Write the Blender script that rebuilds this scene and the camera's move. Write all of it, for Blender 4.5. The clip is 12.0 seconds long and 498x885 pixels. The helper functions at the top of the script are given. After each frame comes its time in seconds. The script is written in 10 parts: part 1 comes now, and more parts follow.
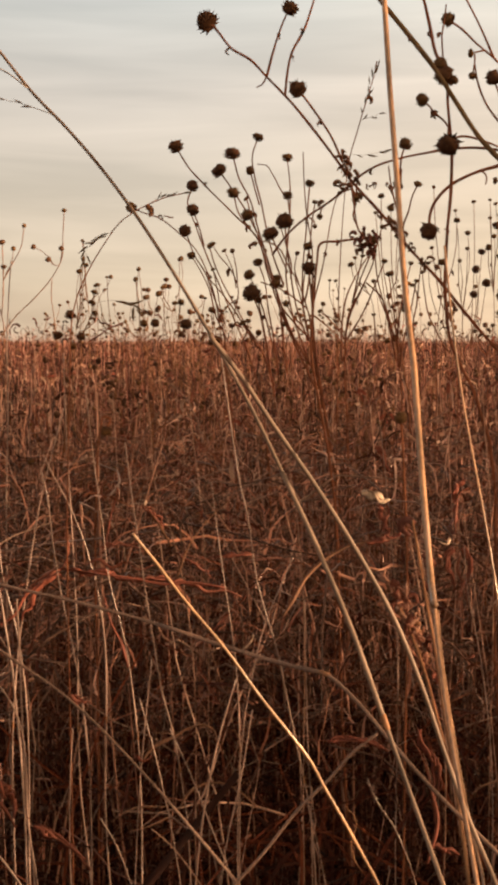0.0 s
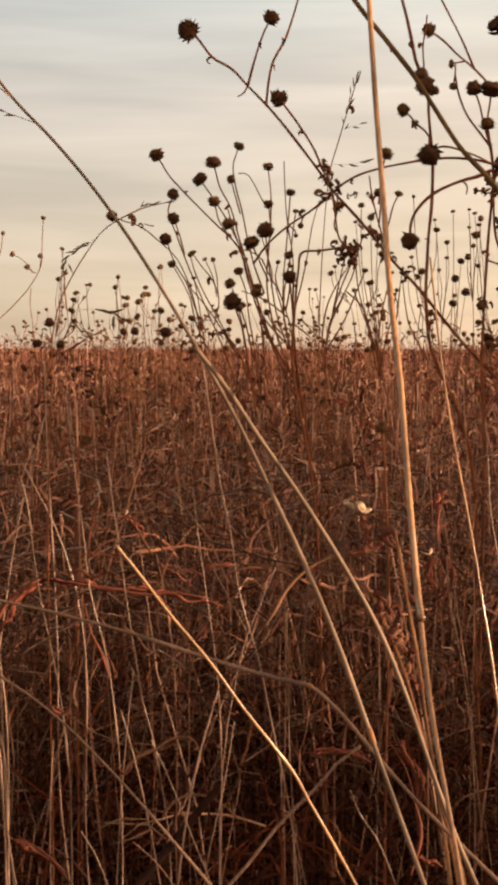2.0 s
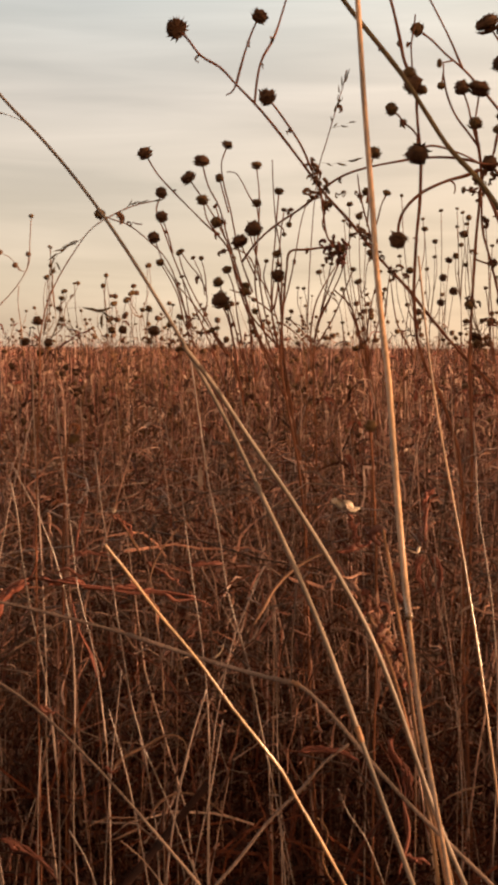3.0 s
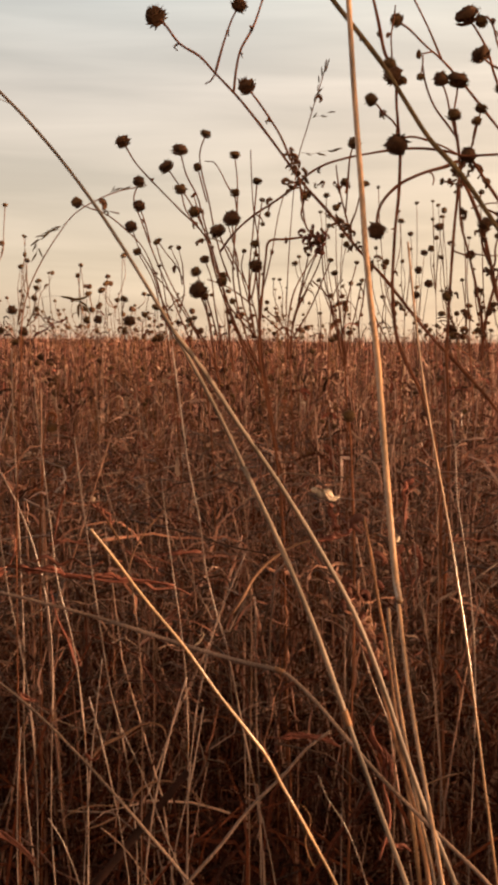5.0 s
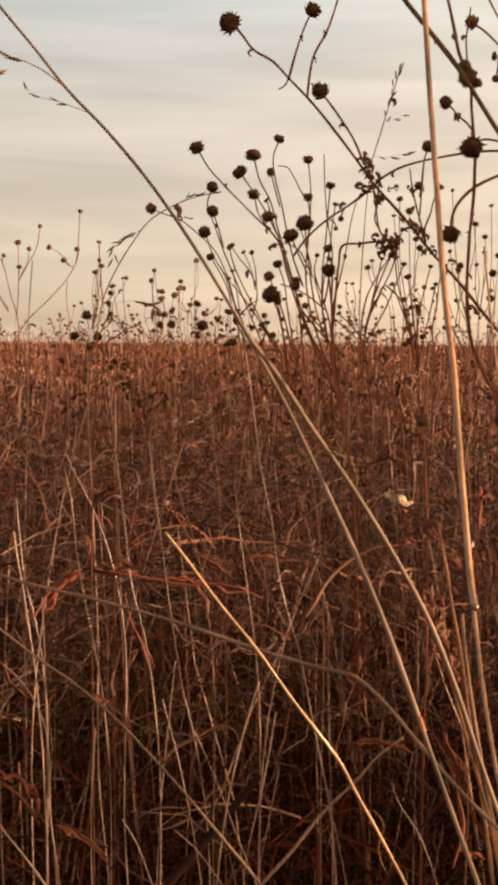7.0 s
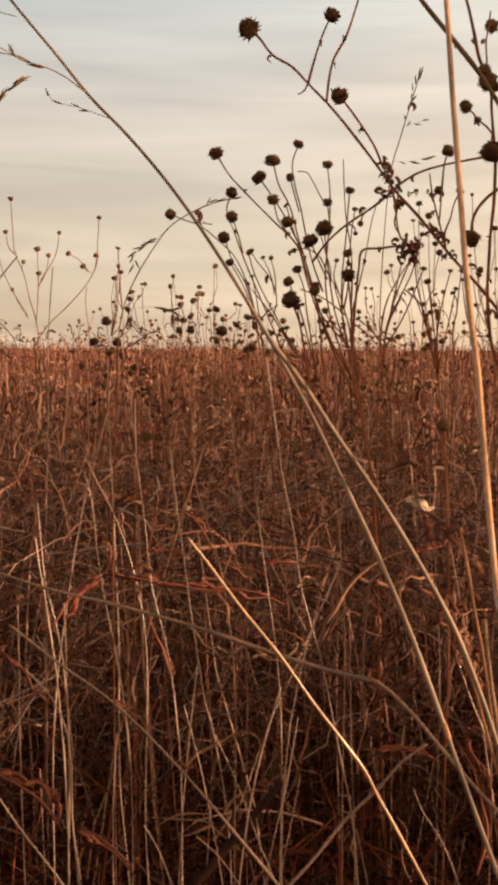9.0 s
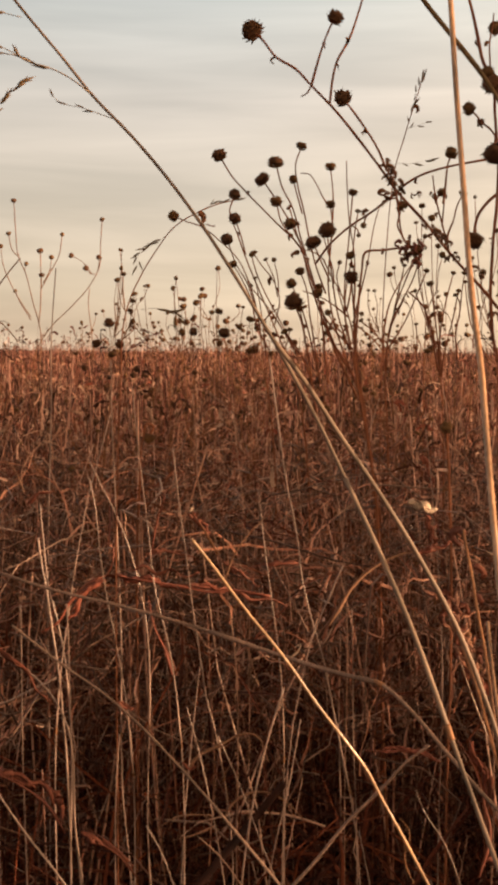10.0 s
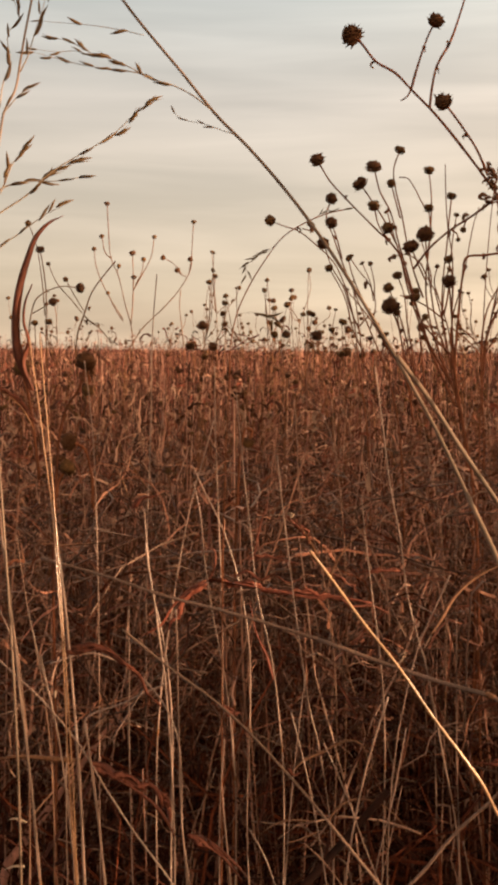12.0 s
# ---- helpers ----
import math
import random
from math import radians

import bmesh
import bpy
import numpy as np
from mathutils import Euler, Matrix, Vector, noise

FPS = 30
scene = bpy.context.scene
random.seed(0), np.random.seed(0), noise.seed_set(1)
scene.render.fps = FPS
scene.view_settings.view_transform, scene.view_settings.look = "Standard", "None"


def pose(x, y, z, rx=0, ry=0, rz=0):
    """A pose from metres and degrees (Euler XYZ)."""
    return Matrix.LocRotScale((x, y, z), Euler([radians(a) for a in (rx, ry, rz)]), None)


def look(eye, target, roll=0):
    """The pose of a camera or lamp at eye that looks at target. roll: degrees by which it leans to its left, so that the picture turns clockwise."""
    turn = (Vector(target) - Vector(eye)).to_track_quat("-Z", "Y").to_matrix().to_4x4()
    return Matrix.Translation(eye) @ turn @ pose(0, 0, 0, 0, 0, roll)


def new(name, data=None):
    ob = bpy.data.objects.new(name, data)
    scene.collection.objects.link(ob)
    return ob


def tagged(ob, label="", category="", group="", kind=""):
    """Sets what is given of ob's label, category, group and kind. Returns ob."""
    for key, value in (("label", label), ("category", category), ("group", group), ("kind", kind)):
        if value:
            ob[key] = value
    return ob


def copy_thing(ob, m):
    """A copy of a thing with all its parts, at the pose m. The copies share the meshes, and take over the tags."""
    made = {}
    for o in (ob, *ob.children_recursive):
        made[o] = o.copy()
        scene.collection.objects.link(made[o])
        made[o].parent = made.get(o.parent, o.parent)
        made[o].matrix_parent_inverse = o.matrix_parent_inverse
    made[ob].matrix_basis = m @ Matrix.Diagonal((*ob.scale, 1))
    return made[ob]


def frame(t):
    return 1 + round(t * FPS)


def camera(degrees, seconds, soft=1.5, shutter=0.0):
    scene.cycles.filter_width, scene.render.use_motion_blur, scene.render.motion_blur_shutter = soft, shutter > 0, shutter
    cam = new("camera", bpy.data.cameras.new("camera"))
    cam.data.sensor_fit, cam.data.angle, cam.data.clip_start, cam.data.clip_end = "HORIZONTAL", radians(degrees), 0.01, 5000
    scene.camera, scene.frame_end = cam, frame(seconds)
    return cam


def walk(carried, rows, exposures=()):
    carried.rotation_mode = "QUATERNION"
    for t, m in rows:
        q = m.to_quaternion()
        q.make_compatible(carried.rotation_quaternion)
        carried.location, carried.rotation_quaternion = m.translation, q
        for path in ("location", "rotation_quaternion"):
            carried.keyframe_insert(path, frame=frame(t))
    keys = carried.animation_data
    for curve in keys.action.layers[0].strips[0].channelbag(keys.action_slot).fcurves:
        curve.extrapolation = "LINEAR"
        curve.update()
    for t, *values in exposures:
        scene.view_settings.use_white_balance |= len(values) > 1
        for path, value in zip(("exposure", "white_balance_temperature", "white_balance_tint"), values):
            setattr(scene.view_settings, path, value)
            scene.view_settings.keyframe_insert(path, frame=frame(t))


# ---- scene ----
from mathutils import kdtree

# The camera and its way: a slow drift of a few centimetres with a long turn to the left.
PATH = [
    (0, (0.0002, -0.0009, 1.0503), (0.0002, 1.9918, 0.8805), -0.00),
    (0.5, (0.0001, -0.0003, 1.0515), (0.0148, 1.9929, 0.8874), 0.02),
    (1, (-0.0002, 0.0003, 1.0514), (0.0189, 1.9937, 0.8902), 0.10),
    (1.5, (-0.0009, 0.0014, 1.0516), (0.0189, 1.9951, 0.8934), 0.17),
    (2, (-0.0018, 0.0013, 1.0513), (0.0343, 1.9948, 0.8946), 0.15),
    (2.5, (-0.0023, 0.0008, 1.0517), (0.0342, 1.9942, 0.8934), 0.12),
    (3, (-0.0019, 0.0012, 1.0513), (0.0543, 1.9941, 0.8925), 0.23),
    (3.2, (-0.0024, 0.0013, 1.0510), (0.0684, 1.9936, 0.8905), 0.27),
    (4.8, (-0.0063, 0.0017, 1.0486), (0.1137, 1.9908, 0.8783), 0.69),
    (5, (-0.0069, 0.0015, 1.0489), (0.0966, 1.9915, 0.8778), 0.62),
    (5.5, (-0.0082, 0.0007, 1.0485), (0.0452, 1.9925, 0.8749), 0.69),
    (6, (-0.0085, 0.0001, 1.0495), (0.0165, 1.9928, 0.8800), 0.56),
    (6.5, (-0.0079, 0.0000, 1.0492), (-0.0091, 1.9928, 0.8797), 0.52),
    (7, (-0.0078, 0.0003, 1.0493), (-0.0248, 1.9934, 0.8838), 0.51),
    (7.2, (-0.0079, 0.0004, 1.0493), (-0.0251, 1.9937, 0.8858), 0.46),
    (9, (-0.0092, 0.0012, 1.0492), (-0.0574, 1.9945, 0.8925), 0.32),
    (9.5, (-0.0086, 0.0008, 1.0494), (-0.0622, 1.9941, 0.8956), 0.35),
    (10, (-0.0096, 0.0010, 1.0486), (-0.0616, 1.9945, 0.8958), 0.41),
    (10.5, (-0.0105, 0.0020, 1.0472), (-0.0664, 1.9952, 0.8926), 0.46),
    (11, (-0.0131, 0.0011, 1.0482), (-0.1064, 1.9927, 0.8911), 0.44),
    (11.5, (-0.0165, -0.0004, 1.0496), (-0.1481, 1.9893, 0.8953), 0.46),
    (12, (-0.0210, -0.0032, 1.0531), (-0.2144, 1.9814, 0.8985), 0.54),
]
cam = camera(23.7, 12.0, soft=4.0)
walk(cam, [(t, look(eye, target, roll)) for t, eye, target, roll in PATH])

# World: low evening sun to the right, a thin veil of streaked cloud over a pale sky.
SUN_ELEVATION, SUN_AZIMUTH = radians(6.2), radians(104)
world = bpy.data.worlds.new("evening_sky")
scene.world = world
world.use_nodes = True
wn, wl = world.node_tree.nodes, world.node_tree.links
wn.clear()


def wnode(kind, **values):
    n = wn.new(kind)
    for key, value in values.items():
        n.inputs[key].default_value = value
    return n


sky = wn.new("ShaderNodeTexSky")
sky.sky_type, sky.sun_disc = "NISHITA", False
sky.sun_elevation, sky.sun_rotation = SUN_ELEVATION, SUN_AZIMUTH
sky.air_density, sky.dust_density, sky.ozone_density = 1.0, 3.0, 1.0
place = wn.new("ShaderNodeTexCoord")
stretch = wn.new("ShaderNodeMapping")
stretch.inputs["Scale"].default_value = (3.2, 3.2, 34.0)
stretch.inputs["Rotation"].default_value = (0.03, 0.015, 0.0)
wl.new(place.outputs["Generated"], stretch.inputs["Vector"])
streak = wn.new("ShaderNodeTexNoise")
streak.inputs["Scale"].default_value, streak.inputs["Detail"].default_value = 1.0, 4.0
streak.inputs["Roughness"].default_value, streak.inputs["Distortion"].default_value = 0.5, 0.4
wl.new(stretch.outputs["Vector"], streak.inputs["Vector"])
veil = wn.new("ShaderNodeMapRange")
veil.inputs["From Min"].default_value, veil.inputs["From Max"].default_value = 0.35, 0.7
veil.inputs["To Min"].default_value, veil.inputs["To Max"].default_value = 0.84, 0.97
wl.new(streak.outputs["Fac"], veil.inputs["Value"])
# The veil of high cloud: peach low down, pale grey-blue overhead.
split = wn.new("ShaderNodeSeparateXYZ")
wl.new(place.outputs["Generated"], split.inputs["Vector"])
climb = wn.new("ShaderNodeValToRGB")
wl.new(split.outputs["Z"], climb.inputs["Fac"])
ramp = climb.color_ramp
ramp.elements[0].position, ramp.elements[0].color = 0.0, (0.80, 0.585, 0.395, 1)
ramp.elements[1].position, ramp.elements[1].color = 1.0, (0.30, 0.215, 0.145, 1)
for at, colour in ((0.05, (0.785, 0.625, 0.45, 1)), (0.12, (0.755, 0.64, 0.51, 1)), (0.2, (0.735, 0.66, 0.575, 1)), (0.29, (0.655, 0.67, 0.635, 1)), (0.5, (0.50, 0.385, 0.275, 1))):
    stop = ramp.elements.new(at)
    stop.color = colour
tone = wn.new("ShaderNodeMapRange")
tone.inputs["From Min"].default_value, tone.inputs["From Max"].default_value = 0.3, 0.75
tone.inputs["To Min"].default_value, tone.inputs["To Max"].default_value = 0.93, 1.08
wl.new(streak.outputs["Fac"], tone.inputs["Value"])
cloud = wn.new("ShaderNodeVectorMath")
cloud.operation = "SCALE"
wl.new(climb.outputs["Color"], cloud.inputs[0])
wl.new(tone.outputs["Result"], cloud.inputs["Scale"])
# the veil brightens towards the side where the sun goes down
toward = wn.new("ShaderNodeVectorMath")
toward.operation = "DOT_PRODUCT"
toward.inputs[1].default_value = (1.0, 0.0, 0.0)
wl.new(place.outputs["Generated"], toward.inputs[0])
flush = wn.new("ShaderNodeMapRange")
flush.inputs["From Min"].default_value, flush.inputs["From Max"].default_value = -0.6, 1.0
flush.inputs["To Min"].default_value, flush.inputs["To Max"].default_value = 0.85, 1.46
flush.interpolation_type = "SMOOTHSTEP"
wl.new(toward.outputs["Value"], flush.inputs["Value"])
bright = wn.new("ShaderNodeVectorMath")
bright.operation = "SCALE"
wl.new(cloud.outputs["Vector"], bright.inputs[0])
wl.new(flush.outputs["Result"], bright.inputs["Scale"])
# and takes a warmer tint there
warm = wn.new("ShaderNodeMapRange")
warm.inputs["From Min"].default_value, warm.inputs["From Max"].default_value = -0.12, 0.3
warm.interpolation_type = "SMOOTHSTEP"
wl.new(toward.outputs["Value"], warm.inputs["Value"])
tint = wn.new("ShaderNodeMix")
tint.data_type, tint.blend_type = "RGBA", "MULTIPLY"
tint.inputs["B"].default_value = (1.04, 0.965, 0.89, 1)
wl.new(warm.outputs["Result"], tint.inputs["Factor"])
wl.new(bright.outputs["Vector"], tint.inputs["A"])
# the glow of the low sun in the haze round it
sunward = wn.new("ShaderNodeVectorMath")
sunward.operation = "DOT_PRODUCT"
sunward.inputs[1].default_value = (math.sin(SUN_AZIMUTH), math.cos(SUN_AZIMUTH), 0.0)
wl.new(place.outputs["Generated"], sunward.inputs[0])
near_sun = wn.new("ShaderNodeMapRange")
near_sun.inputs["From Min"].default_value, near_sun.inputs["From Max"].default_value = 0.4, 1.0
near_sun.interpolation_type = "SMOOTHSTEP"
wl.new(sunward.outputs["Value"], near_sun.inputs["Value"])
glow = wn.new("ShaderNodeMix")
glow.data_type, glow.blend_type = "RGBA", "MULTIPLY"
glow.inputs["B"].default_value = (3.6, 2.6, 1.6, 1)
wl.new(near_sun.outputs["Result"], glow.inputs["Factor"])
wl.new(tint.outputs["Result"], glow.inputs["A"])
air = wn.new("ShaderNodeVectorMath")
air.operation = "SCALE"
air.inputs["Scale"].default_value = 0.12
wl.new(sky.outputs["Color"], air.inputs[0])
both = wn.new("ShaderNodeMix")
both.data_type = "RGBA"
wl.new(veil.outputs["Result"], both.inputs["Factor"])
wl.new(air.outputs["Vector"], both.inputs["A"])
wl.new(glow.outputs["Result"], both.inputs["B"])
shine = wn.new("ShaderNodeBackground")
shine.inputs["Strength"].default_value = 0.62
wl.new(both.outputs["Result"], shine.inputs["Color"])
out = wn.new("ShaderNodeOutputWorld")
wl.new(shine.outputs["Background"], out.inputs["Surface"])

sun_lamp = bpy.data.lights.new("sun", "SUN")
sun_lamp.energy, sun_lamp.angle, sun_lamp.color = 5.0, radians(0.6), (1.0, 0.65, 0.39)
sun_way = Vector((math.sin(SUN_AZIMUTH) * math.cos(SUN_ELEVATION), math.cos(SUN_AZIMUTH) * math.cos(SUN_ELEVATION), math.sin(SUN_ELEVATION)))
sun = new("sun", sun_lamp)
sun.matrix_world = look(sun_way * 30, (0, 0, 0))
scene.view_settings.exposure = 0.80


# ---- materials ----
def plant_material(name, colours, roughness=0.75, through_light=0.15, fleck=220.0, bump=0.12, per_object=False, stretch=0.08, gloss=0.35):
    """Dry plant matter: one of the colours by chance for each piece, streaks and specks over it, a little light let through."""
    m = bpy.data.materials.new(name)
    m.use_nodes = True
    n, l = m.node_tree.nodes, m.node_tree.links
    n.clear()
    if per_object:
        chance = n.new("ShaderNodeObjectInfo").outputs["Random"]
    else:
        chance = n.new("ShaderNodeNewGeometry").outputs["Random Per Island"]
    pick = n.new("ShaderNodeValToRGB")
    l.new(chance, pick.inputs["Fac"])
    r = pick.color_ramp
    several = len(colours) > 3
    r.interpolation = "CONSTANT" if several else "LINEAR"
    r.elements[0].position, r.elements[0].color = 0.0, (*colours[0], 1)
    r.elements[1].position, r.elements[1].color = (1 - 1 / len(colours) if several else 1.0), (*colours[-1], 1)
    for k, c in enumerate(colours[1:-1], 1):
        r.elements.new(k / (len(colours) if several else len(colours) - 1)).color = (*c, 1)
    where = n.new("ShaderNodeTexCoord")
    blotch = n.new("ShaderNodeTexNoise")
    blotch.inputs["Scale"].default_value, blotch.inputs["Detail"].default_value = 38.0, 3.0
    l.new(where.outputs["Object"], blotch.inputs["Vector"])
    draw_out = n.new("ShaderNodeMapping")
    draw_out.inputs["Scale"].default_value = (1.0, 1.0, stretch)
    l.new(where.outputs["Object"], draw_out.inputs["Vector"])
    speck = n.new("ShaderNodeTexNoise")
    speck.inputs["Scale"].default_value, speck.inputs["Detail"].default_value = fleck * 4, 2.0
    l.new(draw_out.outputs["Vector"], speck.inputs["Vector"])
    dim = n.new("ShaderNodeMapRange")
    dim.inputs["From Min"].default_value, dim.inputs["From Max"].default_value = 0.3, 0.7
    dim.inputs["To Min"].default_value, dim.inputs["To Max"].default_value = 0.55, 1.3
    l.new(blotch.outputs["Fac"], dim.inputs["Value"])
    dots = n.new("ShaderNodeMapRange")
    dots.inputs["From Min"].default_value, dots.inputs["From Max"].default_value = 0.35, 0.65
    dots.inputs["To Min"].default_value, dots.inputs["To Max"].default_value = 0.75, 1.2
    l.new(speck.outputs["Fac"], dots.inputs["Value"])
    times = n.new("ShaderNodeMath")
    times.operation = "MULTIPLY"
    l.new(dim.outputs["Result"], times.inputs[0])
    l.new(dots.outputs["Result"], times.inputs[1])
    shade = n.new("ShaderNodeVectorMath")
    shade.operation = "SCALE"
    l.new(pick.outputs["Color"], shade.inputs[0])
    l.new(times.outputs["Value"], shade.inputs["Scale"])
    skin = n.new("ShaderNodeBsdfPrincipled")
    skin.inputs["Roughness"].default_value = roughness
    skin.inputs["Specular IOR Level"].default_value = gloss
    l.new(shade.outputs["Vector"], skin.inputs["Base Color"])
    relief = n.new("ShaderNodeBump")
    relief.inputs["Strength"].default_value, relief.inputs["Distance"].default_value = bump, 0.0006
    l.new(speck.outputs["Fac"], relief.inputs["Height"])
    l.new(relief.outputs["Normal"], skin.inputs["Normal"])
    out = n.new("ShaderNodeOutputMaterial")
    if through_light:
        leaf = n.new("ShaderNodeBsdfTranslucent")
        l.new(shade.outputs["Vector"], leaf.inputs["Color"])
        mix = n.new("ShaderNodeMixShader")
        mix.inputs["Fac"].default_value = through_light
        l.new(skin.outputs["BSDF"], mix.inputs[1])
        l.new(leaf.outputs["BSDF"], mix.inputs[2])
        l.new(mix.outputs["Shader"], out.inputs["Surface"])
    else:
        l.new(skin.outputs["BSDF"], out.inputs["Surface"])
    return m


TAN, STRAW, GREY = (0.40, 0.195, 0.105), (0.52, 0.30, 0.18), (0.30, 0.17, 0.12)
RUST = (0.29, 0.117, 0.078)
grass_mat = plant_material("dry_grass", [TAN, GREY, RUST, STRAW, GREY, TAN, RUST, GREY])
# pale and near-black pieces carry sun flecks and shaded gaps in their colour
near_mat = plant_material("near_grass_tones", [(0.33, 0.17, 0.11), (0.13, 0.047, 0.024), (0.68, 0.42, 0.305), (0.09, 0.032, 0.014), (0.075, 0.021, 0.009), (0.30, 0.13, 0.08), (0.16, 0.052, 0.026), (0.54, 0.31, 0.21), (0.20, 0.078, 0.045), (0.085, 0.024, 0.011), (0.34, 0.17, 0.11)], roughness=0.4, gloss=0.5)
straw_mat = plant_material("grey_straw", [(0.25, 0.15, 0.107), (0.15, 0.072, 0.044), (0.36, 0.225, 0.165), (0.11, 0.05, 0.029), (0.17, 0.09, 0.06)], roughness=0.42, gloss=0.5)
# sun on single stalks and leaves is put into this pale colour
pale_stalk_mat = plant_material("pale_lit_stalk", [(0.70, 0.39, 0.275), (0.58, 0.285, 0.19), (0.78, 0.48, 0.355), (0.52, 0.24, 0.155)], roughness=0.36, gloss=0.6)
# the darkest leaves put the shade of the tangle into colour
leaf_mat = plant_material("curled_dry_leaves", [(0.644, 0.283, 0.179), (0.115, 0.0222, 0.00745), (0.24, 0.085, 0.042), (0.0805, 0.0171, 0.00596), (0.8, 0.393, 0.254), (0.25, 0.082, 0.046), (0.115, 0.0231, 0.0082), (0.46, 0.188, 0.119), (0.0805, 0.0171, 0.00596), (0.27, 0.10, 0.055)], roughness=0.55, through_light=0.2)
# thatch nearly black: the shade under the grass is put into its colour
thatch_mat = plant_material("shade_dark_thatch", [(0.0875, 0.0166, 0.00405), (0.0438, 0.00884, 0.00202), (0.15, 0.0331, 0.00909), (0.0625, 0.0122, 0.00304)], roughness=0.9, through_light=0.0)
# near-black meadow pieces put the shaded gaps between stems into colour
far_mat = plant_material("meadow_grass", [(0.075, 0.023, 0.014), (0.48, 0.235, 0.175), (0.035, 0.011, 0.006), (0.20, 0.07, 0.048), (0.04, 0.012, 0.007), (0.62, 0.345, 0.26), (0.10, 0.031, 0.019), (0.03, 0.01, 0.005), (0.22, 0.066, 0.044), (0.05, 0.015, 0.009), (0.36, 0.15, 0.11)], fleck=60)
far_leaf_mat = plant_material("meadow_leaves", [(0.07, 0.022, 0.012), (0.12, 0.038, 0.022), (0.22, 0.075, 0.046), (0.06, 0.019, 0.01), (0.55, 0.31, 0.22), (0.09, 0.028, 0.015), (0.25, 0.062, 0.036), (0.065, 0.021, 0.011)], fleck=60)
fleck_mat = plant_material("pale_leaf", [(0.55, 0.34, 0.24), (0.46, 0.26, 0.18), (0.62, 0.42, 0.31)], through_light=0.3)
culm_mat = plant_material("straw_culm", [(0.39, 0.21, 0.115), (0.44, 0.245, 0.135)], gloss=1.0, roughness=0.22, through_light=0.0, per_object=True)
# the low sun's gold on one bent stalk is put into its colour
sunlit_culm_mat = plant_material("sunlit_culm", [(0.46, 0.25, 0.13), (0.50, 0.28, 0.145)], gloss=1.0, roughness=0.28, through_light=0.0, per_object=True)
olive_culm_mat = plant_material("olive_straw", [(0.23, 0.155, 0.11), (0.265, 0.18, 0.125)], roughness=0.5, through_light=0.0, per_object=True, fleck=40, bump=0.03, stretch=0.4)
olive_stem_mat = plant_material("olive_stem", [(0.17, 0.105, 0.042), (0.2, 0.12, 0.05)], roughness=0.7, through_light=0.0, per_object=True)
dull_culm_mat = plant_material("weathered_culm", [(0.24, 0.145, 0.105), (0.29, 0.175, 0.125)], roughness=0.6, through_light=0.0, per_object=True)
pale_culm_mat = plant_material("pale_straw", [(0.37, 0.245, 0.19), (0.45, 0.30, 0.235), (0.32, 0.20, 0.15)], roughness=0.32, through_light=0.0, per_object=True, gloss=0.8)
tawny_culm_mat = plant_material("tawny_straw", [(0.36, 0.19, 0.12), (0.43, 0.24, 0.16)], roughness=0.34, through_light=0.0, per_object=True, gloss=0.8)
rust_culm_mat = plant_material("rust_culm", [(0.33, 0.14, 0.06), (0.38, 0.19, 0.09)], roughness=0.5, through_light=0.0, per_object=True)
forb_mat = plant_material("forb_stem", [(0.22, 0.07, 0.029), (0.30, 0.103, 0.044)], roughness=0.8, through_light=0.0, per_object=True)
grey_stem_mat = plant_material("grey_forb_stem", [(0.19, 0.08, 0.036), (0.25, 0.11, 0.05)], roughness=0.8, through_light=0.0, per_object=True)
head_mat = plant_material("seed_head", [(0.09, 0.041, 0.019), (0.135, 0.06, 0.027)], roughness=0.95, through_light=0.0, fleck=0.8, bump=0.6, per_object=True, stretch=1.0)
# second head colour, toned to offset the sun on small far heads
small_head_mat = plant_material("small_head_tone", [(0.125, 0.063, 0.024), (0.185, 0.094, 0.035)], roughness=0.95, through_light=0.0, fleck=0.8, bump=0.6, per_object=True, stretch=1.0)
bract_mat = plant_material("dry_bract", [(0.11, 0.05, 0.023), (0.17, 0.077, 0.034)], roughness=0.9, through_light=0.2, per_object=True)
red_leaf_mat = plant_material("red_dry_leaf", [(0.29, 0.082, 0.05), (0.35, 0.125, 0.08)], roughness=0.6, through_light=0.35, per_object=True)
dark_red_leaf_mat = plant_material("dark_red_leaf", [(0.18, 0.052, 0.03), (0.21, 0.066, 0.038)], roughness=0.65, through_light=0.2, per_object=True)
tan_leaf_mat = plant_material("tan_dry_leaf", [(0.40, 0.21, 0.125), (0.33, 0.17, 0.1)], roughness=0.6, through_light=0.3, per_object=True)
# sunlight on leaf fragments and tips is put into this bright colour
sunlit_leaf_mat = plant_material("sunlit_dry_leaf", [(0.78, 0.57, 0.40), (0.82, 0.62, 0.46)], roughness=0.5, through_light=0.2, per_object=True)
brown_leaf_mat = plant_material("brown_dry_leaf", [(0.22, 0.10, 0.05), (0.28, 0.13, 0.065)], roughness=0.8, through_light=0.2, per_object=True)
spikelet_mat = plant_material("spikelet", [(0.17, 0.105, 0.05), (0.26, 0.155, 0.07)], roughness=0.6, through_light=0.4, per_object=True)


thread_mat = plant_material("panicle_thread", [(0.30, 0.22, 0.145), (0.36, 0.265, 0.18)], roughness=0.6, through_light=0.0, per_object=True)


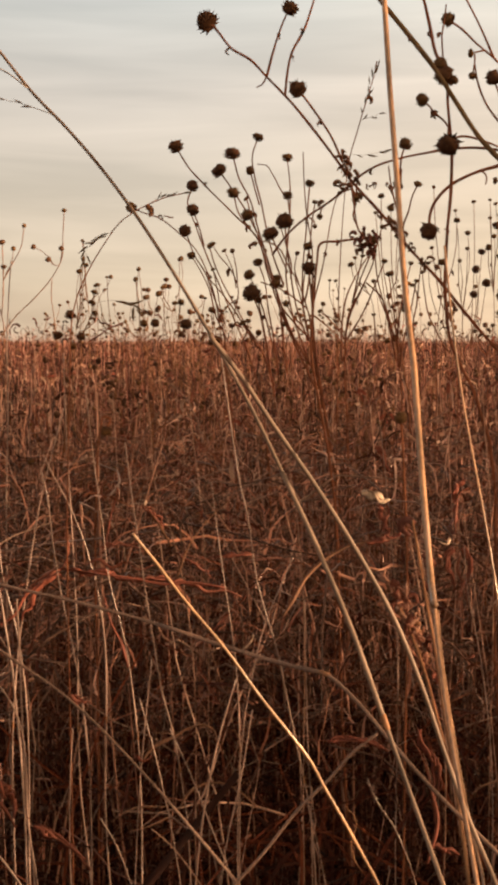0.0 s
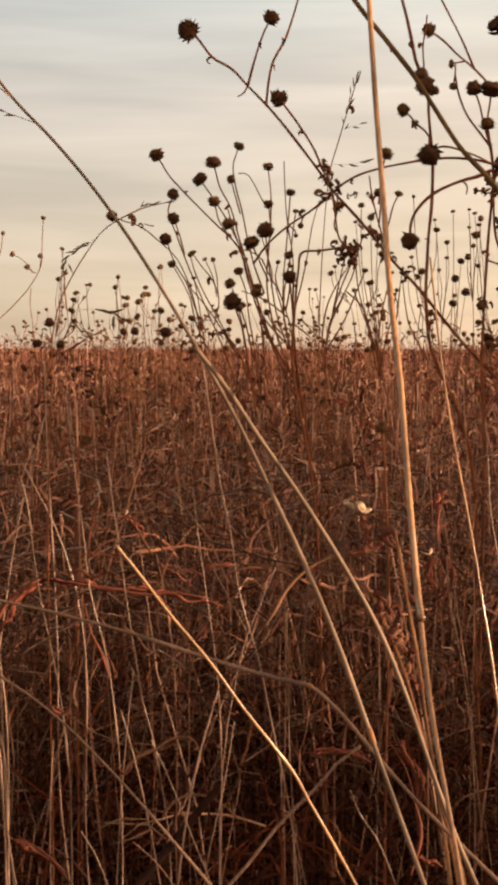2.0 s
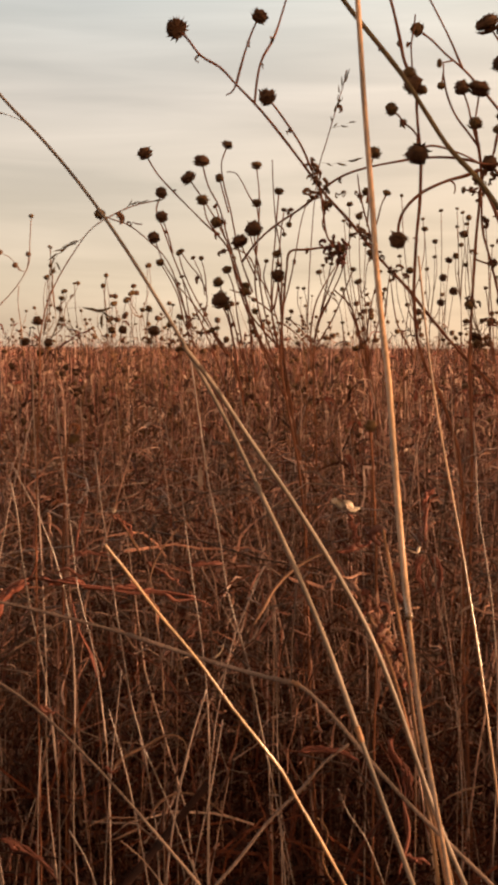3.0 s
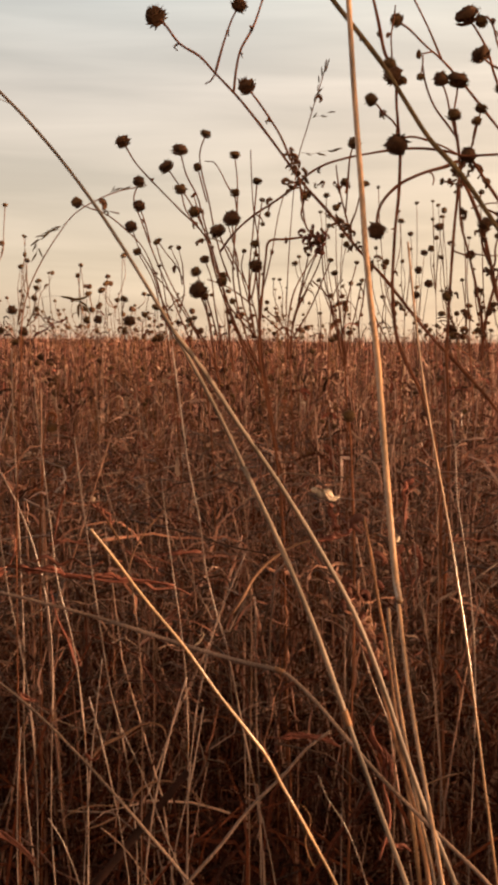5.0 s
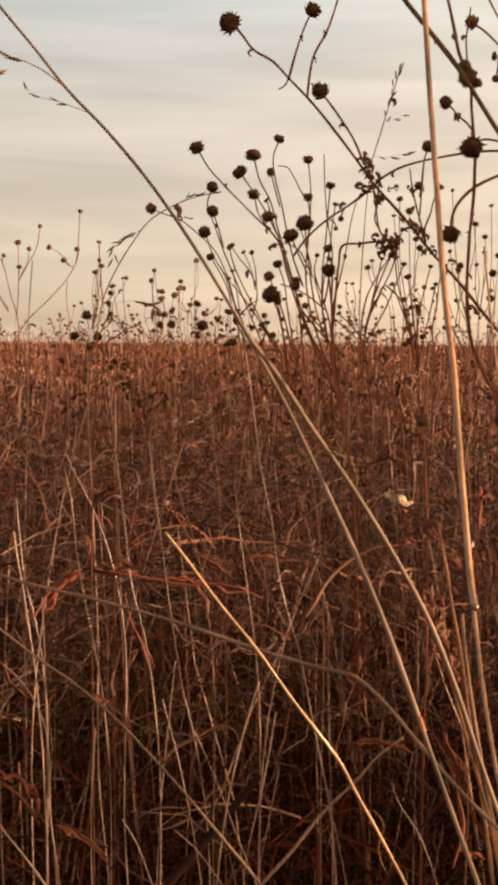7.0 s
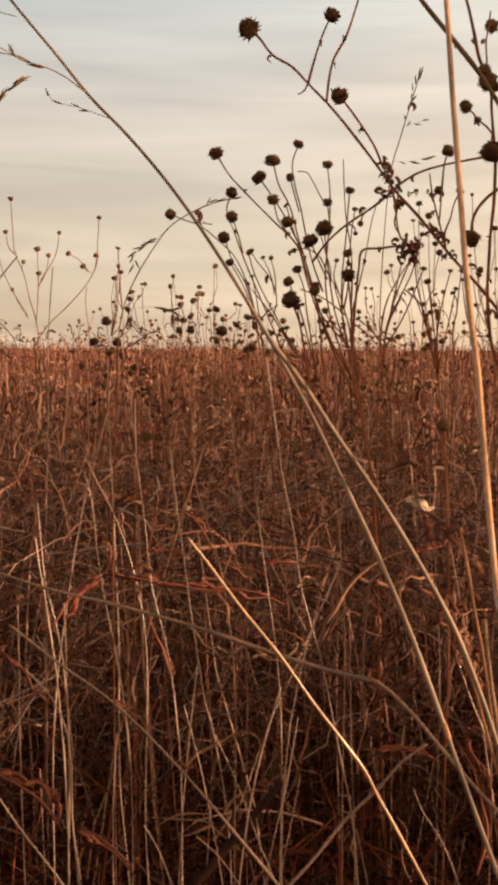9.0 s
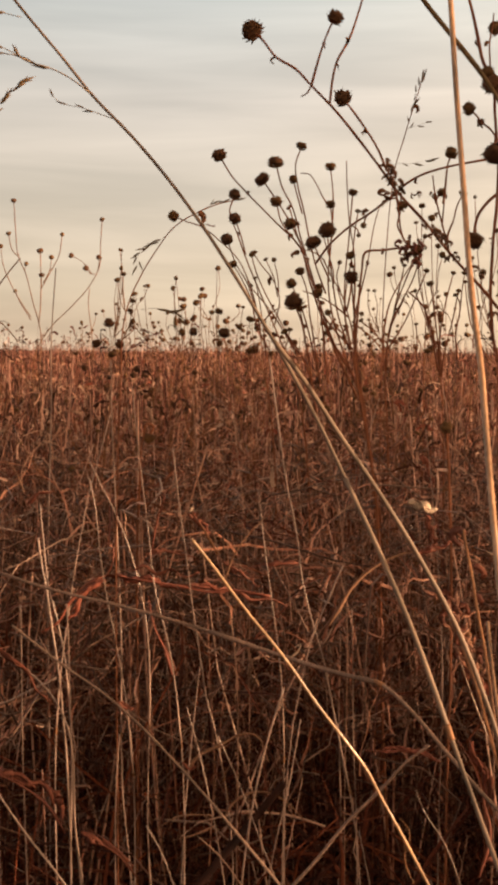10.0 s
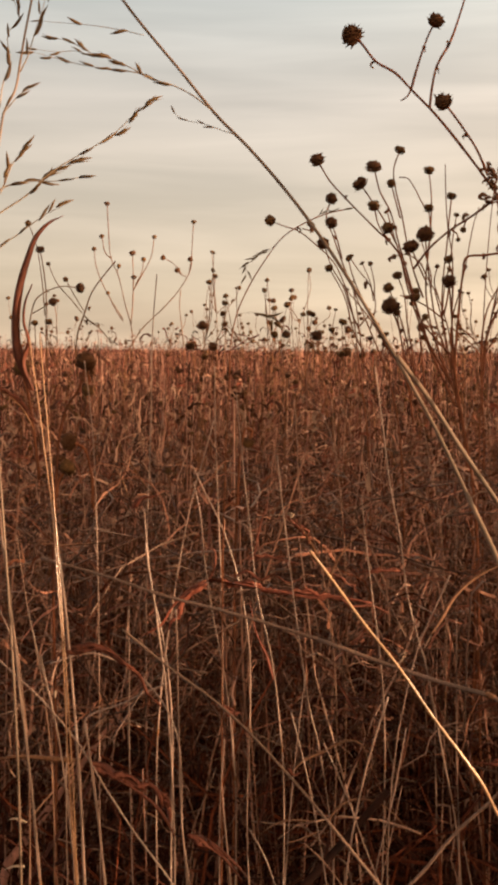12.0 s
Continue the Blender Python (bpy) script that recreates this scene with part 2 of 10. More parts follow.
def soil_material():
    m = bpy.data.materials.new("soil_with_litter")
    m.use_nodes = True
    n, l = m.node_tree.nodes, m.node_tree.links
    skin = n["Principled BSDF"]
    where = n.new("ShaderNodeTexCoord")
    big, fine = n.new("ShaderNodeTexNoise"), n.new("ShaderNodeTexNoise")
    big.inputs["Scale"].default_value, big.inputs["Detail"].default_value = 0.35, 5.0
    fine.inputs["Scale"].default_value, fine.inputs["Detail"].default_value = 55.0, 6.0
    for k in (big, fine):
        l.new(where.outputs["Object"], k.inputs["Vector"])
    total = n.new("ShaderNodeMath")
    total.operation = "ADD"
    l.new(big.outputs["Fac"], total.inputs[0])
    l.new(fine.outputs["Fac"], total.inputs[1])
    tint = n.new("ShaderNodeValToRGB")
    tint.color_ramp.elements[0].position, tint.color_ramp.elements[0].color = 0.3, (0.045, 0.02, 0.01, 1)
    tint.color_ramp.elements[1].position, tint.color_ramp.elements[1].color = 0.75, (0.20, 0.10, 0.055, 1)
    half = n.new("ShaderNodeMath")
    half.operation = "MULTIPLY"
    half.inputs[1].default_value = 0.5
    l.new(total.outputs["Value"], half.inputs[0])
    l.new(half.outputs["Value"], tint.inputs["Fac"])
    l.new(tint.outputs["Color"], skin.inputs["Base Color"])
    skin.inputs["Roughness"].default_value = 0.95
    relief = n.new("ShaderNodeBump")
    relief.inputs["Strength"].default_value, relief.inputs["Distance"].default_value = 0.8, 0.02
    l.new(fine.outputs["Fac"], relief.inputs["Height"])
    l.new(relief.outputs["Normal"], skin.inputs["Normal"])
    return m


# ---- building tools ----
def glide(points, steps):
    """A smooth line through the points, in that many steps between each two."""
    p = np.array(points, float)
    h = np.maximum(np.linalg.norm(np.diff(p, axis=0), axis=1), 1e-6)[:, None]
    slope = np.diff(p, axis=0) / h
    m = np.vstack([slope[:1], (slope[:-1] * h[1:] + slope[1:] * h[:-1]) / (h[1:] + h[:-1]), slope[-1:]])
    s = np.linspace(0, 1, steps, endpoint=False)[:, None]
    rows = []
    for k in range(len(p) - 1):
        a, c = m[k] * h[k], m[k + 1] * h[k]
        rows.append(p[k] * (2 * s**3 - 3 * s**2 + 1) + a * (s**3 - 2 * s**2 + s) + p[k + 1] * (3 * s**2 - 2 * s**3) + c * (s**3 - s**2))
    return np.vstack(rows + [p[-1:]])


def frames_along(line):
    ahead = np.gradient(line, axis=0)
    ahead /= np.linalg.norm(ahead, axis=1)[:, None] + 1e-12
    ref = np.array([0.31, -0.87, 0.38])
    side = np.cross(ahead, ref)
    side /= np.linalg.norm(side, axis=1)[:, None] + 1e-12
    return ahead, side, np.cross(ahead, side)


def tube(points, r0, r1, sides=6, steps=4, uneven=0.08, nodes=0.0):
    """A tapered stalk along the points. nodes: metres between its swollen joints (0: none)."""
    line = glide(points, steps)
    n = len(line)
    _, side, over = frames_along(line)
    run = np.r_[0, np.cumsum(np.linalg.norm(np.diff(line, axis=0), axis=1))]
    radius = r0 + (r1 - r0) * run / run[-1]
    radius = radius * (1 + uneven * np.sin(run * 61 + r0 * 9e4) * 0.6 + uneven * np.sin(run * 140) * 0.4)
    if nodes:
        radius = radius * (1 + 0.4 * np.exp(-(((run + nodes * 0.35) % nodes - nodes / 2) / 0.004) ** 2))
    turn = np.arange(sides) * 2 * math.pi / sides
    ring = side[:, None] * np.cos(turn)[None, :, None] + over[:, None] * np.sin(turn)[None, :, None]
    verts = (line[:, None] + ring * radius[:, None, None]).reshape(-1, 3)
    faces = [(i * sides + k, i * sides + (k + 1) % sides, (i + 1) * sides + (k + 1) % sides, (i + 1) * sides + k) for i in range(n - 1) for k in range(sides)]
    faces += [tuple(range(sides))[::-1], tuple(range((n - 1) * sides, n * sides))]
    return verts, faces


def blade(points, width, steps=5, fold=0.35, twist=0.0, start=0.0, tip=0.08):
    """A grass leaf along the points: two strips that meet in a fold, with a thickness of a third of a millimetre, narrowing to its tip."""
    line = glide(points, steps)
    n = len(line)
    _, side, over = frames_along(line)
    s = np.linspace(0, 1, n)
    wide = width * 0.5 * (np.clip(s / 0.15, 0.45, 1) * (1 - (1 - tip) * s**2.2))
    a = start + twist * s
    across = side * np.cos(a)[:, None] + over * np.sin(a)[:, None]
    up = over * np.cos(a)[:, None] - side * np.sin(a)[:, None]
    ripple = 1 + 0.15 * np.sin(s * 31)
    e = 0.00016
    rows = [line - across * wide[:, None] + up * (wide * fold * ripple)[:, None], line - up * e, line + across * wide[:, None] + up * (wide * fold)[:, None], line + up * e]
    verts = np.stack(rows, 1).reshape(-1, 3)
    faces = [(i * 4 + k, i * 4 + (k + 1) % 4, i * 4 + 4 + (k + 1) % 4, i * 4 + 4 + k) for i in range(n - 1) for k in range(4)]
    faces += [(3, 2, 1, 0), ((n - 1) * 4, (n - 1) * 4 + 1, (n - 1) * 4 + 2, (n - 1) * 4 + 3)]
    return verts, faces


def join(pieces):
    verts, faces, off = [], [], 0
    for v, f in pieces:
        verts.append(v)
        faces += [tuple(k + off for k in face) for face in f]
        off += len(v)
    return np.vstack(verts), faces


def mesh_of(name, geometry, material, smooth=True):
    verts, faces = geometry
    me = bpy.data.meshes.new(name)
    me.from_pydata(np.asarray(verts, float).tolist(), [], faces)
    me.polygons.foreach_set("use_smooth", [smooth] * len(me.polygons))
    me.materials.append(material)
    me.update()
    return me


def thing(name, base, label, category, group=""):
    ob = new(name)
    ob.location = base
    ob.empty_display_size = 0.02
    return tagged(ob, label, category, group)


def part(name, geometry, material, parent, label="", at=None, turn=None, size=1.0):
    """One part under its thing. geometry: (verts, faces) in world places, or a mesh to share, which then stands at the place given."""
    if isinstance(geometry, bpy.types.Mesh):
        ob = new(name, geometry)
        m = Matrix.LocRotScale(Vector(at), turn, Vector((size, size, size)))
    else:
        ob = new(name, mesh_of(name, (np.asarray(geometry[0]) - np.array(parent.location), geometry[1]), material))
        m = Matrix.Translation(parent.location)
    ob.parent = parent
    ob.matrix_basis = Matrix.Translation(-Vector(parent.location)) @ m
    return tagged(ob, label) if label else ob


def sub_part(name, me, parent, label=""):
    """A piece of a part, in the part's own place."""
    ob = new(name, me)
    ob.parent = parent
    return tagged(ob, label) if label else ob


def head_geometry(seed, flat):
    """A dry seed head one unit across, its stalk coming from below: a knobbly dome of florets on a flatter underside."""
    rnd = random.Random(seed)
    rings, sides = 7, 11
    verts, faces = [(0, 0, -0.5 * flat)], []
    for i in range(1, rings):
        a = math.pi * i / rings
        for k in range(sides):
            b = 2 * math.pi * (k + 0.5 * (i % 2)) / sides
            knob = 1 + (0.10 if (i + k) % 2 else -0.08) + rnd.uniform(-0.2, 0.2)
            r = 0.5 * math.sin(a) * knob
            z = -0.5 * flat * math.cos(a) * (0.75 if i < rings / 2 else 1.1) * knob
            verts.append((r * math.cos(b), r * math.sin(b), z))
    verts.append((0, 0, 0.53 * flat))
    for k in range(sides):
        faces.append((0, 1 + (k + 1) % sides, 1 + k))
        for i in range(rings - 2):
            p, q = 1 + i * sides, 1 + (i + 1) * sides
            faces.append((p + k, p + (k + 1) % sides, q + (k + 1) % sides, q + k))
        last = 1 + (rings - 2) * sides
        faces.append((last + k, last + (k + 1) % sides, len(verts) - 1))
    geo = [(np.array(verts), faces)]
    # floret tips that stand off the dome
    for _ in range(32):
        a, b = rnd.uniform(0.35, 1.75), rnd.uniform(0, 6.283)
        d = np.array((math.sin(a) * math.cos(b), math.sin(a) * math.sin(b), math.cos(a) * flat))
        geo.append(thorn(d * 0.45, d * rnd.uniform(0.52, 0.78), 0.05))
    return join(geo)


def thorn(foot, tip, r):
    foot, tip = np.array(foot, float), np.array(tip, float)
    ahead = (tip - foot) / np.linalg.norm(tip - foot)
    side = np.cross(ahead, (0.3, 0.5, 0.81))
    side /= np.linalg.norm(side)
    over = np.cross(ahead, side)
    ring = [foot + r * (side * math.cos(a) + over * math.sin(a)) for a in (0, 2.09, 4.19)]
    return np.array(ring + [tip]), [(0, 1, 3), (1, 2, 3), (2, 0, 3), (2, 1, 0)]


def bract_geometry(seed, length, count):
    """The cup of dry pointed bracts below a head one unit across, in one piece."""
    rnd = random.Random(seed)
    n = 2 * count
    outer, under = [], []
    for k in range(n):
        b = math.pi * 2 * k / n + rnd.uniform(-0.08, 0.08)
        if k % 2:
            r, z = 0.40, -0.30
        else:
            r, z = 0.46 + length * rnd.uniform(0.6, 1.3), -0.22 + rnd.uniform(-0.2, 0.35) * (length * 3)
        outer.append((r * math.cos(b), r * math.sin(b), z))
        under.append((0.36 * math.cos(b), 0.36 * math.sin(b), -0.38))
    verts = outer + under + [(0.3 * math.cos(math.pi * 2 * k / n), 0.3 * math.sin(math.pi * 2 * k / n), -0.28) for k in range(n)] + [(0, 0, -0.45)]
    faces = []
    for k in range(n):
        q = (k + 1) % n
        faces += [(n + k, n + q, q, k), (k, q, 2 * n + q, 2 * n + k), (3 * n, n + q, n + k)]
    return np.array(verts), faces


HEADS = [mesh_of("seed_head", head_geometry(k, f), head_mat) for k, f in enumerate((0.9, 0.72, 1.0, 0.62))]
SMALL_HEADS = [mesh_of("seed_head", head_geometry(k + 7, f), small_head_mat) for k, f in enumerate((0.9, 0.72, 1.0, 0.62))]
BRACTS = [mesh_of("bract_collar", bract_geometry(k, l, c), bract_mat, False) for k, (l, c) in enumerate(((0.20, 15), (0.27, 13), (0.12, 10), (0.09, 9)))]


def spikelet_geometry(awned):
    line = np.array([(0, 0, 0), (0.05, 0, 0.25), (0.03, 0.02, 0.6), (0, 0, 1.0)])
    v, f = [], []
    for i, (p, r) in enumerate(zip(line, (0.03, 0.10, 0.095, 0.012))):
        v += [p + r * np.array((math.cos(a), 0.7 * math.sin(a), 0)) for a in np.arange(5) * 1.2566]
        if i:
            f += [((i - 1) * 5 + k, (i - 1) * 5 + (k + 1) % 5, i * 5 + (k + 1) % 5, i * 5 + k) for k in range(5)]
    f += [(4, 3, 2, 1, 0), (15, 16, 17, 18, 19)]
    pieces = [(np.array(v), f)]
    if awned:
        pieces += [thorn((0.04, 0, 0.3), (0.22, 0.05, 0.75), 0.05), thorn((-0.03, 0, 0.4), (-0.16, -0.05, 0.95), 0.045)]
    return join(pieces)


SPIKELETS = [mesh_of("spikelet", spikelet_geometry(k), spikelet_mat) for k in (False, True)]
plump = spikelet_geometry(True)
plump[0][:, :2] *= 1.15
seed_mat = plant_material("rust_seed", [(0.46, 0.18, 0.11), (0.58, 0.32, 0.22)], roughness=0.6, through_light=0.25, per_object=True)
SPIKELETS.append(mesh_of("spikelet", plump, seed_mat))
chance = random.Random(11)


def facing(way, spin=None):
    return Vector(way).to_track_quat("Z", "Y") @ Euler((0, 0, chance.uniform(0, 6.28) if spin is None else spin)).to_quaternion()


def seed_head(parent, at, way, across, spiky):
    """A seed head on the end of a stalk, with its collar of bracts."""
    way = Vector(way).normalized()
    k = chance.randrange(4) if spiky != 2 else 3
    # small heads take the second colour, by width alone
    ob = part("seed_head", (HEADS if across > 0.0118 else SMALL_HEADS)[k], None, parent, at=Vector(at) + way * across * 0.3, turn=facing(way + Vector((chance.uniform(-0.25, 0.25), chance.uniform(-0.25, 0.25), 0.1))), size=across)
    if across > 0.008:
        sub_part("bract_collar", BRACTS[chance.randrange(2) + (0 if spiky else 2)], ob)
    return ob


def shred(parent, at, size, material=None):
    """A small crumpled leaf that hangs on a stem."""
    a = chance.uniform(0, 6.28)
    d = np.array((math.cos(a), 0.5 * math.sin(a), chance.uniform(-0.3, 0.5)))
    p = np.array(at, float)
    size *= 0.65
    jog = lambda: np.array((chance.uniform(-0.15, 0.15), chance.uniform(-0.15, 0.15), chance.uniform(-0.15, 0.15))) * size
    pts = [p, p + d * size * 0.35 + jog(), p + d * size * 0.6 + (0, 0, -0.25 * size) + 1.5 * jog(), p + d * size * 0.45 + (0, 0, -0.6 * size) + 1.5 * jog()]
    return part("dry_leaf", blade(pts, size * 0.52, 4, 0.7, chance.uniform(-2, 2), chance.uniform(-1, 1), 0.45), material or brown_leaf_mat, parent)


def clump(parent, at, size):
    """A knot of withered leaves on a stem."""
    for _ in range(4):
        p = np.array(at) + np.array((chance.uniform(-0.3, 0.3), chance.uniform(-0.3, 0.3), chance.uniform(-0.3, 0.3))) * size
        shred(parent, p, size * chance.uniform(0.8, 1.3))


def forb(name, label, stalks, leaves=(), group="dry flowering plants", material=None, category="dried plant"):
    """A dry flowering plant. stalks: (points from the root or fork to the tip, radius below, radius above, head's width or 0, whether its bracts are long)."""
    base = Vector(stalks[0][0][0])
    ob = thing(name, base, label, category, group)
    for k, (points, r0, r1, across, spiky) in enumerate(stalks):
        part("stem" if k == 0 else "branch", tube(points, r0, r1, 6, 5, 0.12), material or forb_mat, ob)
        p = np.array(points, float)
        if across:
            seed_head(ob, p[-1], p[-1] - p[-2], across, spiky)
        if k < 4 and len(points) > 4:
            shred(ob, p[-3], chance.uniform(0.008, 0.016))
    for at, size in leaves:
        clump(ob, at, size * 0.55) if size >= 0.015 else shred(ob, at, size)
    return ob


def stalk(name, label, points, r0, r1, material, group="tall grass stalks", nodes=0.0, category="grass stalk"):
    """A grass stalk that stands by itself. nodes: metres between its joints, each with a collar and the torn sheath of a leaf."""
    ob = thing(name, points[0], label, category, group)
    part("culm", tube(points, r0, r1, 16 if material == olive_culm_mat else 8, 8, 0.015), material, ob)
    line = glide(points, 24)
    run = np.r_[0, np.cumsum(np.linalg.norm(np.diff(line, axis=0), axis=1))]
    for k in range(1, int(run[-1] / nodes) if nodes else 0):
        i = int(np.searchsorted(run, k * nodes))
        if i + 3 >= len(line):
            break
        r = r0 + (r1 - r0) * run[i] / run[-1]
        d = (line[i + 1] - line[i - 1]) / np.linalg.norm(line[i + 1] - line[i - 1])
        p = line[i]
        part("node", tube([p - d * 0.0022, p - d * 0.001, p + d * 0.001, p + d * 0.0022], r * 1.3, r * 1.25, 8, 2, 0.3), rust_culm_mat, ob)
        e = int(np.searchsorted(run, run[i] + min(nodes * 0.45, 0.08)))
        e = min(e, len(line) - 1)
        if e - i > 4:
            picks = [line[q] for q in np.linspace(i, e, 4).astype(int)]
            part("leaf_sheath", tube(picks, r * 1.22, r * 1.08, 12, 4, 0.03), material, ob)
    return ob


def spray(parent, points, r, seats, long_, awned=False, material=None):
    """A fine branch with spikelets along it; seats: how many."""
    part("panicle_branch", tube(points, r * 0.55, r * 0.22, 5, 5), material or thread_mat, parent)
    line = glide(points, 12)
    for k in range(seats):
        s = 0.25 + 0.75 * (k + chance.uniform(-0.2, 0.2)) / max(seats - 1, 1)
        i = min(int(max(s, 0) * (len(line) - 1)), len(line) - 2)
        way = Vector(line[i + 1] - line[i]).normalized() + Vector((chance.uniform(-0.5, 0.5), chance.uniform(-0.3, 0.3), chance.uniform(-0.35, 0.35)))
        stray = (0.0045 if awned == 2 else 0.0009)
        if awned == 2:
            way = way + Vector((chance.uniform(-1.2, 1.2), chance.uniform(-1, 1), chance.uniform(-1.0, 0.6)))
            if k % 5 == 0:
                shred(parent, line[i] + np.array((chance.uniform(-stray, stray), 0, 0)), chance.uniform(0.010, 0.018), chance.choice((red_leaf_mat, brown_leaf_mat, dark_red_leaf_mat)))
                continue
        part("spikelet", SPIKELETS[int(awned)], None, parent, at=line[i] + np.array((chance.uniform(-stray, stray), chance.uniform(-stray, stray), 0)), turn=facing(way), size=long_ * chance.uniform(0.8, 1.3) * (0.8 if awned == 2 else 1.2))


# ---- the meadow ----
def sheet(name, size, material):
    """The ground: one sheet to the horizon, uneven near by."""
    marks = np.unique(np.r_[-size, -300, -60, np.linspace(-15, 15, 61), 60, 300, size])
    n = len(marks)
    gx, gy = np.meshgrid(marks, marks)
    gz = np.where(np.hypot(gx, gy) < 14, 0.02 * np.sin(gx * 1.7 + 1) * np.cos(gy * 1.3) + 0.012 * np.sin(gx * 5 + gy * 4), 0)
    verts = np.stack([gx, gy, gz - 0.02], -1).reshape(-1, 3)
    faces = [(j * n + i, j * n + i + 1, (j + 1) * n + i + 1, (j + 1) * n + i) for j in range(n - 1) for i in range(n - 1)]
    return new(name, mesh_of(name, (verts, faces), material))


tagged(sheet("ground", 4500, soil_material()), "dark soil under a litter of dead grass", "ground", kind="structure")


def strands(lines, widths, flat):
    """Many strands at once. lines: (count, steps, 3); widths: (count, steps); flat: blades of two folded strips, or three-sided stalks."""
    c, s, _ = lines.shape
    ahead = np.gradient(lines, axis=1)
    ahead /= np.linalg.norm(ahead, axis=2, keepdims=True) + 1e-12
    ref = np.random.normal(size=(c, 1, 3))
    side = np.cross(ahead, ref)
    side /= np.linalg.norm(side, axis=2, keepdims=True) + 1e-12
    over = np.cross(ahead, side)
    w = widths[..., None] * 0.5
    if flat:
        ring = [lines - side * w + over * w * 0.4, lines, lines + side * w + over * w * 0.4]
        k, closed = 3, False
    else:
        ring = [lines + w * (side * math.cos(a) + over * math.sin(a)) for a in (0, 2.0944, 4.1888)]
        k, closed = 3, True
    verts = np.stack(ring, 2).reshape(-1, 3)
    start = (np.arange(c)[:, None] * s + np.arange(s - 1)[None]).reshape(-1, 1) * k
    quads = []
    for q in range(k if closed else k - 1):
        r = (q + 1) % k
        quads.append(np.concatenate([start + q, start + r, start + r + k, start + q + k], 1))
    return verts, np.concatenate(quads)


def stuff(name, verts, quads, material, label, category):
    """One object for what nobody could count."""
    me = bpy.data.meshes.new(name)
    n = len(quads)
    me.vertices.add(len(verts))
    me.vertices.foreach_set("co", np.ascontiguousarray(verts, np.float32).ravel())
    me.loops.add(4 * n)
    me.loops.foreach_set("vertex_index", np.ascontiguousarray(quads, np.int32).ravel())
    me.polygons.add(n)
    me.polygons.foreach_set("loop_start", np.arange(n, dtype=np.int32) * 4)
    me.polygons.foreach_set("use_smooth", np.ones(n, bool))
    me.materials.append(material)
    me.update(calc_edges=True)
    me.validate()
    return tagged(new(name, me), label, category, kind="stuff")


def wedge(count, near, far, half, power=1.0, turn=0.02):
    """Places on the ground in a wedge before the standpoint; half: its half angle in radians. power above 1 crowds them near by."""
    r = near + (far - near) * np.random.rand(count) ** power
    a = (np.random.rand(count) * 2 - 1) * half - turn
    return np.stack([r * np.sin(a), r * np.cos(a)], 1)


def upright(places, low, high, lean, bend, steps, foot=0.0):
    """Centre lines of stalks that rise from the ground, leaning and bending at random."""
    c = len(places)
    h = np.random.uniform(low, high, c)
    a = np.random.rand(c) * 6.2832
    amount = np.abs(np.random.normal(0, lean, c))
    crook = np.random.normal(0, bend, c)
    s = np.linspace(0, 1, steps)[None]
    out = (amount[:, None] * s + crook[:, None] * s**2.5) * h[:, None]
    wig = np.random.normal(0, 0.006, (c, steps)) * s
    x = places[:, :1] + out * np.cos(a)[:, None] + wig
    y = places[:, 1:] + out * np.sin(a)[:, None]
    z = foot + (h[:, None] - foot) * s - 0.35 * np.abs(out) * s
    return np.stack([x, y, z], -1)


def arcs(starts, length, rise, droop, steps, crinkle=0.12):
    """Centre lines of leaves that leave a stalk upwards, bow over and hang or curl."""
    c = len(starts)
    n = np.random.uniform(0.5, 1.3, c) * length
    a = np.random.rand(c) * 6.2832
    curl = np.random.normal(0, 1.6, c)
    s = np.linspace(0, 1, steps)[None]
    pitch = np.random.normal(rise, 0.5, c)[:, None] - np.abs(np.random.normal(droop, 0.9, c))[:, None] * s**1.3
    az = a[:, None] + curl[:, None] * s**2 + np.random.normal(0, crinkle, (c, steps))
    pitch = pitch + np.random.normal(0, crinkle * 0.8, (c, steps))
    d = (n / (steps - 1))[:, None]
    step = np.stack([np.cos(pitch) * np.cos(az) * d, np.cos(pitch) * np.sin(az) * d, np.sin(pitch) * d], -1)
    return starts[:, None] + np.cumsum(step, 1) - step[:, :1]


def taper(c, steps, wide, tip=0.35, spread=0.35):
    return wide * np.random.uniform(1 - spread, 1 + spread, (c, 1)) * np.linspace(1, tip, steps)[None]


def clear(lines, reach):
    """Leaves out what would brush the lens."""
    d = np.sqrt((lines[..., 0] + 0.01) ** 2 + lines[..., 1] ** 2 + (lines[..., 2] - 1.05) ** 2).min(1)
    return d > reach


def low_ahead(lines, near_top):
    """Keeps what stays under the line of sight to the far field when it stands near."""
    y = np.maximum(lines[..., 1], 0.2)
    top = 1.05 - near_top * np.clip(1.0 - y / 2.5, 0, 1) + 0.012 * y
    return (lines[..., 2] < top).all(1)


def above_dark(lines, share):
    """Thins out what would hang low in the dark foot of the grass close by."""
    mid = lines[:, lines.shape[1] // 2]
    low = mid[:, 2] < 1.05 - 0.30 * mid[:, 1] - 0.04
    return ~low | (np.random.rand(len(lines)) < share)


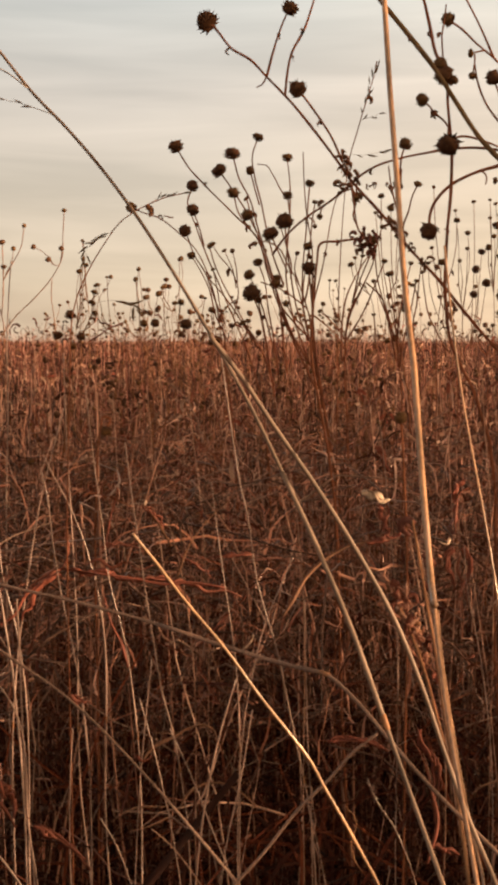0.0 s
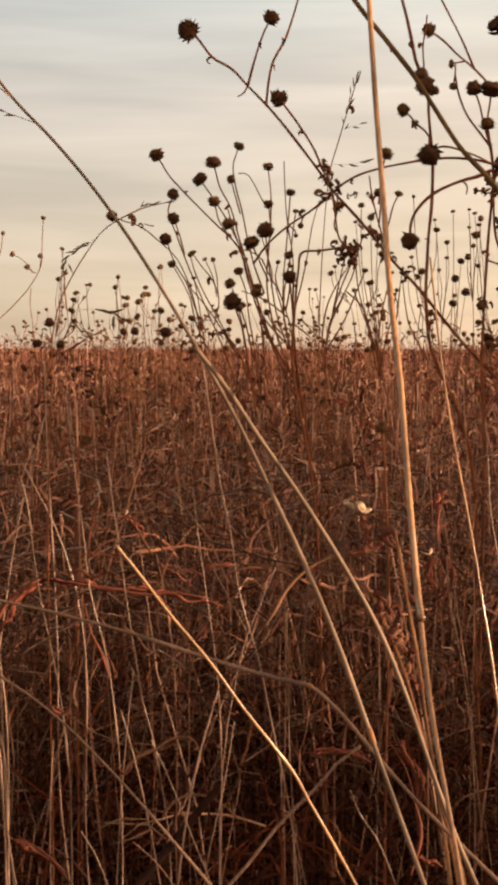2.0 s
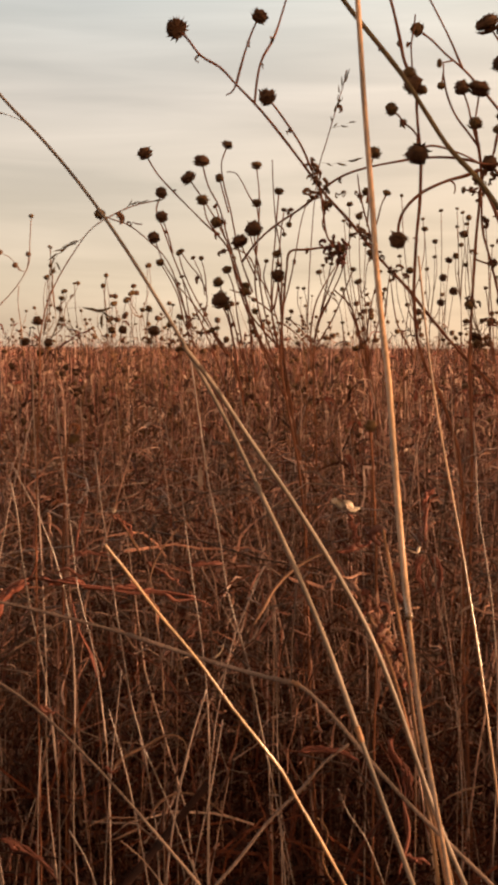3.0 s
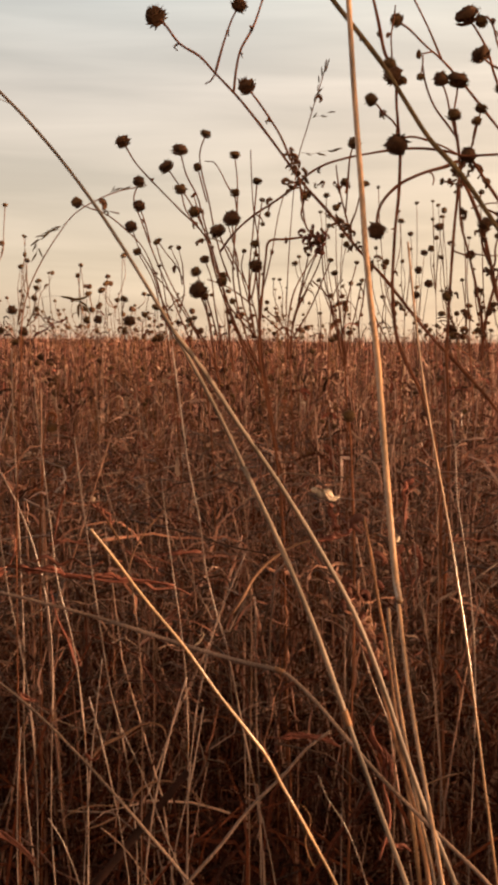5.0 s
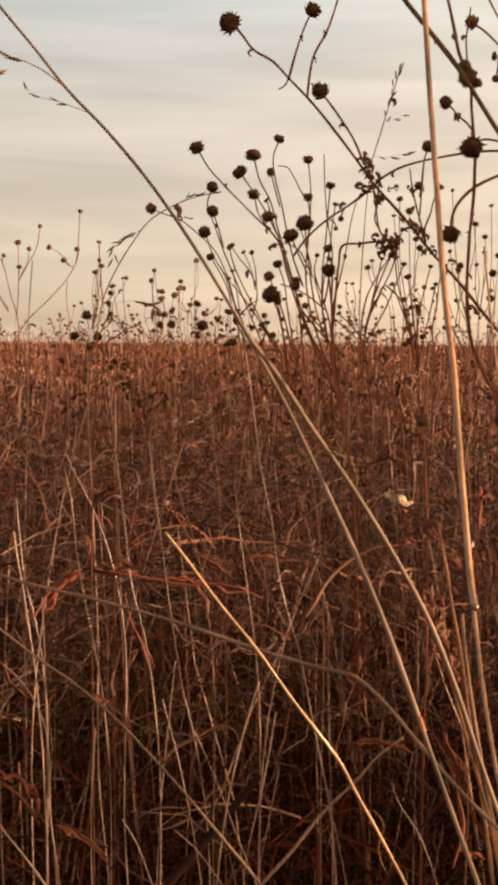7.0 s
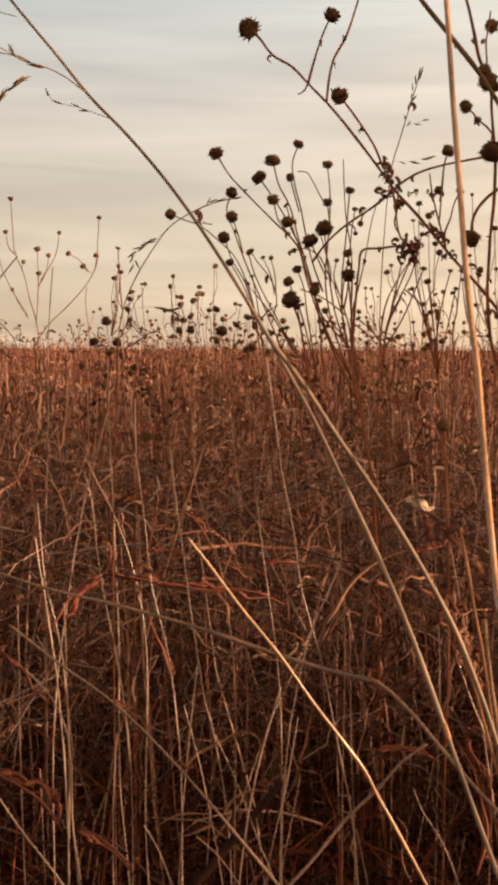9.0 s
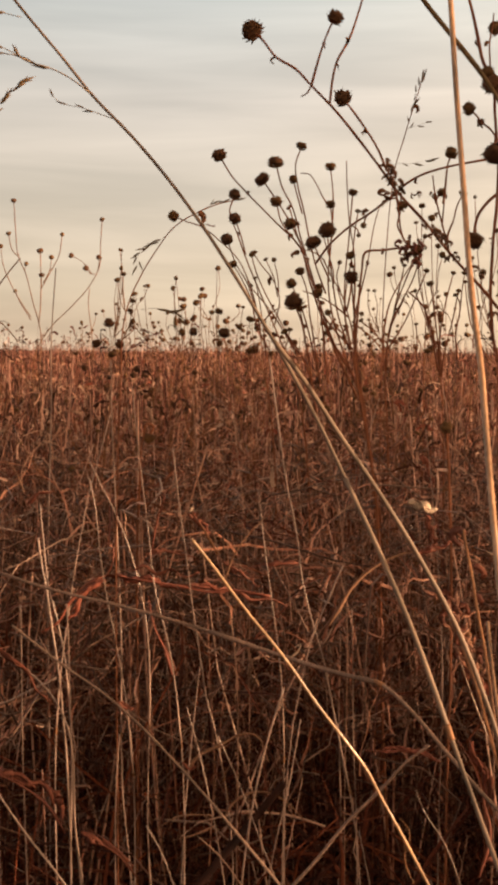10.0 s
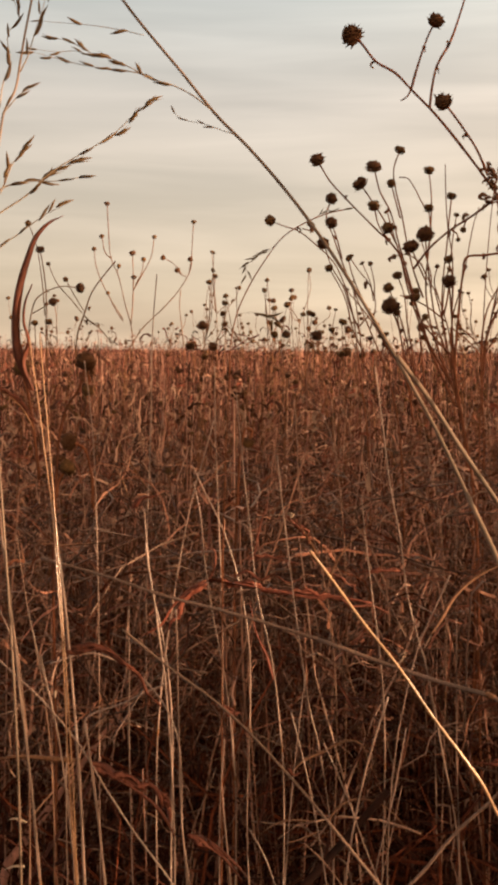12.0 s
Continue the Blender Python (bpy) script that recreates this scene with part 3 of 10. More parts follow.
def open_to_sun(lines):
    """Leaves gaps on the sunny side through which the low sun reaches a few stalks."""
    s = np.linspace(0, 1, lines.shape[1])
    fine = np.linspace(0, 1, 41)
    k = np.clip(np.searchsorted(s, fine) - 1, 0, len(s) - 2)
    w = ((fine - s[k]) / (s[k + 1] - s[k]))[None, :, None]
    dense = lines[:, k] * (1 - w) + lines[:, k + 1] * w
    keep = np.ones(len(lines), bool)
    way = np.array(sun_way)
    for spot in SUNLIT:
        off = dense - np.array(spot)
        along = off @ way
        aside = np.linalg.norm(off - along[..., None] * way, axis=2)
        keep &= ~((aside < 0.019) & (along > 0.02)).any(1)
    return keep


SUNLIT = [(0.048, 0.355, 1.054), (0.0485, 0.347, 1.042), (0.049, 0.341, 1.028), (0.0495, 0.334, 1.012), (0.069, 0.335, 0.989), (0.071, 0.333, 0.976), (0.073, 0.330, 0.962), (0.074, 0.327, 0.950), (-0.019, 0.395, 0.960), (-0.008, 0.397, 0.946), (0.004, 0.400, 0.928), (0.016, 0.402, 0.913), (0.027, 0.404, 0.894), (0.040, 0.407, 0.869), (-0.125, 0.360, 1.051), (-0.123, 0.360, 1.037), (-0.121, 0.358, 1.025), (0.078, 0.740, 0.953), (0.052, 0.275, 0.932), (0.054, 0.272, 0.924), (-0.136, 0.740, 0.893), (-0.118, 0.740, 0.906), (-0.086, 0.740, 0.903), (-0.054, 0.740, 0.899), (-0.025, 0.740, 0.897), (0.072, 0.720, 0.958), (0.079, 0.720, 0.954), (-0.095, 0.370, 1.126), (-0.103, 0.370, 1.119), (-0.114, 0.370, 1.113), (-0.119, 0.370, 1.106), (-0.129, 0.430, 1.162), (-0.116, 0.430, 1.159), (-0.104, 0.430, 1.153)]


def grow(name, label, lines, width, flat, material, tip=0.35, reach=0.54, under=None, spread=0.35, deep=1.0, gaps=True):
    keep = clear(lines, reach)
    if gaps:
        keep &= open_to_sun(lines)
    if under is not None:
        keep &= low_ahead(lines, under)
    if deep < 1:
        keep &= above_dark(lines, deep)
    lines = lines[keep]
    c, s, _ = lines.shape
    return stuff(name, *strands(lines, taper(c, s, width, tip, spread), flat), material, label, "grass")


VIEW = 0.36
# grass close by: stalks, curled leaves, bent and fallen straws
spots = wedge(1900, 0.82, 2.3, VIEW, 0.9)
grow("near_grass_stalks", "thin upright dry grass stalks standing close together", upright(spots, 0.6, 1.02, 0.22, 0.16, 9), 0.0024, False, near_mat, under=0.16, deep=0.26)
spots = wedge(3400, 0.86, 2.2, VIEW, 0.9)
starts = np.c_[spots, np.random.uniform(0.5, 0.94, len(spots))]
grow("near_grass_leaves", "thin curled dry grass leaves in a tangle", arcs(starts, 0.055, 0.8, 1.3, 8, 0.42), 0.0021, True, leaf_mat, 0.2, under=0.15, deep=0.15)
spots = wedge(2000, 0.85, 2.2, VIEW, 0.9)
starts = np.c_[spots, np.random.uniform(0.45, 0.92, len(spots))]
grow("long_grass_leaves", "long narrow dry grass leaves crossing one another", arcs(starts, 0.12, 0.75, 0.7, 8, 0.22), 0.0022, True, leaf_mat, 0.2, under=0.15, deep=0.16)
spots = wedge(900, 0.86, 2.0, VIEW, 0.85)
starts = np.c_[spots, np.random.uniform(0.4, 0.84, len(spots))]
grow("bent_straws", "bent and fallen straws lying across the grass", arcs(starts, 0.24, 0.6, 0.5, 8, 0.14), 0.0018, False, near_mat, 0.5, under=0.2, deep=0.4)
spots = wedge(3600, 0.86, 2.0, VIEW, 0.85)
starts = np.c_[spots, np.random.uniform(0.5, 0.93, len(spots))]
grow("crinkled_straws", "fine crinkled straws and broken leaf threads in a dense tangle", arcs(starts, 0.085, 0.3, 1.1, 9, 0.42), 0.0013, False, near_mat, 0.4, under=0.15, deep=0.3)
spots = wedge(1350, 0.84, 1.7, VIEW, 0.85)
starts = np.c_[spots, np.random.uniform(0.55, 0.93, len(spots))]
grow("broken_straws", "short broken straws leaning every way across one another", arcs(starts, 0.13, 0.35, 0.25, 4, 0.08), 0.0019, False, straw_mat, 0.6, under=0.16, deep=0.55)
# dead thatch whose dark colour stands in for shade between the stalks
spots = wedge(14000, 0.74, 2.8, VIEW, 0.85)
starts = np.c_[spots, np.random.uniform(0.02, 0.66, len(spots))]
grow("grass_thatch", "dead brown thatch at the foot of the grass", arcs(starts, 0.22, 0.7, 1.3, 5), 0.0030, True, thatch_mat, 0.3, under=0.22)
spots = wedge(620, 0.95, 3.6, VIEW, 0.9)
grow("bleached_stalks", "bleached upright grass stalks standing out from the darker grass", upright(spots, 0.82, 1.04, 0.14, 0.12, 8), 0.0034, False, pale_stalk_mat, under=0.09, spread=0.5)
spots = wedge(650, 0.9, 2.6, VIEW, 0.9)
starts = np.c_[spots, np.random.uniform(0.7, 0.97, len(spots))]
grow("bleached_leaves", "bleached dry leaves bent over among the stalks", arcs(starts, 0.06, 0.9, 0.7, 7, 0.32), 0.0026, True, pale_stalk_mat, 0.25, under=0.10)
# the meadow further off
spots = wedge(5600, 1.6, 6.5, VIEW, 0.75)
grow("meadow_stalks", "upright rust-brown grass stalks of the meadow", upright(spots, 0.75, 1.07, 0.10, 0.08, 6), 0.0042, False, far_mat, under=0.10)
spots = wedge(14000, 1.5, 6.5, VIEW, 0.8)
starts = np.c_[spots, np.random.uniform(0.5, 0.99, len(spots))]
grow("meadow_leaves", "small curled leaves among the meadow stalks", arcs(starts, 0.042, 0.9, 2.0, 5, 0.3), 0.0052, True, far_leaf_mat, 0.35, under=0.08)
# pale scraps whose colour gives the meadow its small bright glints
spots = wedge(3600, 1.1, 5.0, VIEW, 0.8)
starts = np.c_[spots, np.random.uniform(0.6, 0.99, len(spots))]
grow("pale_leaf_scraps", "pale scraps of dry leaf among the meadow grass", arcs(starts, 0.026, 0.5, 2.0, 4, 0.3), 0.0050, True, fleck_mat, 0.4, under=0.08)
spots = wedge(1500, 1.5, 6.5, VIEW, 0.8)
starts = np.c_[spots, np.random.uniform(0.78, 1.02, len(spots))]
lines = arcs(starts, 0.011, 1.3, 0.3, 5)
keep = low_ahead(lines, 0.08)
lines = lines[keep]
girth = 0.011 * np.random.uniform(0.6, 1.2, (len(lines), 1)) * np.array((0.3, 0.9, 1.0, 0.8, 0.25))[None]
stuff("small_seed_heads", *strands(lines, girth, False), head_mat, "small dark seed heads scattered among the meadow grass", "seed heads")
spots = wedge(500, 2.2, 9.0, VIEW, 0.9)
grow("tall_meadow_tips", "thin grass tips that rise above the meadow", upright(spots, 1.0, 1.15, 0.08, 0.1, 6), 0.0020, False, far_mat, 0.3)
spots = wedge(2600, 1.9, 9.0, VIEW, 0.9)
starts = np.c_[spots, np.random.uniform(0.98, 1.10, len(spots))]
grow("meadow_leaf_tips", "small curled leaf tips along the top of the meadow", arcs(starts, 0.035, 0.6, 2.4, 5), 0.004, True, far_leaf_mat, 0.3)
for name, count, near, far, top, wide in (("meadow_fringe", 2200, 3.0, 7.0, 1.10, 0.004), ("far_meadow_fringe", 4000, 7.0, 16.0, 1.14, 0.007), ("distant_meadow_fringe", 5000, 16.0, 42.0, 1.24, 0.016)):
    grow(name, "fuzzy fringe of thin grass tops along the skyline", upright(wedge(count, near, far, VIEW, 0.9), 0.97, top, 0.07, 0.08, 5), wide, True, far_mat, 0.25, gaps=False)
spots = wedge(15000, 6, 24, VIEW, 0.8)
grow("far_meadow_grass", "rust-brown meadow grass in the middle distance", upright(spots, 0.78, 1.10, 0.10, 0.08, 4), 0.012, True, far_mat, 0.25, gaps=False)
spots = wedge(16000, 22, 120, VIEW, 0.9)
grow("distant_meadow_grass", "rust-brown meadow grass running to the horizon", upright(spots, 0.75, 1.12, 0.14, 0.1, 3), 0.06, True, far_mat, 0.3, gaps=False)
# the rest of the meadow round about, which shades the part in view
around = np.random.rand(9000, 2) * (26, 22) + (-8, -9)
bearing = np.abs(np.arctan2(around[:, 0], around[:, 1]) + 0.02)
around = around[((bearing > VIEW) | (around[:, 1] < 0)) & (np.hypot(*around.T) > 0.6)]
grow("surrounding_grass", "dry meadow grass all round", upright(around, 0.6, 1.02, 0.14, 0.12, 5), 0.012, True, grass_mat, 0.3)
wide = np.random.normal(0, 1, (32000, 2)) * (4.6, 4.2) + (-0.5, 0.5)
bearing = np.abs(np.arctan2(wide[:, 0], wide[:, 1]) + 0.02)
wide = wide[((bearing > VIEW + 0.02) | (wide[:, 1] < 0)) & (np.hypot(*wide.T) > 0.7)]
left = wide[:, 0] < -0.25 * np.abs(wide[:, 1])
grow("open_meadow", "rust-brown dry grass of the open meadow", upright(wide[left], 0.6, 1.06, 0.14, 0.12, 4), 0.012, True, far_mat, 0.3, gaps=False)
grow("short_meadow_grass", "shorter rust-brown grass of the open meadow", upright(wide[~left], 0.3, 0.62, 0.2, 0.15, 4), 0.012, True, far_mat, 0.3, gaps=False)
# low grass on the sunny side, in tufts with gaps through which the low sun skims
# added out of view to shade the lower part of the visible grass
def tufted(count, tufts, centre, spread, loose, margin):
    """Places crowded round the middles of tufts, outside the wedge in view."""
    middles = np.random.normal(0, 1, (tufts, 2)) * spread + centre
    at = middles[np.random.randint(0, tufts, count)] + np.random.normal(0, loose, (count, 2))
    at = at[at[:, 0] > 0.15]
    return at[(np.abs(np.arctan2(at[:, 0], at[:, 1]) + 0.02) > VIEW + margin) & (np.hypot(*at.T) > 0.5)]


grow("low_grass", "thick low dry grass in tufts", upright(tufted(4600, 190, (1.5, 0.5), (1.0, 1.3), 0.09, 0.0), 0.6, 0.97, 0.12, 0.1, 5), 0.009, True, grass_mat, 0.4, reach=0.45)
grow("low_grass", "thick low dry grass in tufts", upright(tufted(2600, 110, (0.7, 0.2), (0.6, 0.7), 0.07, 0.02), 0.6, 0.94, 0.1, 0.1, 5), 0.009, True, grass_mat, 0.4, reach=0.5)
# tall tufts of the same grass, closest together on the sunny side, scattered elsewhere
# all out of view; the sunny ones are added to shade the plants
at = np.random.uniform(0.75, 3.2, 90)
tufts = np.stack([at, (2.3 * np.random.rand(90) ** 1.2 - 0.1) + at / math.tan(SUN_AZIMUTH)], 1)
strewn = np.random.uniform(-7.5, 7.5, (110, 2))
strewn = strewn[(np.abs(np.arctan2(strewn[:, 0], strewn[:, 1]) + 0.02) > VIEW + 0.15) & (np.hypot(*strewn.T) > 1.4)]
for label, middles, count in (("tall tufts of dry grass", tufts, 3900), ("scattered tall tufts of dry grass", strewn, 2400)):
    stand = middles[np.random.randint(0, len(middles), count)] + np.random.normal(0, 0.06, (count, 2))
    stand = stand[np.abs(np.arctan2(stand[:, 0], stand[:, 1]) + 0.02) > VIEW + 0.04]
    grow("tall_grass_stand", label, upright(stand[: count // 3], 1.05, 1.72, 0.07, 0.06, 6), 0.006, True, grass_mat, 0.35, reach=0.5)
    starts = np.c_[stand, np.random.uniform(1.1, 1.5, len(stand))]
    grow("tall_grass_leaves", "long arching leaves of the tall dry grass", arcs(starts, 0.2, 0.9, 0.9, 7), 0.011, True, grass_mat, 0.3, reach=0.5)


# ---- single plants and stalks ----
forb("sunflower_stalk", "tall leaning dry sunflower stalk with spiny dark seed heads", [
    ([(0.5267, 1.08, 0), (0.4269, 1.072, 0.3929), (0.3322, 1.064, 0.7661), (0.2773, 1.06, 0.9821), (0.2409, 1.065, 1.025), (0.2128, 1.069, 1.054), (0.1924, 1.074, 1.079), (0.1693, 1.079, 1.108), (0.1489, 1.083, 1.13), (0.1178, 1.088, 1.168), (0.0947, 1.093, 1.194), (0.082, 1.097, 1.212), (0.0613, 1.102, 1.24), (0.0353, 1.107, 1.272), (0.0162, 1.111, 1.292), (0.0017, 1.116, 1.308), (-0.0165, 1.121, 1.32), (-0.0296, 1.125, 1.337), (-0.036, 1.13, 1.344)], 0.003, 0.0011, 0.0178, True),
    ([(0.0166, 1.13, 1.296), (0.0222, 1.13, 1.317), (0.0278, 1.13, 1.335), (0.0329, 1.13, 1.348), (0.0365, 1.13, 1.355)], 0.0012, 0.0008, 0.0139, True),
    ([(0.0337, 1.12, 1.278), (0.0356, 1.12, 1.297), (0.0391, 1.12, 1.314), (0.0508, 1.12, 1.336), (0.0593, 1.12, 1.361), (0.0658, 1.12, 1.384)], 0.0013, 0.0008, 0, False),
    ([(0.0841, 1.08, 1.21), (0.0742, 1.08, 1.232), (0.0638, 1.08, 1.248), (0.052, 1.08, 1.264), (0.0464, 1.08, 1.271)], 0.0013, 0.0009, 0.0142, True),
    ([(0.0164, 1.12, 1.294), (0.0123, 1.12, 1.287), (0.0071, 1.12, 1.284)], 0.0009, 0.0006, 0, False),
    ([(0.0902, 1.06, 1.191), (0.0913, 1.06, 1.184), (0.0934, 1.06, 1.178)], 0.001, 0.0008, 0.0065, False),
    ([(0.1373, 1.06, 1.139), (0.1365, 1.06, 1.152), (0.1408, 1.06, 1.164), (0.1446, 1.06, 1.179), (0.148, 1.06, 1.186)], 0.001, 0.0007, 0.0074, False),
], [((0.0832, 1.07, 1.215), 0.018), ((0.0873, 1.07, 1.209), 0.02), ((0.089, 1.06, 1.2), 0.022), ((0.0823, 1.07, 1.204), 0.016), ((0.0941, 1.06, 1.193), 0.02), ((0.0842, 1.06, 1.19), 0.018), ((0.0391, 1.12, 1.312), 0.008), ((0.0373, 1.12, 1.29), 0.01), ((0.0639, 1.08, 1.245), 0.008), ((0.13, 1.06, 1.152), 0.016), ((0.1414, 1.06, 1.137), 0.015), ((0.108, 1.06, 1.2), 0.01), ((0.0979, 1.06, 1.178), 0.018), ((0.1068, 1.06, 1.186), 0.015), ((0.1147, 1.06, 1.161), 0.015), ((0.1239, 1.06, 1.155), 0.018), ((0.1351, 1.06, 1.147), 0.016), ((0.1414, 1.06, 1.132), 0.018), ((0.1559, 1.06, 1.12), 0.018), ((0.165, 1.06, 1.117), 0.016), ((0.1821, 1.06, 1.081), 0.02)])
forb("drooping_stalk", "broken dry flower stalk bent sideways with a rust-red head", [
    ([(0.1212, 0.99, 0), (0.099, 0.982, 0.3833), (0.0779, 0.9744, 0.7475), (0.0657, 0.97, 0.9583), (0.0567, 0.97, 1.005), (0.0507, 0.97, 1.046), (0.0518, 0.97, 1.069), (0.0533, 0.97, 1.092), (0.0554, 0.97, 1.115), (0.0579, 0.97, 1.129), (0.0726, 0.97, 1.131), (0.0872, 0.97, 1.133), (0.0978, 0.97, 1.134)], 0.0016, 0.001, 0, False),
    ([(0.0893, 1.05, 1.189), (0.0905, 1.034, 1.168), (0.0917, 1.018, 1.149), (0.0931, 1.002, 1.141), (0.0962, 0.986, 1.136), (0.0992, 0.97, 1.131)], 0.001, 0.0008, 0.0068, True),
    ([(0.0909, 0.97, 1.137), (0.0956, 0.97, 1.131), (0.098, 0.97, 1.124)], 0.001, 0.0008, 0.0055, True),
], [((0.0956, 0.97, 1.129), 0.022), ((0.101, 0.97, 1.137), 0.02), ((0.0536, 0.97, 1.105), 0.012)])
withered = scene.objects['drooping_stalk']
shred(withered, (0.0951, 0.965, 1.128), 0.0124, red_leaf_mat)
shred(withered, (0.1004, 0.965, 1.137), 0.0099, red_leaf_mat)
shred(withered, (0.0904, 0.965, 1.133), 0.0136, red_leaf_mat)
shred(withered, (0.0988, 0.965, 1.124), 0.0112, red_leaf_mat)
shred(withered, (0.1042, 0.965, 1.131), 0.0124, red_leaf_mat)
shred(withered, (0.094, 0.965, 1.14), 0.0099, red_leaf_mat)
shred(withered, (0.0975, 0.965, 1.12), 0.0136, red_leaf_mat)
shred(withered, (0.0867, 0.965, 1.136), 0.0112, red_leaf_mat)
shred(withered, (0.0928, 0.965, 1.126), 0.0124, red_leaf_mat)
shred(withered, (0.1024, 0.965, 1.128), 0.0099, red_leaf_mat)
shred(withered, (0.0891, 0.965, 1.131), 0.0136, red_leaf_mat)
shred(withered, (0.0996, 0.965, 1.133), 0.0112, red_leaf_mat)
shred(withered, (0.0963, 0.965, 1.135), 0.0124, red_leaf_mat)
forb("arching_stalk", "dark dry stem arching over sideways with withered buds", [
    ([(0.3943, 1.04, 0), (0.3691, 1.032, 0.4567), (0.3451, 1.024, 0.8905), (0.3312, 1.02, 1.142), (0.3191, 1.026, 1.185), (0.2975, 1.031, 1.208), (0.2464, 1.035, 1.211), (0.232, 1.04, 1.2109), (0.2159, 1.045, 1.2155), (0.1963, 1.05, 1.2182), (0.1775, 1.055, 1.218), (0.1536, 1.06, 1.2149), (0.1294, 1.065, 1.2103), (0.1125, 1.07, 1.2051), (0.1005, 1.075, 1.1984), (0.0859, 1.08, 1.1856), (0.0711, 1.085, 1.1747), (0.051, 1.09, 1.1616), (0.0332, 1.095, 1.1453), (0.0215, 1.1, 1.1293)], 0.0026, 0.001, 0, False),
    ([(0.0965, 1.075, 1.191), (0.0957, 1.075, 1.1735), (0.0937, 1.075, 1.1611), (0.0978, 1.075, 1.1526)], 0.0009, 0.0008, 0, False),
    ([(0.0688, 1.09, 1.1743), (0.0658, 1.09, 1.1692), (0.0648, 1.09, 1.1652)], 0.0009, 0.0007, 0.0055, False),
    ([(0.0535, 1.09, 1.1631), (0.0592, 1.09, 1.1591), (0.0597, 1.09, 1.156)], 0.0008, 0.0006, 0.0045, False),
    ([(0.0808, 1.08, 1.1816), (0.0828, 1.08, 1.1831), (0.0839, 1.08, 1.1846)], 0.0009, 0.0007, 0.0062, False),
    ([(0.0869, 1.08, 1.1856), (0.093, 1.08, 1.1861), (0.0955, 1.08, 1.1826)], 0.0009, 0.0007, 0.0075, False),
    ([(0.2219, 1.02, 1.2031), (0.211, 1.02, 1.1984), (0.1958, 1.02, 1.1941), (0.1863, 1.02, 1.1904), (0.172, 1.02, 1.1828), (0.1626, 1.02, 1.1743), (0.156, 1.02, 1.1644), (0.1537, 1.02, 1.1559), (0.1533, 1.02, 1.1483)], 0.0017, 0.0012, 0.0135, True),
    ([(0.1967, 1.02, 1.1941), (0.2006, 1.02, 1.1913), (0.2016, 1.02, 1.1871), (0.2007, 1.02, 1.1828)], 0.0008, 0.0006, 0, False),
], [((0.0669, 1.06, 1.1728), 0.012), ((0.0823, 1.06, 1.1816), 0.013), ((0.1674, 1.06, 1.1482), 0.012), ((0.1723, 1.06, 1.1492), 0.010)])
forb("upright_stalk", "upright dark dry stem with spiny seed heads along it", [
    ([(0.2526, 1, 0), (0.2298, 0.992, 0.4022), (0.2082, 0.9844, 0.7843), (0.1854, 0.98, 1.0107), (0.173, 0.98, 1.034), (0.1657, 0.98, 1.0526), (0.1621, 0.98, 1.078), (0.1609, 0.98, 1.0987), (0.1615, 0.98, 1.1216), (0.1625, 0.98, 1.1445), (0.1645, 0.98, 1.1672), (0.1651, 0.98, 1.1899), (0.1649, 0.98, 1.207), (0.1628, 0.98, 1.2259), (0.1611, 0.98, 1.2439), (0.1605, 0.98, 1.2573), (0.1571, 0.98, 1.2698), (0.151, 0.98, 1.2818), (0.1467, 0.98, 1.2996), (0.1414, 0.98, 1.3217), (0.1376, 0.98, 1.3349)], 0.002, 0.0014, 0, False),
    ([(0.1604, 0.985, 1.2583), (0.1579, 0.985, 1.2718), (0.1573, 0.985, 1.283), (0.1566, 0.985, 1.2986), (0.1587, 0.985, 1.3111), (0.1595, 0.985, 1.3218)], 0.0009, 0.0006, 0, False),
    ([(0.1636, 0.985, 1.2259), (0.1612, 0.975, 1.2116)], 0.0014, 0.0014, 0.0162, True),
    ([(0.1618, 0.985, 1.2561), (0.1578, 0.975, 1.2611)], 0.0014, 0.0014, 0.014, True),
    ([(0.1594, 0.985, 1.2651), (0.1545, 0.975, 1.2713)], 0.0012, 0.0012, 0.0098, True),
    ([(0.1636, 0.985, 1.2583), (0.1655, 0.9825, 1.2587), (0.1659, 0.98, 1.2595)], 0.001, 0.0008, 0.0062, True),
    ([(0.1632, 0.985, 1.2241), (0.1585, 0.985, 1.23), (0.1515, 0.985, 1.2354), (0.1468, 0.985, 1.2412), (0.1436, 0.985, 1.2439)], 0.0009, 0.0007, 0.01, False),
    ([(0.1237, 1.0, 1.1719), (0.125, 1.0, 1.1812), (0.1258, 1.0, 1.1927), (0.1271, 1.0, 1.2042), (0.1289, 1.0, 1.2102)], 0.001, 0.0008, 0.01, False),
    ([(0.1674, 0.99, 1.2159), (0.1734, 0.99, 1.2177), (0.1812, 0.99, 1.2173), (0.1896, 0.99, 1.215), (0.2055, 0.99, 1.2091), (0.2153, 0.99, 1.2041)], 0.001, 0.0008, 0, False),
], [((0.152, 0.985, 1.2358), 0.013), ((0.1534, 0.985, 1.2336), 0.012), ((0.1529, 0.985, 1.2376), 0.010), ((0.1663, 0.985, 1.2619), 0.010)])
forb("thick_stem", "thick olive-brown dry stem slanting across with bare side twigs", [
    ([(0.4429, 0.87, 0), (0.3665, 0.862, 0.4277), (0.2939, 0.8544, 0.834), (0.2519, 0.85, 1.069), (0.2257, 0.85, 1.113), (0.2043, 0.85, 1.144), (0.1831, 0.85, 1.172), (0.1644, 0.85, 1.191), (0.1455, 0.85, 1.218), (0.131, 0.85, 1.24), (0.1125, 0.85, 1.263), (0.0922, 0.85, 1.287), (0.082, 0.85, 1.3)], 0.0024, 0.0017, 0, False),
], material=olive_stem_mat)
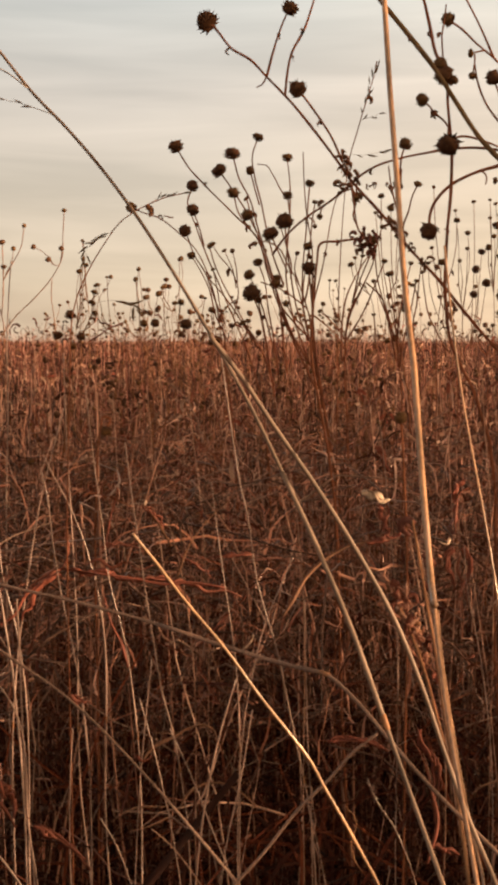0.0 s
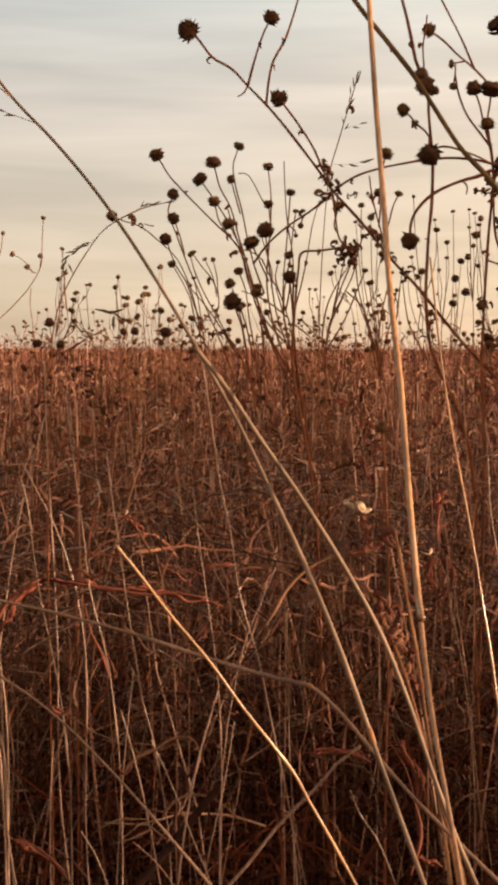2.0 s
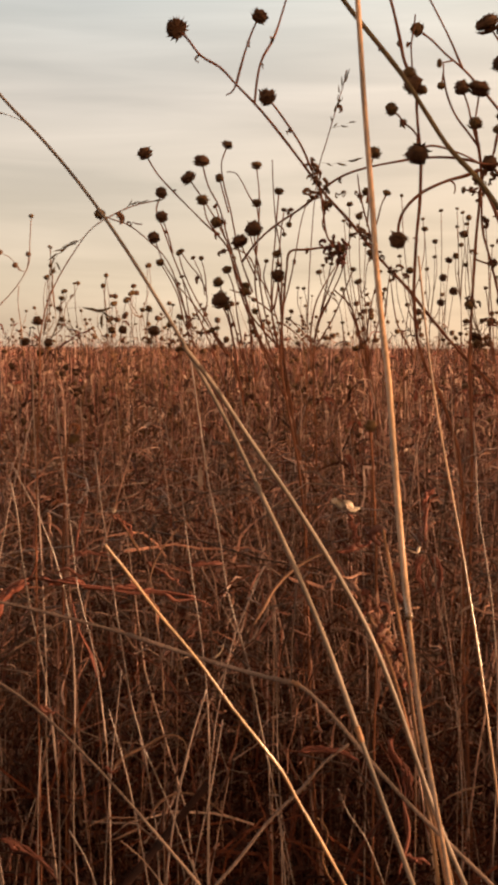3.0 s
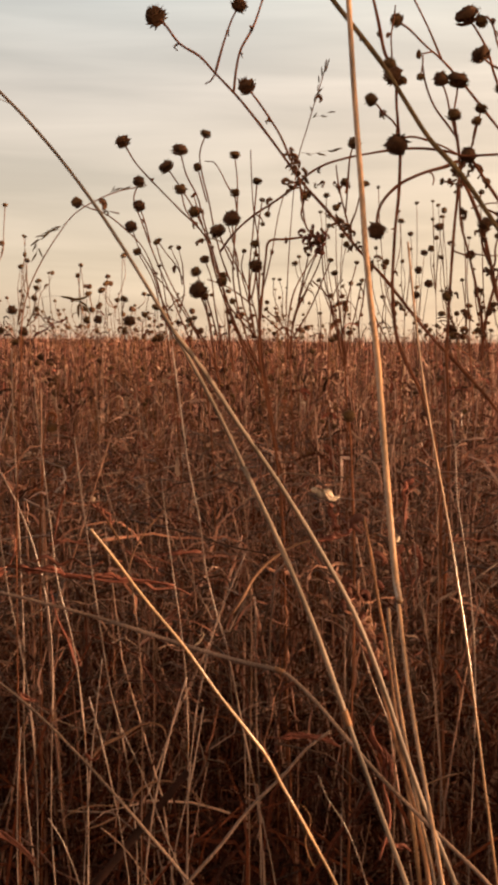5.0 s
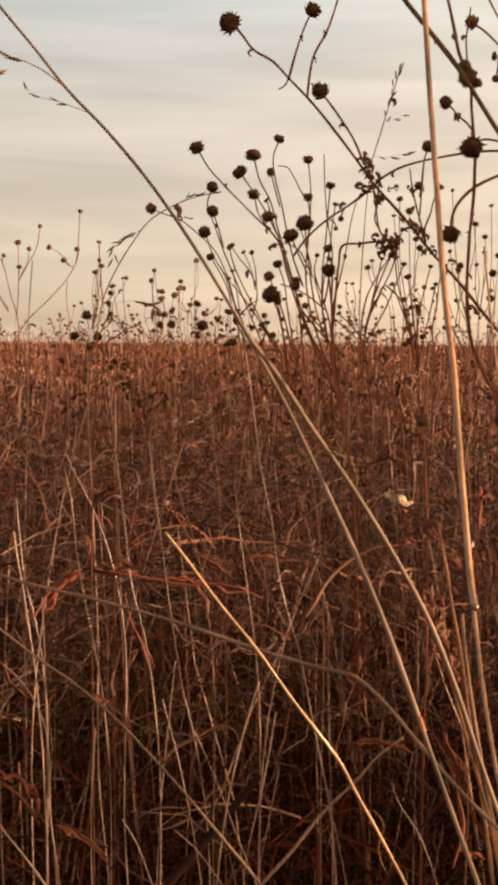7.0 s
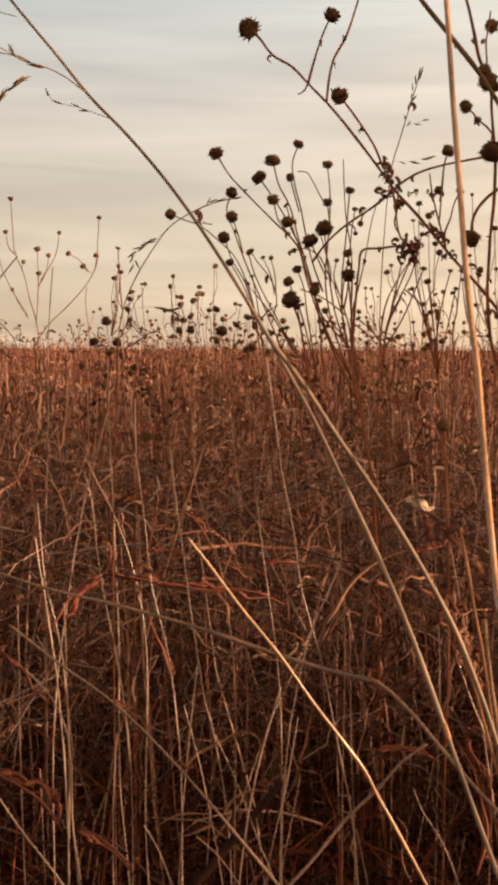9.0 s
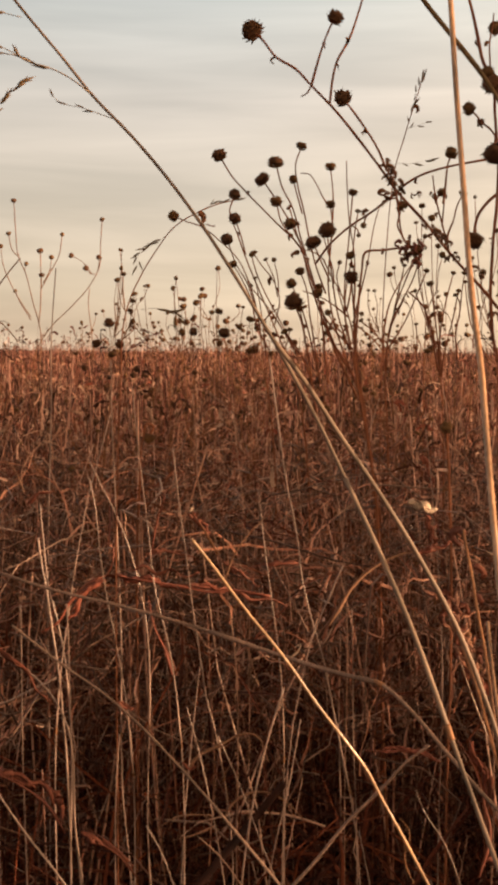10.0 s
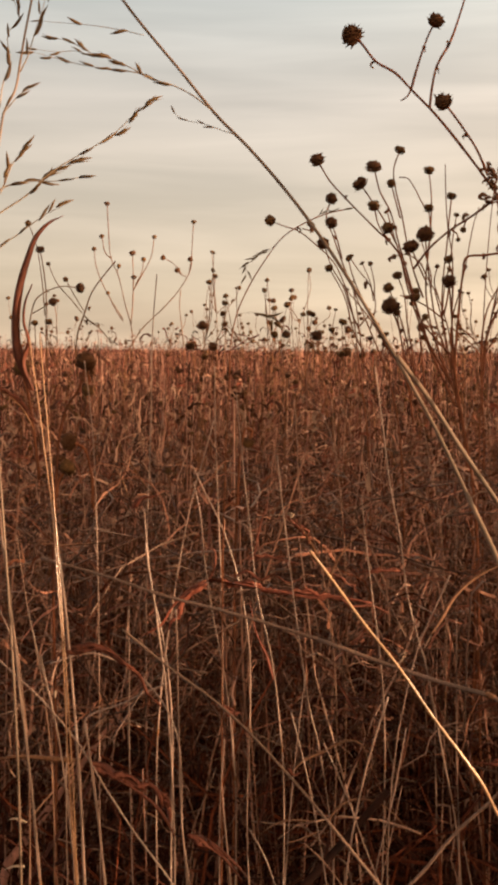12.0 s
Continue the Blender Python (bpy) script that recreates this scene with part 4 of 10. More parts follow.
forb("branching_sunflower", "branching dry sunflower plant with many dark seed heads", [
    ([(0.2312, 1.07, 0), (0.229, 1.062, 0.397), (0.2269, 1.054, 0.7741), (0.2256, 1.05, 0.9925), (0.2228, 1.05, 1.043), (0.2236, 1.05, 1.073), (0.2251, 1.05, 1.113), (0.227, 1.05, 1.152), (0.2293, 1.05, 1.182), (0.2301, 1.05, 1.206), (0.227, 1.05, 1.231)], 0.0019, 0.0014, 0, False),
    ([(0.2829, 1.05, 1.212), (0.2718, 1.05, 1.246), (0.264, 1.05, 1.27), (0.2581, 1.05, 1.285), (0.2526, 1.05, 1.302), (0.2436, 1.05, 1.318), (0.2364, 1.05, 1.328)], 0.0013, 0.001, 0.0193, True),
    ([(0.2716, 1.05, 1.285), (0.2609, 1.05, 1.309), (0.2543, 1.05, 1.328), (0.2502, 1.05, 1.332), (0.2483, 1.05, 1.33)], 0.0011, 0.0008, 0.0101, True),
    ([(0.2732, 1.05, 1.283), (0.2605, 1.05, 1.289), (0.2533, 1.05, 1.293), (0.2492, 1.05, 1.297)], 0.0012, 0.0009, 0.0156, True),
    ([(0.275, 1.05, 1.222), (0.2677, 1.05, 1.249), (0.2643, 1.05, 1.262), (0.2656, 1.05, 1.268)], 0.0012, 0.001, 0.011, True),
    ([(0.227, 1.05, 1.228), (0.2205, 1.05, 1.25), (0.2171, 1.05, 1.264), (0.2133, 1.05, 1.274)], 0.0011, 0.0008, 0.0129, False),
    ([(0.226, 1.05, 1.231), (0.2244, 1.05, 1.253), (0.2261, 1.05, 1.265), (0.2269, 1.05, 1.273)], 0.0011, 0.0009, 0.0166, True),
    ([(0.2271, 1.05, 1.226), (0.2259, 1.05, 1.236), (0.2246, 1.05, 1.244)], 0.0012, 0.001, 0.011, True),
    ([(0.2828, 1.05, 1.215), (0.2567, 1.05, 1.245), (0.2308, 1.05, 1.275), (0.2103, 1.05, 1.296), (0.1976, 1.05, 1.306), (0.1824, 1.05, 1.32), (0.1749, 1.05, 1.325)], 0.0013, 0.0009, 0.011, True),
    ([(0.2118, 1.05, 1.295), (0.1997, 1.05, 1.321), (0.1868, 1.05, 1.345), (0.179, 1.05, 1.359)], 0.001, 0.0008, 0, False),
    ([(0.2042, 1.05, 1.301), (0.1992, 1.05, 1.3), (0.1943, 1.05, 1.299)], 0.0009, 0.0007, 0.0074, True),
    ([(0.1953, 1.05, 1.298), (0.1955, 1.05, 1.292), (0.1942, 1.05, 1.282)], 0.0009, 0.0007, 0.0069, False),
    ([(0.227, 1.05, 1.228), (0.2193, 1.05, 1.238), (0.2063, 1.05, 1.255), (0.1984, 1.05, 1.274), (0.1955, 1.05, 1.289)], 0.0011, 0.0008, 0, False),
    ([(0.2399, 1.05, 1.219), (0.243, 1.05, 1.231), (0.2457, 1.05, 1.243), (0.2475, 1.05, 1.251)], 0.001, 0.0008, 0.0101, True),
    ([(0.2413, 1.05, 1.222), (0.242, 1.05, 1.231), (0.2438, 1.05, 1.24)], 0.001, 0.0008, 0.0083, False),
    ([(0.2304, 1.05, 1.197), (0.2327, 1.05, 1.204), (0.2356, 1.05, 1.209)], 0.0012, 0.0011, 0.0129, True),
    ([(0.2926, 1.05, 0.9829), (0.2834, 1.05, 1.033), (0.2707, 1.05, 1.079), (0.2604, 1.05, 1.118), (0.2491, 1.05, 1.158), (0.241, 1.05, 1.177), (0.2278, 1.05, 1.201)], 0.0022, 0.0016, 0, False),
    ([(0.3016, 1.05, 1.104), (0.2876, 1.05, 1.144), (0.269, 1.05, 1.17), (0.2532, 1.05, 1.192), (0.2401, 1.05, 1.211)], 0.002, 0.0014, 0, False),
    ([(0.2594, 1.05, 1.118), (0.2516, 1.05, 1.143), (0.2534, 1.05, 1.15)], 0.0012, 0.0011, 0.012, True),
    ([(0.2539, 1.05, 1.167), (0.2632, 1.05, 1.163), (0.2673, 1.05, 1.16)], 0.001, 0.0009, 0.0083, False),
    ([(0.2605, 1.05, 1.113), (0.2635, 1.05, 1.118), (0.264, 1.05, 1.133), (0.2658, 1.05, 1.141)], 0.001, 0.0009, 0.0064, True),
    ([(0.2252, 1.05, 1.108), (0.2244, 1.05, 1.098), (0.223, 1.05, 1.093)], 0.001, 0.0009, 0.0092, False),
    ([(0.2261, 1.05, 1.13), (0.2348, 1.05, 1.127), (0.2409, 1.05, 1.125)], 0.0009, 0.0008, 0.0055, False),
    ([(0.2562, 1.05, 1.053), (0.2512, 1.05, 1.083), (0.2455, 1.05, 1.108), (0.2387, 1.05, 1.133), (0.2331, 1.05, 1.152), (0.2307, 1.05, 1.187)], 0.0014, 0.001, 0, False),
    ([(0.2537, 1.05, 1.033), (0.2568, 1.05, 1.066), (0.2613, 1.05, 1.088), (0.2668, 1.05, 1.108), (0.2733, 1.05, 1.128), (0.2801, 1.05, 1.141)], 0.0016, 0.0012, 0, False),
    ([(0.2936, 1.05, 1.034), (0.2799, 1.05, 1.064), (0.2674, 1.05, 1.088), (0.2607, 1.05, 1.108)], 0.0016, 0.0013, 0, False),
    ([(0.228, 1.05, 1.192), (0.223, 1.05, 1.19), (0.217, 1.05, 1.19)], 0.001, 0.0009, 0.006, True),
    ([(0.2425, 1.05, 1.177), (0.2486, 1.05, 1.176), (0.25, 1.05, 1.18)], 0.0009, 0.0008, 0.0046, False),
    ([(0.2413, 1.05, 1.167), (0.2589, 1.05, 1.172), (0.2751, 1.05, 1.171)], 0.0008, 0.0006, 0, False),
    ([(0.2409, 1.05, 1.128), (0.2602, 1.05, 1.126), (0.2764, 1.05, 1.127)], 0.0008, 0.0006, 0, False),
], [((0.2278, 1.05, 1.201), 0.02), ((0.2403, 1.05, 1.202), 0.024), ((0.2306, 1.05, 1.189), 0.02), ((0.223, 1.05, 1.192), 0.016), ((0.2532, 1.05, 1.192), 0.02), ((0.2269, 1.05, 1.138), 0.016), ((0.2605, 1.05, 1.113), 0.02), ((0.2364, 1.05, 1.162), 0.02), ((0.2697, 1.05, 1.148), 0.022), ((0.2062, 1.05, 1.058), 0.012), ((0.2534, 1.05, 1.15), 0.026), ((0.2505, 1.05, 1.145), 0.024), ((0.2351, 1.05, 1.209), 0.024), ((0.2279, 1.05, 1.197), 0.02), ((0.2683, 1.05, 1.159), 0.022), ((0.2736, 1.05, 1.153), 0.02), ((0.251, 1.05, 1.093), 0.02), ((0.259, 1.05, 1.078), 0.02), ((0.2424, 1.05, 1.128), 0.018), ((0.2387, 1.05, 1.076), 0.02), ((0.2255, 1.05, 1.095), 0.016), ((0.2666, 1.05, 1.081), 0.018), ((0.2316, 1.05, 1.058), 0.022), ((0.253, 1.05, 1.058), 0.018)])
forb("branching_weed", "bare rust-brown weed with many thin crossing branches and small buds", [
    ([(0.1142, 1.24, 0), (0.0992, 1.23, 0.5), (0.0842, 1.22, 0.9369), (0.0775, 1.22, 0.9836), (0.0704, 1.22, 1.0242), (0.0662, 1.22, 1.0502)], 0.0022, 0.0014, 0, False),
    ([(0.0649, 1.196, 1.0502), (0.0563, 1.196, 1.0576), (0.0438, 1.196, 1.0711), (0.0336, 1.196, 1.0841), (0.0273, 1.196, 1.1009), (0.0211, 1.196, 1.1178), (0.0143, 1.196, 1.1401), (0.0036, 1.196, 1.1719), (-0.0026, 1.196, 1.193)], 0.0011, 0.0006, 0, True),
    ([(0.0662, 1.22, 1.0502), (0.062, 1.22, 1.0761), (0.0585, 1.22, 1.0876), (0.0503, 1.22, 1.1105), (0.0399, 1.22, 1.1277), (0.0312, 1.22, 1.1442), (0.0157, 1.22, 1.1516), (0.0082, 1.22, 1.1499)], 0.001, 0.0006, 0.005, False),
    ([(0.0662, 1.244, 1.0679), (0.0685, 1.244, 1.0942), (0.0731, 1.244, 1.1117), (0.0794, 1.244, 1.1408), (0.0873, 1.244, 1.186), (0.0919, 1.244, 1.2016)], 0.0009, 0.0005, 0, False),
    ([(0.0597, 1.208, 1.0827), (0.0453, 1.208, 1.0946), (0.0327, 1.208, 1.1026), (0.0122, 1.208, 1.11)], 0.0009, 0.0006, 0, True),
    ([(0.0195, 1.232, 1.0415), (0.0136, 1.232, 1.0735), (0.0101, 1.232, 1.0909)], 0.0009, 0.0008, 0.0085, False),
    ([(0.0631, 1.196, 1.0779), (0.0847, 1.196, 1.0599), (0.0973, 1.196, 1.0418)], 0.0009, 0.0006, 0, False),
    ([(-0.0235, 1.22, 1.0416), (-0.0281, 1.22, 1.0761), (-0.0315, 1.22, 1.0991), (-0.0361, 1.22, 1.122)], 0.0008, 0.0005, 0.0045, True),
    ([(0.0091, 1.244, 1.0444), (-0.0098, 1.244, 1.0796), (-0.0274, 1.244, 1.1117), (-0.0356, 1.244, 1.1304), (-0.0403, 1.244, 1.1466)], 0.001, 0.0006, 0.0055, False),
    ([(0.0042, 1.208, 1.0502), (-0.0164, 1.208, 1.0844), (-0.0346, 1.208, 1.1071), (-0.0426, 1.208, 1.1156)], 0.0009, 0.0006, 0, False),
    ([(-0.0284, 1.232, 1.0787), (-0.019, 1.232, 1.0892), (-0.0097, 1.232, 1.0949)], 0.0008, 0.0005, 0, True),
    ([(0.042, 1.196, 1.1122), (0.0425, 1.196, 1.1262), (0.0363, 1.196, 1.1485), (0.0323, 1.196, 1.1624)], 0.0008, 0.0006, 0, False),
    ([(0.0515, 1.22, 1.1077), (0.0468, 1.22, 1.1248), (0.0491, 1.22, 1.1379)], 0.0008, 0.0006, 0.005, False),
    ([(0.0585, 1.244, 1.0913), (0.0619, 1.244, 1.1088), (0.063, 1.244, 1.1205)], 0.001, 0.0009, 0.0095, True),
    ([(0.0949, 1.208, 1.0302), (0.0946, 1.208, 1.0702), (0.0996, 1.208, 1.0975), (0.1125, 1.208, 1.1235), (0.1226, 1.208, 1.1393)], 0.0011, 0.0006, 0, False),
    ([(0.0991, 1.232, 1.0298), (0.1035, 1.232, 1.0776), (0.1172, 1.232, 1.1065), (0.1275, 1.232, 1.1296), (0.132, 1.232, 1.1503), (0.1365, 1.232, 1.1658)], 0.0011, 0.0006, 0.005, False),
    ([(0.1485, 1.196, 1.0304), (0.1425, 1.196, 1.0587), (0.1355, 1.196, 1.0869), (0.1284, 1.196, 1.115), (0.1259, 1.196, 1.1385)], 0.001, 0.0006, 0.0045, True),
    ([(0.1195, 1.22, 1.1105), (0.1346, 1.22, 1.0962), (0.1429, 1.22, 1.0761), (0.1483, 1.22, 1.0531)], 0.0009, 0.0006, 0, False),
    ([(0.1172, 1.244, 1.103), (0.1056, 1.244, 1.0767), (0.1011, 1.244, 1.0532)], 0.0008, 0.0006, 0, False),
    ([(0.1688, 1.208, 1.0417), (0.1667, 1.208, 1.0702), (0.17, 1.208, 1.0873), (0.172, 1.208, 1.11), (0.1741, 1.208, 1.1269)], 0.0009, 0.0006, 0.0055, True),
    ([(0.2043, 1.232, 1.0415), (0.1935, 1.232, 1.0619), (0.1863, 1.232, 1.0764), (0.1814, 1.232, 1.0996), (0.1788, 1.232, 1.1198)], 0.0009, 0.0006, 0.005, False),
    ([(0.1683, 1.196, 1.0841), (0.1675, 1.196, 1.1009), (0.1652, 1.196, 1.1049)], 0.0008, 0.0006, 0.0055, False),
    ([(0.0261, 1.22, 1.1037), (0.0273, 1.22, 1.1105)], 0.0009, 0.0008, 0.009, True),
    ([(0.035, 1.244, 1.0473), (0.0362, 1.244, 1.062), (0.0338, 1.244, 1.0767)], 0.0008, 0.0006, 0.0055, False),
    ([(-0.0073, 1.208, 1.0474), (-0.0027, 1.208, 1.0588), (-0.0009, 1.208, 1.0691)], 0.0008, 0.0006, 0.006, False),
    ([(0.0464, 1.232, 1.0473), (0.0434, 1.232, 1.059), (0.0381, 1.232, 1.0665)], 0.0008, 0.0006, 0.0055, True),
    ([(0.1256, 1.196, 1.0446), (0.1266, 1.196, 1.0615), (0.1254, 1.196, 1.0756)], 0.0007, 0.0005, 0.0045, False),
], [((0.0036, 1.22, 1.1788), 0.014), ((0.0601, 1.22, 1.1277), 0.012), ((0.1149, 1.22, 1.1077), 0.012), ((0.017, 1.22, 1.0761), 0.012)])
forb("coneflower_plant", "bushy dry coneflower plant with round dark seed heads on thin stalks", [
    ([(0.1132, 1.22, 0), (0.1047, 1.212, 0.3562), (0.0967, 1.204, 0.6947), (0.0921, 1.2, 0.8906), (0.0839, 1.2, 0.9427), (0.0734, 1.2, 0.9943), (0.0625, 1.2, 1.045), (0.057, 1.2, 1.074), (0.0523, 1.2, 1.093), (0.0464, 1.2, 1.113)], 0.0022, 0.0007, 0, False),
    ([(0.0693, 1.2, 1), (0.05, 1.2, 1.04), (0.0343, 1.2, 1.076), (0.0192, 1.2, 1.118), (0.0093, 1.2, 1.152), (-0.0162, 1.2, 1.178), (-0.0443, 1.2, 1.206), (-0.06, 1.2, 1.223), (-0.0706, 1.2, 1.24)], 0.0013, 0.0008, 0.0142, False),
    ([(0.0645, 1.2, 1.023), (0.0441, 1.2, 1.057), (0.0296, 1.2, 1.096), (0.0179, 1.2, 1.135), (0.0092, 1.2, 1.163), (0.0005, 1.2, 1.193), (-0.0097, 1.2, 1.212), (-0.0154, 1.2, 1.233)], 0.0012, 0.0008, 0.0142, True),
    ([(0.0092, 1.2, 1.157), (-0.0022, 1.2, 1.179), (-0.0163, 1.2, 1.201), (-0.0276, 1.2, 1.217)], 0.001, 0.0008, 0.0137, True),
    ([(0.0351, 1.2, 1.107), (0.0247, 1.2, 1.135), (0.0176, 1.2, 1.163), (0.0118, 1.2, 1.191), (0.006, 1.2, 1.213), (0.0036, 1.2, 1.235), (0.0085, 1.2, 1.25)], 0.001, 0.0007, 0.01, False),
    ([(0.0107, 1.2, 1.186), (0.0061, 1.2, 1.202), (0.002, 1.2, 1.217)], 0.0009, 0.0007, 0.0084, False),
    ([(0.068, 1.2, 1.014), (0.0527, 1.2, 1.051), (0.0421, 1.2, 1.085), (0.0373, 1.2, 1.118), (0.0392, 1.2, 1.152), (0.0411, 1.2, 1.18), (0.0409, 1.2, 1.208), (0.0384, 1.2, 1.23)], 0.0011, 0.0007, 0.01, False),
    ([(0.0093, 1.2, 1.152), (0.0008, 1.2, 1.163), (-0.0106, 1.2, 1.179), (-0.0146, 1.2, 1.195)], 0.0009, 0.0007, 0.0116, False),
    ([(0.0413, 1.2, 1.163), (0.0406, 1.2, 1.179), (0.0388, 1.2, 1.193)], 0.0009, 0.0007, 0.0095, False),
    ([(0.0607, 1.2, 1.051), (0.0546, 1.2, 1.085), (0.0542, 1.2, 1.124), (0.0572, 1.2, 1.158), (0.0591, 1.2, 1.186), (0.0606, 1.2, 1.205)], 0.0009, 0.0007, 0.0089, False),
    ([(0.0547, 1.2, 1.079), (0.055, 1.2, 1.108), (0.0613, 1.2, 1.147), (0.0633, 1.2, 1.169), (0.0659, 1.2, 1.187)], 0.0008, 0.0006, 0.0058, False),
    ([(0.0741, 1.2, 0.9828), (0.0664, 1.2, 1.051), (0.0636, 1.2, 1.096), (0.063, 1.2, 1.147), (0.0581, 1.2, 1.175), (0.0549, 1.2, 1.214), (0.054, 1.2, 1.238)], 0.0008, 0.0006, 0, False),
    ([(0.0388, 1.2, 1.191), (0.0313, 1.2, 1.202), (0.0239, 1.2, 1.216), (0.0171, 1.2, 1.225), (0.0087, 1.2, 1.226)], 0.0008, 0.0006, 0, False),
    ([(0.0133, 1.2, 1.145), (0.0064, 1.2, 1.163), (0.0007, 1.2, 1.173)], 0.0009, 0.0007, 0.0116, True),
    ([(0.0596, 1.2, 1.051), (0.0478, 1.2, 1.085), (0.0418, 1.2, 1.119), (0.0381, 1.2, 1.146), (0.0362, 1.2, 1.165)], 0.001, 0.0008, 0.0158, False),
    ([(0.0395, 1.2, 1.119), (0.0291, 1.2, 1.141), (0.0234, 1.2, 1.154)], 0.0009, 0.0008, 0.0147, True),
    ([(0.0303, 1.2, 1.017), (0.0254, 1.2, 1.051), (0.0195, 1.2, 1.084), (0.0153, 1.2, 1.113), (0.01, 1.2, 1.127)], 0.0009, 0.0007, 0.0089, False),
    ([(0.0255, 1.2, 1.039), (0.0185, 1.2, 1.068), (0.0097, 1.2, 1.096), (0.0017, 1.2, 1.114)], 0.0009, 0.0007, 0.01, True),
    ([(0.0278, 1.2, 0.9824), (0.0217, 1.2, 1.022), (0.0157, 1.2, 1.056), (0.0099, 1.2, 1.082), (0.0047, 1.2, 1.094)], 0.001, 0.0008, 0.0168, True),
    ([(0.0389, 1.2, 1.017), (0.0345, 1.2, 1.051), (0.0308, 1.2, 1.085), (0.0272, 1.2, 1.105)], 0.0009, 0.0008, 0.01, False),
    ([(0.0649, 1.2, 1.04), (0.0637, 1.2, 1.091), (0.0638, 1.2, 1.125), (0.0596, 1.2, 1.143)], 0.0009, 0.0007, 0.0095, False),
    ([(0.0698, 1.2, 1.006), (0.0637, 1.2, 1.085), (0.0605, 1.2, 1.121)], 0.001, 0.0008, 0.0126, True),
    ([(0.0554, 1.2, 1.065), (0.0439, 1.2, 1.076), (0.0387, 1.2, 1.086)], 0.0009, 0.0007, 0.0068, False),
    ([(0.0259, 1.2, 1.005), (0.0142, 1.2, 1.039), (0.0044, 1.2, 1.056), (-0.0042, 1.2, 1.067)], 0.0009, 0.0008, 0.0074, False),
], [((0.0065, 1.2, 1.149), 0.012), ((0.0008, 1.2, 1.163), 0.012), ((0.0631, 1.2, 1.136), 0.014), ((-0.0127, 1.2, 1.067), 0.014)])
forb("coneflower_plant", "slender dry coneflower plant with small round seed heads", [
    ([(0.0472, 1.32, 0), (0.0357, 1.312, 0.3808), (0.0248, 1.304, 0.7426), (0.0185, 1.3, 0.952), (0.0119, 1.3, 0.9953), (-0.0026, 1.3, 1.043), (-0.0163, 1.3, 1.075), (-0.0318, 1.3, 1.111), (-0.0472, 1.3, 1.147), (-0.0582, 1.3, 1.177), (-0.0662, 1.3, 1.201), (-0.062, 1.3, 1.214)], 0.0014, 0.0008, 0.012, False),
    ([(-0.0484, 1.3, 1.153), (-0.0546, 1.3, 1.176), (-0.0589, 1.3, 1.188)], 0.0009, 0.0007, 0.012, False),
    ([(-0.0254, 1.3, 1.069), (-0.0372, 1.3, 1.096), (-0.0471, 1.3, 1.124), (-0.0593, 1.3, 1.144), (-0.0673, 1.3, 1.166)], 0.0009, 0.0007, 0.012, False),
    ([(-0.0163, 1.3, 1.078), (-0.0116, 1.3, 1.108), (-0.0197, 1.3, 1.128), (-0.032, 1.3, 1.143), (-0.0387, 1.3, 1.153)], 0.0008, 0.0006, 0.008, False),
    ([(-0.0135, 1.3, 1.108), (-0.0179, 1.3, 1.129), (-0.0259, 1.3, 1.147)], 0.0007, 0.0005, 0.0051, False),
    ([(-0.0123, 1.3, 1.111), (-0.0136, 1.3, 1.13), (-0.0174, 1.3, 1.146)], 0.0007, 0.0005, 0.0057, False),
    ([(-0.0223, 1.3, 1.05), (-0.0359, 1.3, 1.078), (-0.0434, 1.3, 1.108), (-0.0532, 1.3, 1.128), (-0.0611, 1.3, 1.141)], 0.0009, 0.0007, 0.0091, False),
], [((-0.044, 1.3, 1.12), 0.008), ((-0.0165, 1.3, 1.099), 0.01)])
forb("wild_bergamot", "slender pale dry plant with small round seed heads", [
    ([(-0.5945, 2.77, 0), (-0.5884, 2.762, 0.389), (-0.5825, 2.754, 0.7585), (-0.5792, 2.75, 0.9724), (-0.5645, 2.75, 1.065), (-0.57, 2.75, 1.111), (-0.5835, 2.75, 1.157), (-0.5996, 2.75, 1.223), (-0.6185, 2.75, 1.269), (-0.6225, 2.75, 1.315), (-0.6265, 2.75, 1.388)], 0.0019, 0.001, 0.012, False),
    ([(-0.6185, 2.75, 1.265), (-0.6292, 2.75, 1.275), (-0.6386, 2.75, 1.313)], 0.0012, 0.0009, 0.0108, False),
    ([(-0.5888, 2.75, 1.124), (-0.6265, 2.75, 1.184), (-0.6534, 2.75, 1.249), (-0.6574, 2.75, 1.284)], 0.0012, 0.0009, 0.0108, False),
    ([(-0.5969, 2.75, 1.216), (-0.6023, 2.75, 1.236), (-0.5997, 2.75, 1.244)], 0.001, 0.0009, 0.0096, False),
    ([(-0.57, 2.75, 1.111), (-0.566, 2.75, 1.158), (-0.5648, 2.75, 1.223), (-0.5662, 2.75, 1.273)], 0.0013, 0.001, 0.0145, False),
    ([(-0.566, 2.75, 1.164), (-0.5647, 2.75, 1.19), (-0.5634, 2.75, 1.218)], 0.0012, 0.001, 0.012, False),
    ([(-0.5594, 2.75, 1.203), (-0.5434, 2.75, 1.236), (-0.5408, 2.75, 1.259)], 0.001, 0.0009, 0.0108, False),
    ([(-0.5647, 2.75, 1.19), (-0.5461, 2.75, 1.223), (-0.5221, 2.75, 1.269), (-0.5156, 2.75, 1.311)], 0.0012, 0.0009, 0.0096, False),
    ([(-0.5888, 2.75, 1.118), (-0.613, 2.75, 1.157), (-0.6238, 2.75, 1.182)], 0.001, 0.0009, 0.0096, False),
], material=grey_stem_mat)
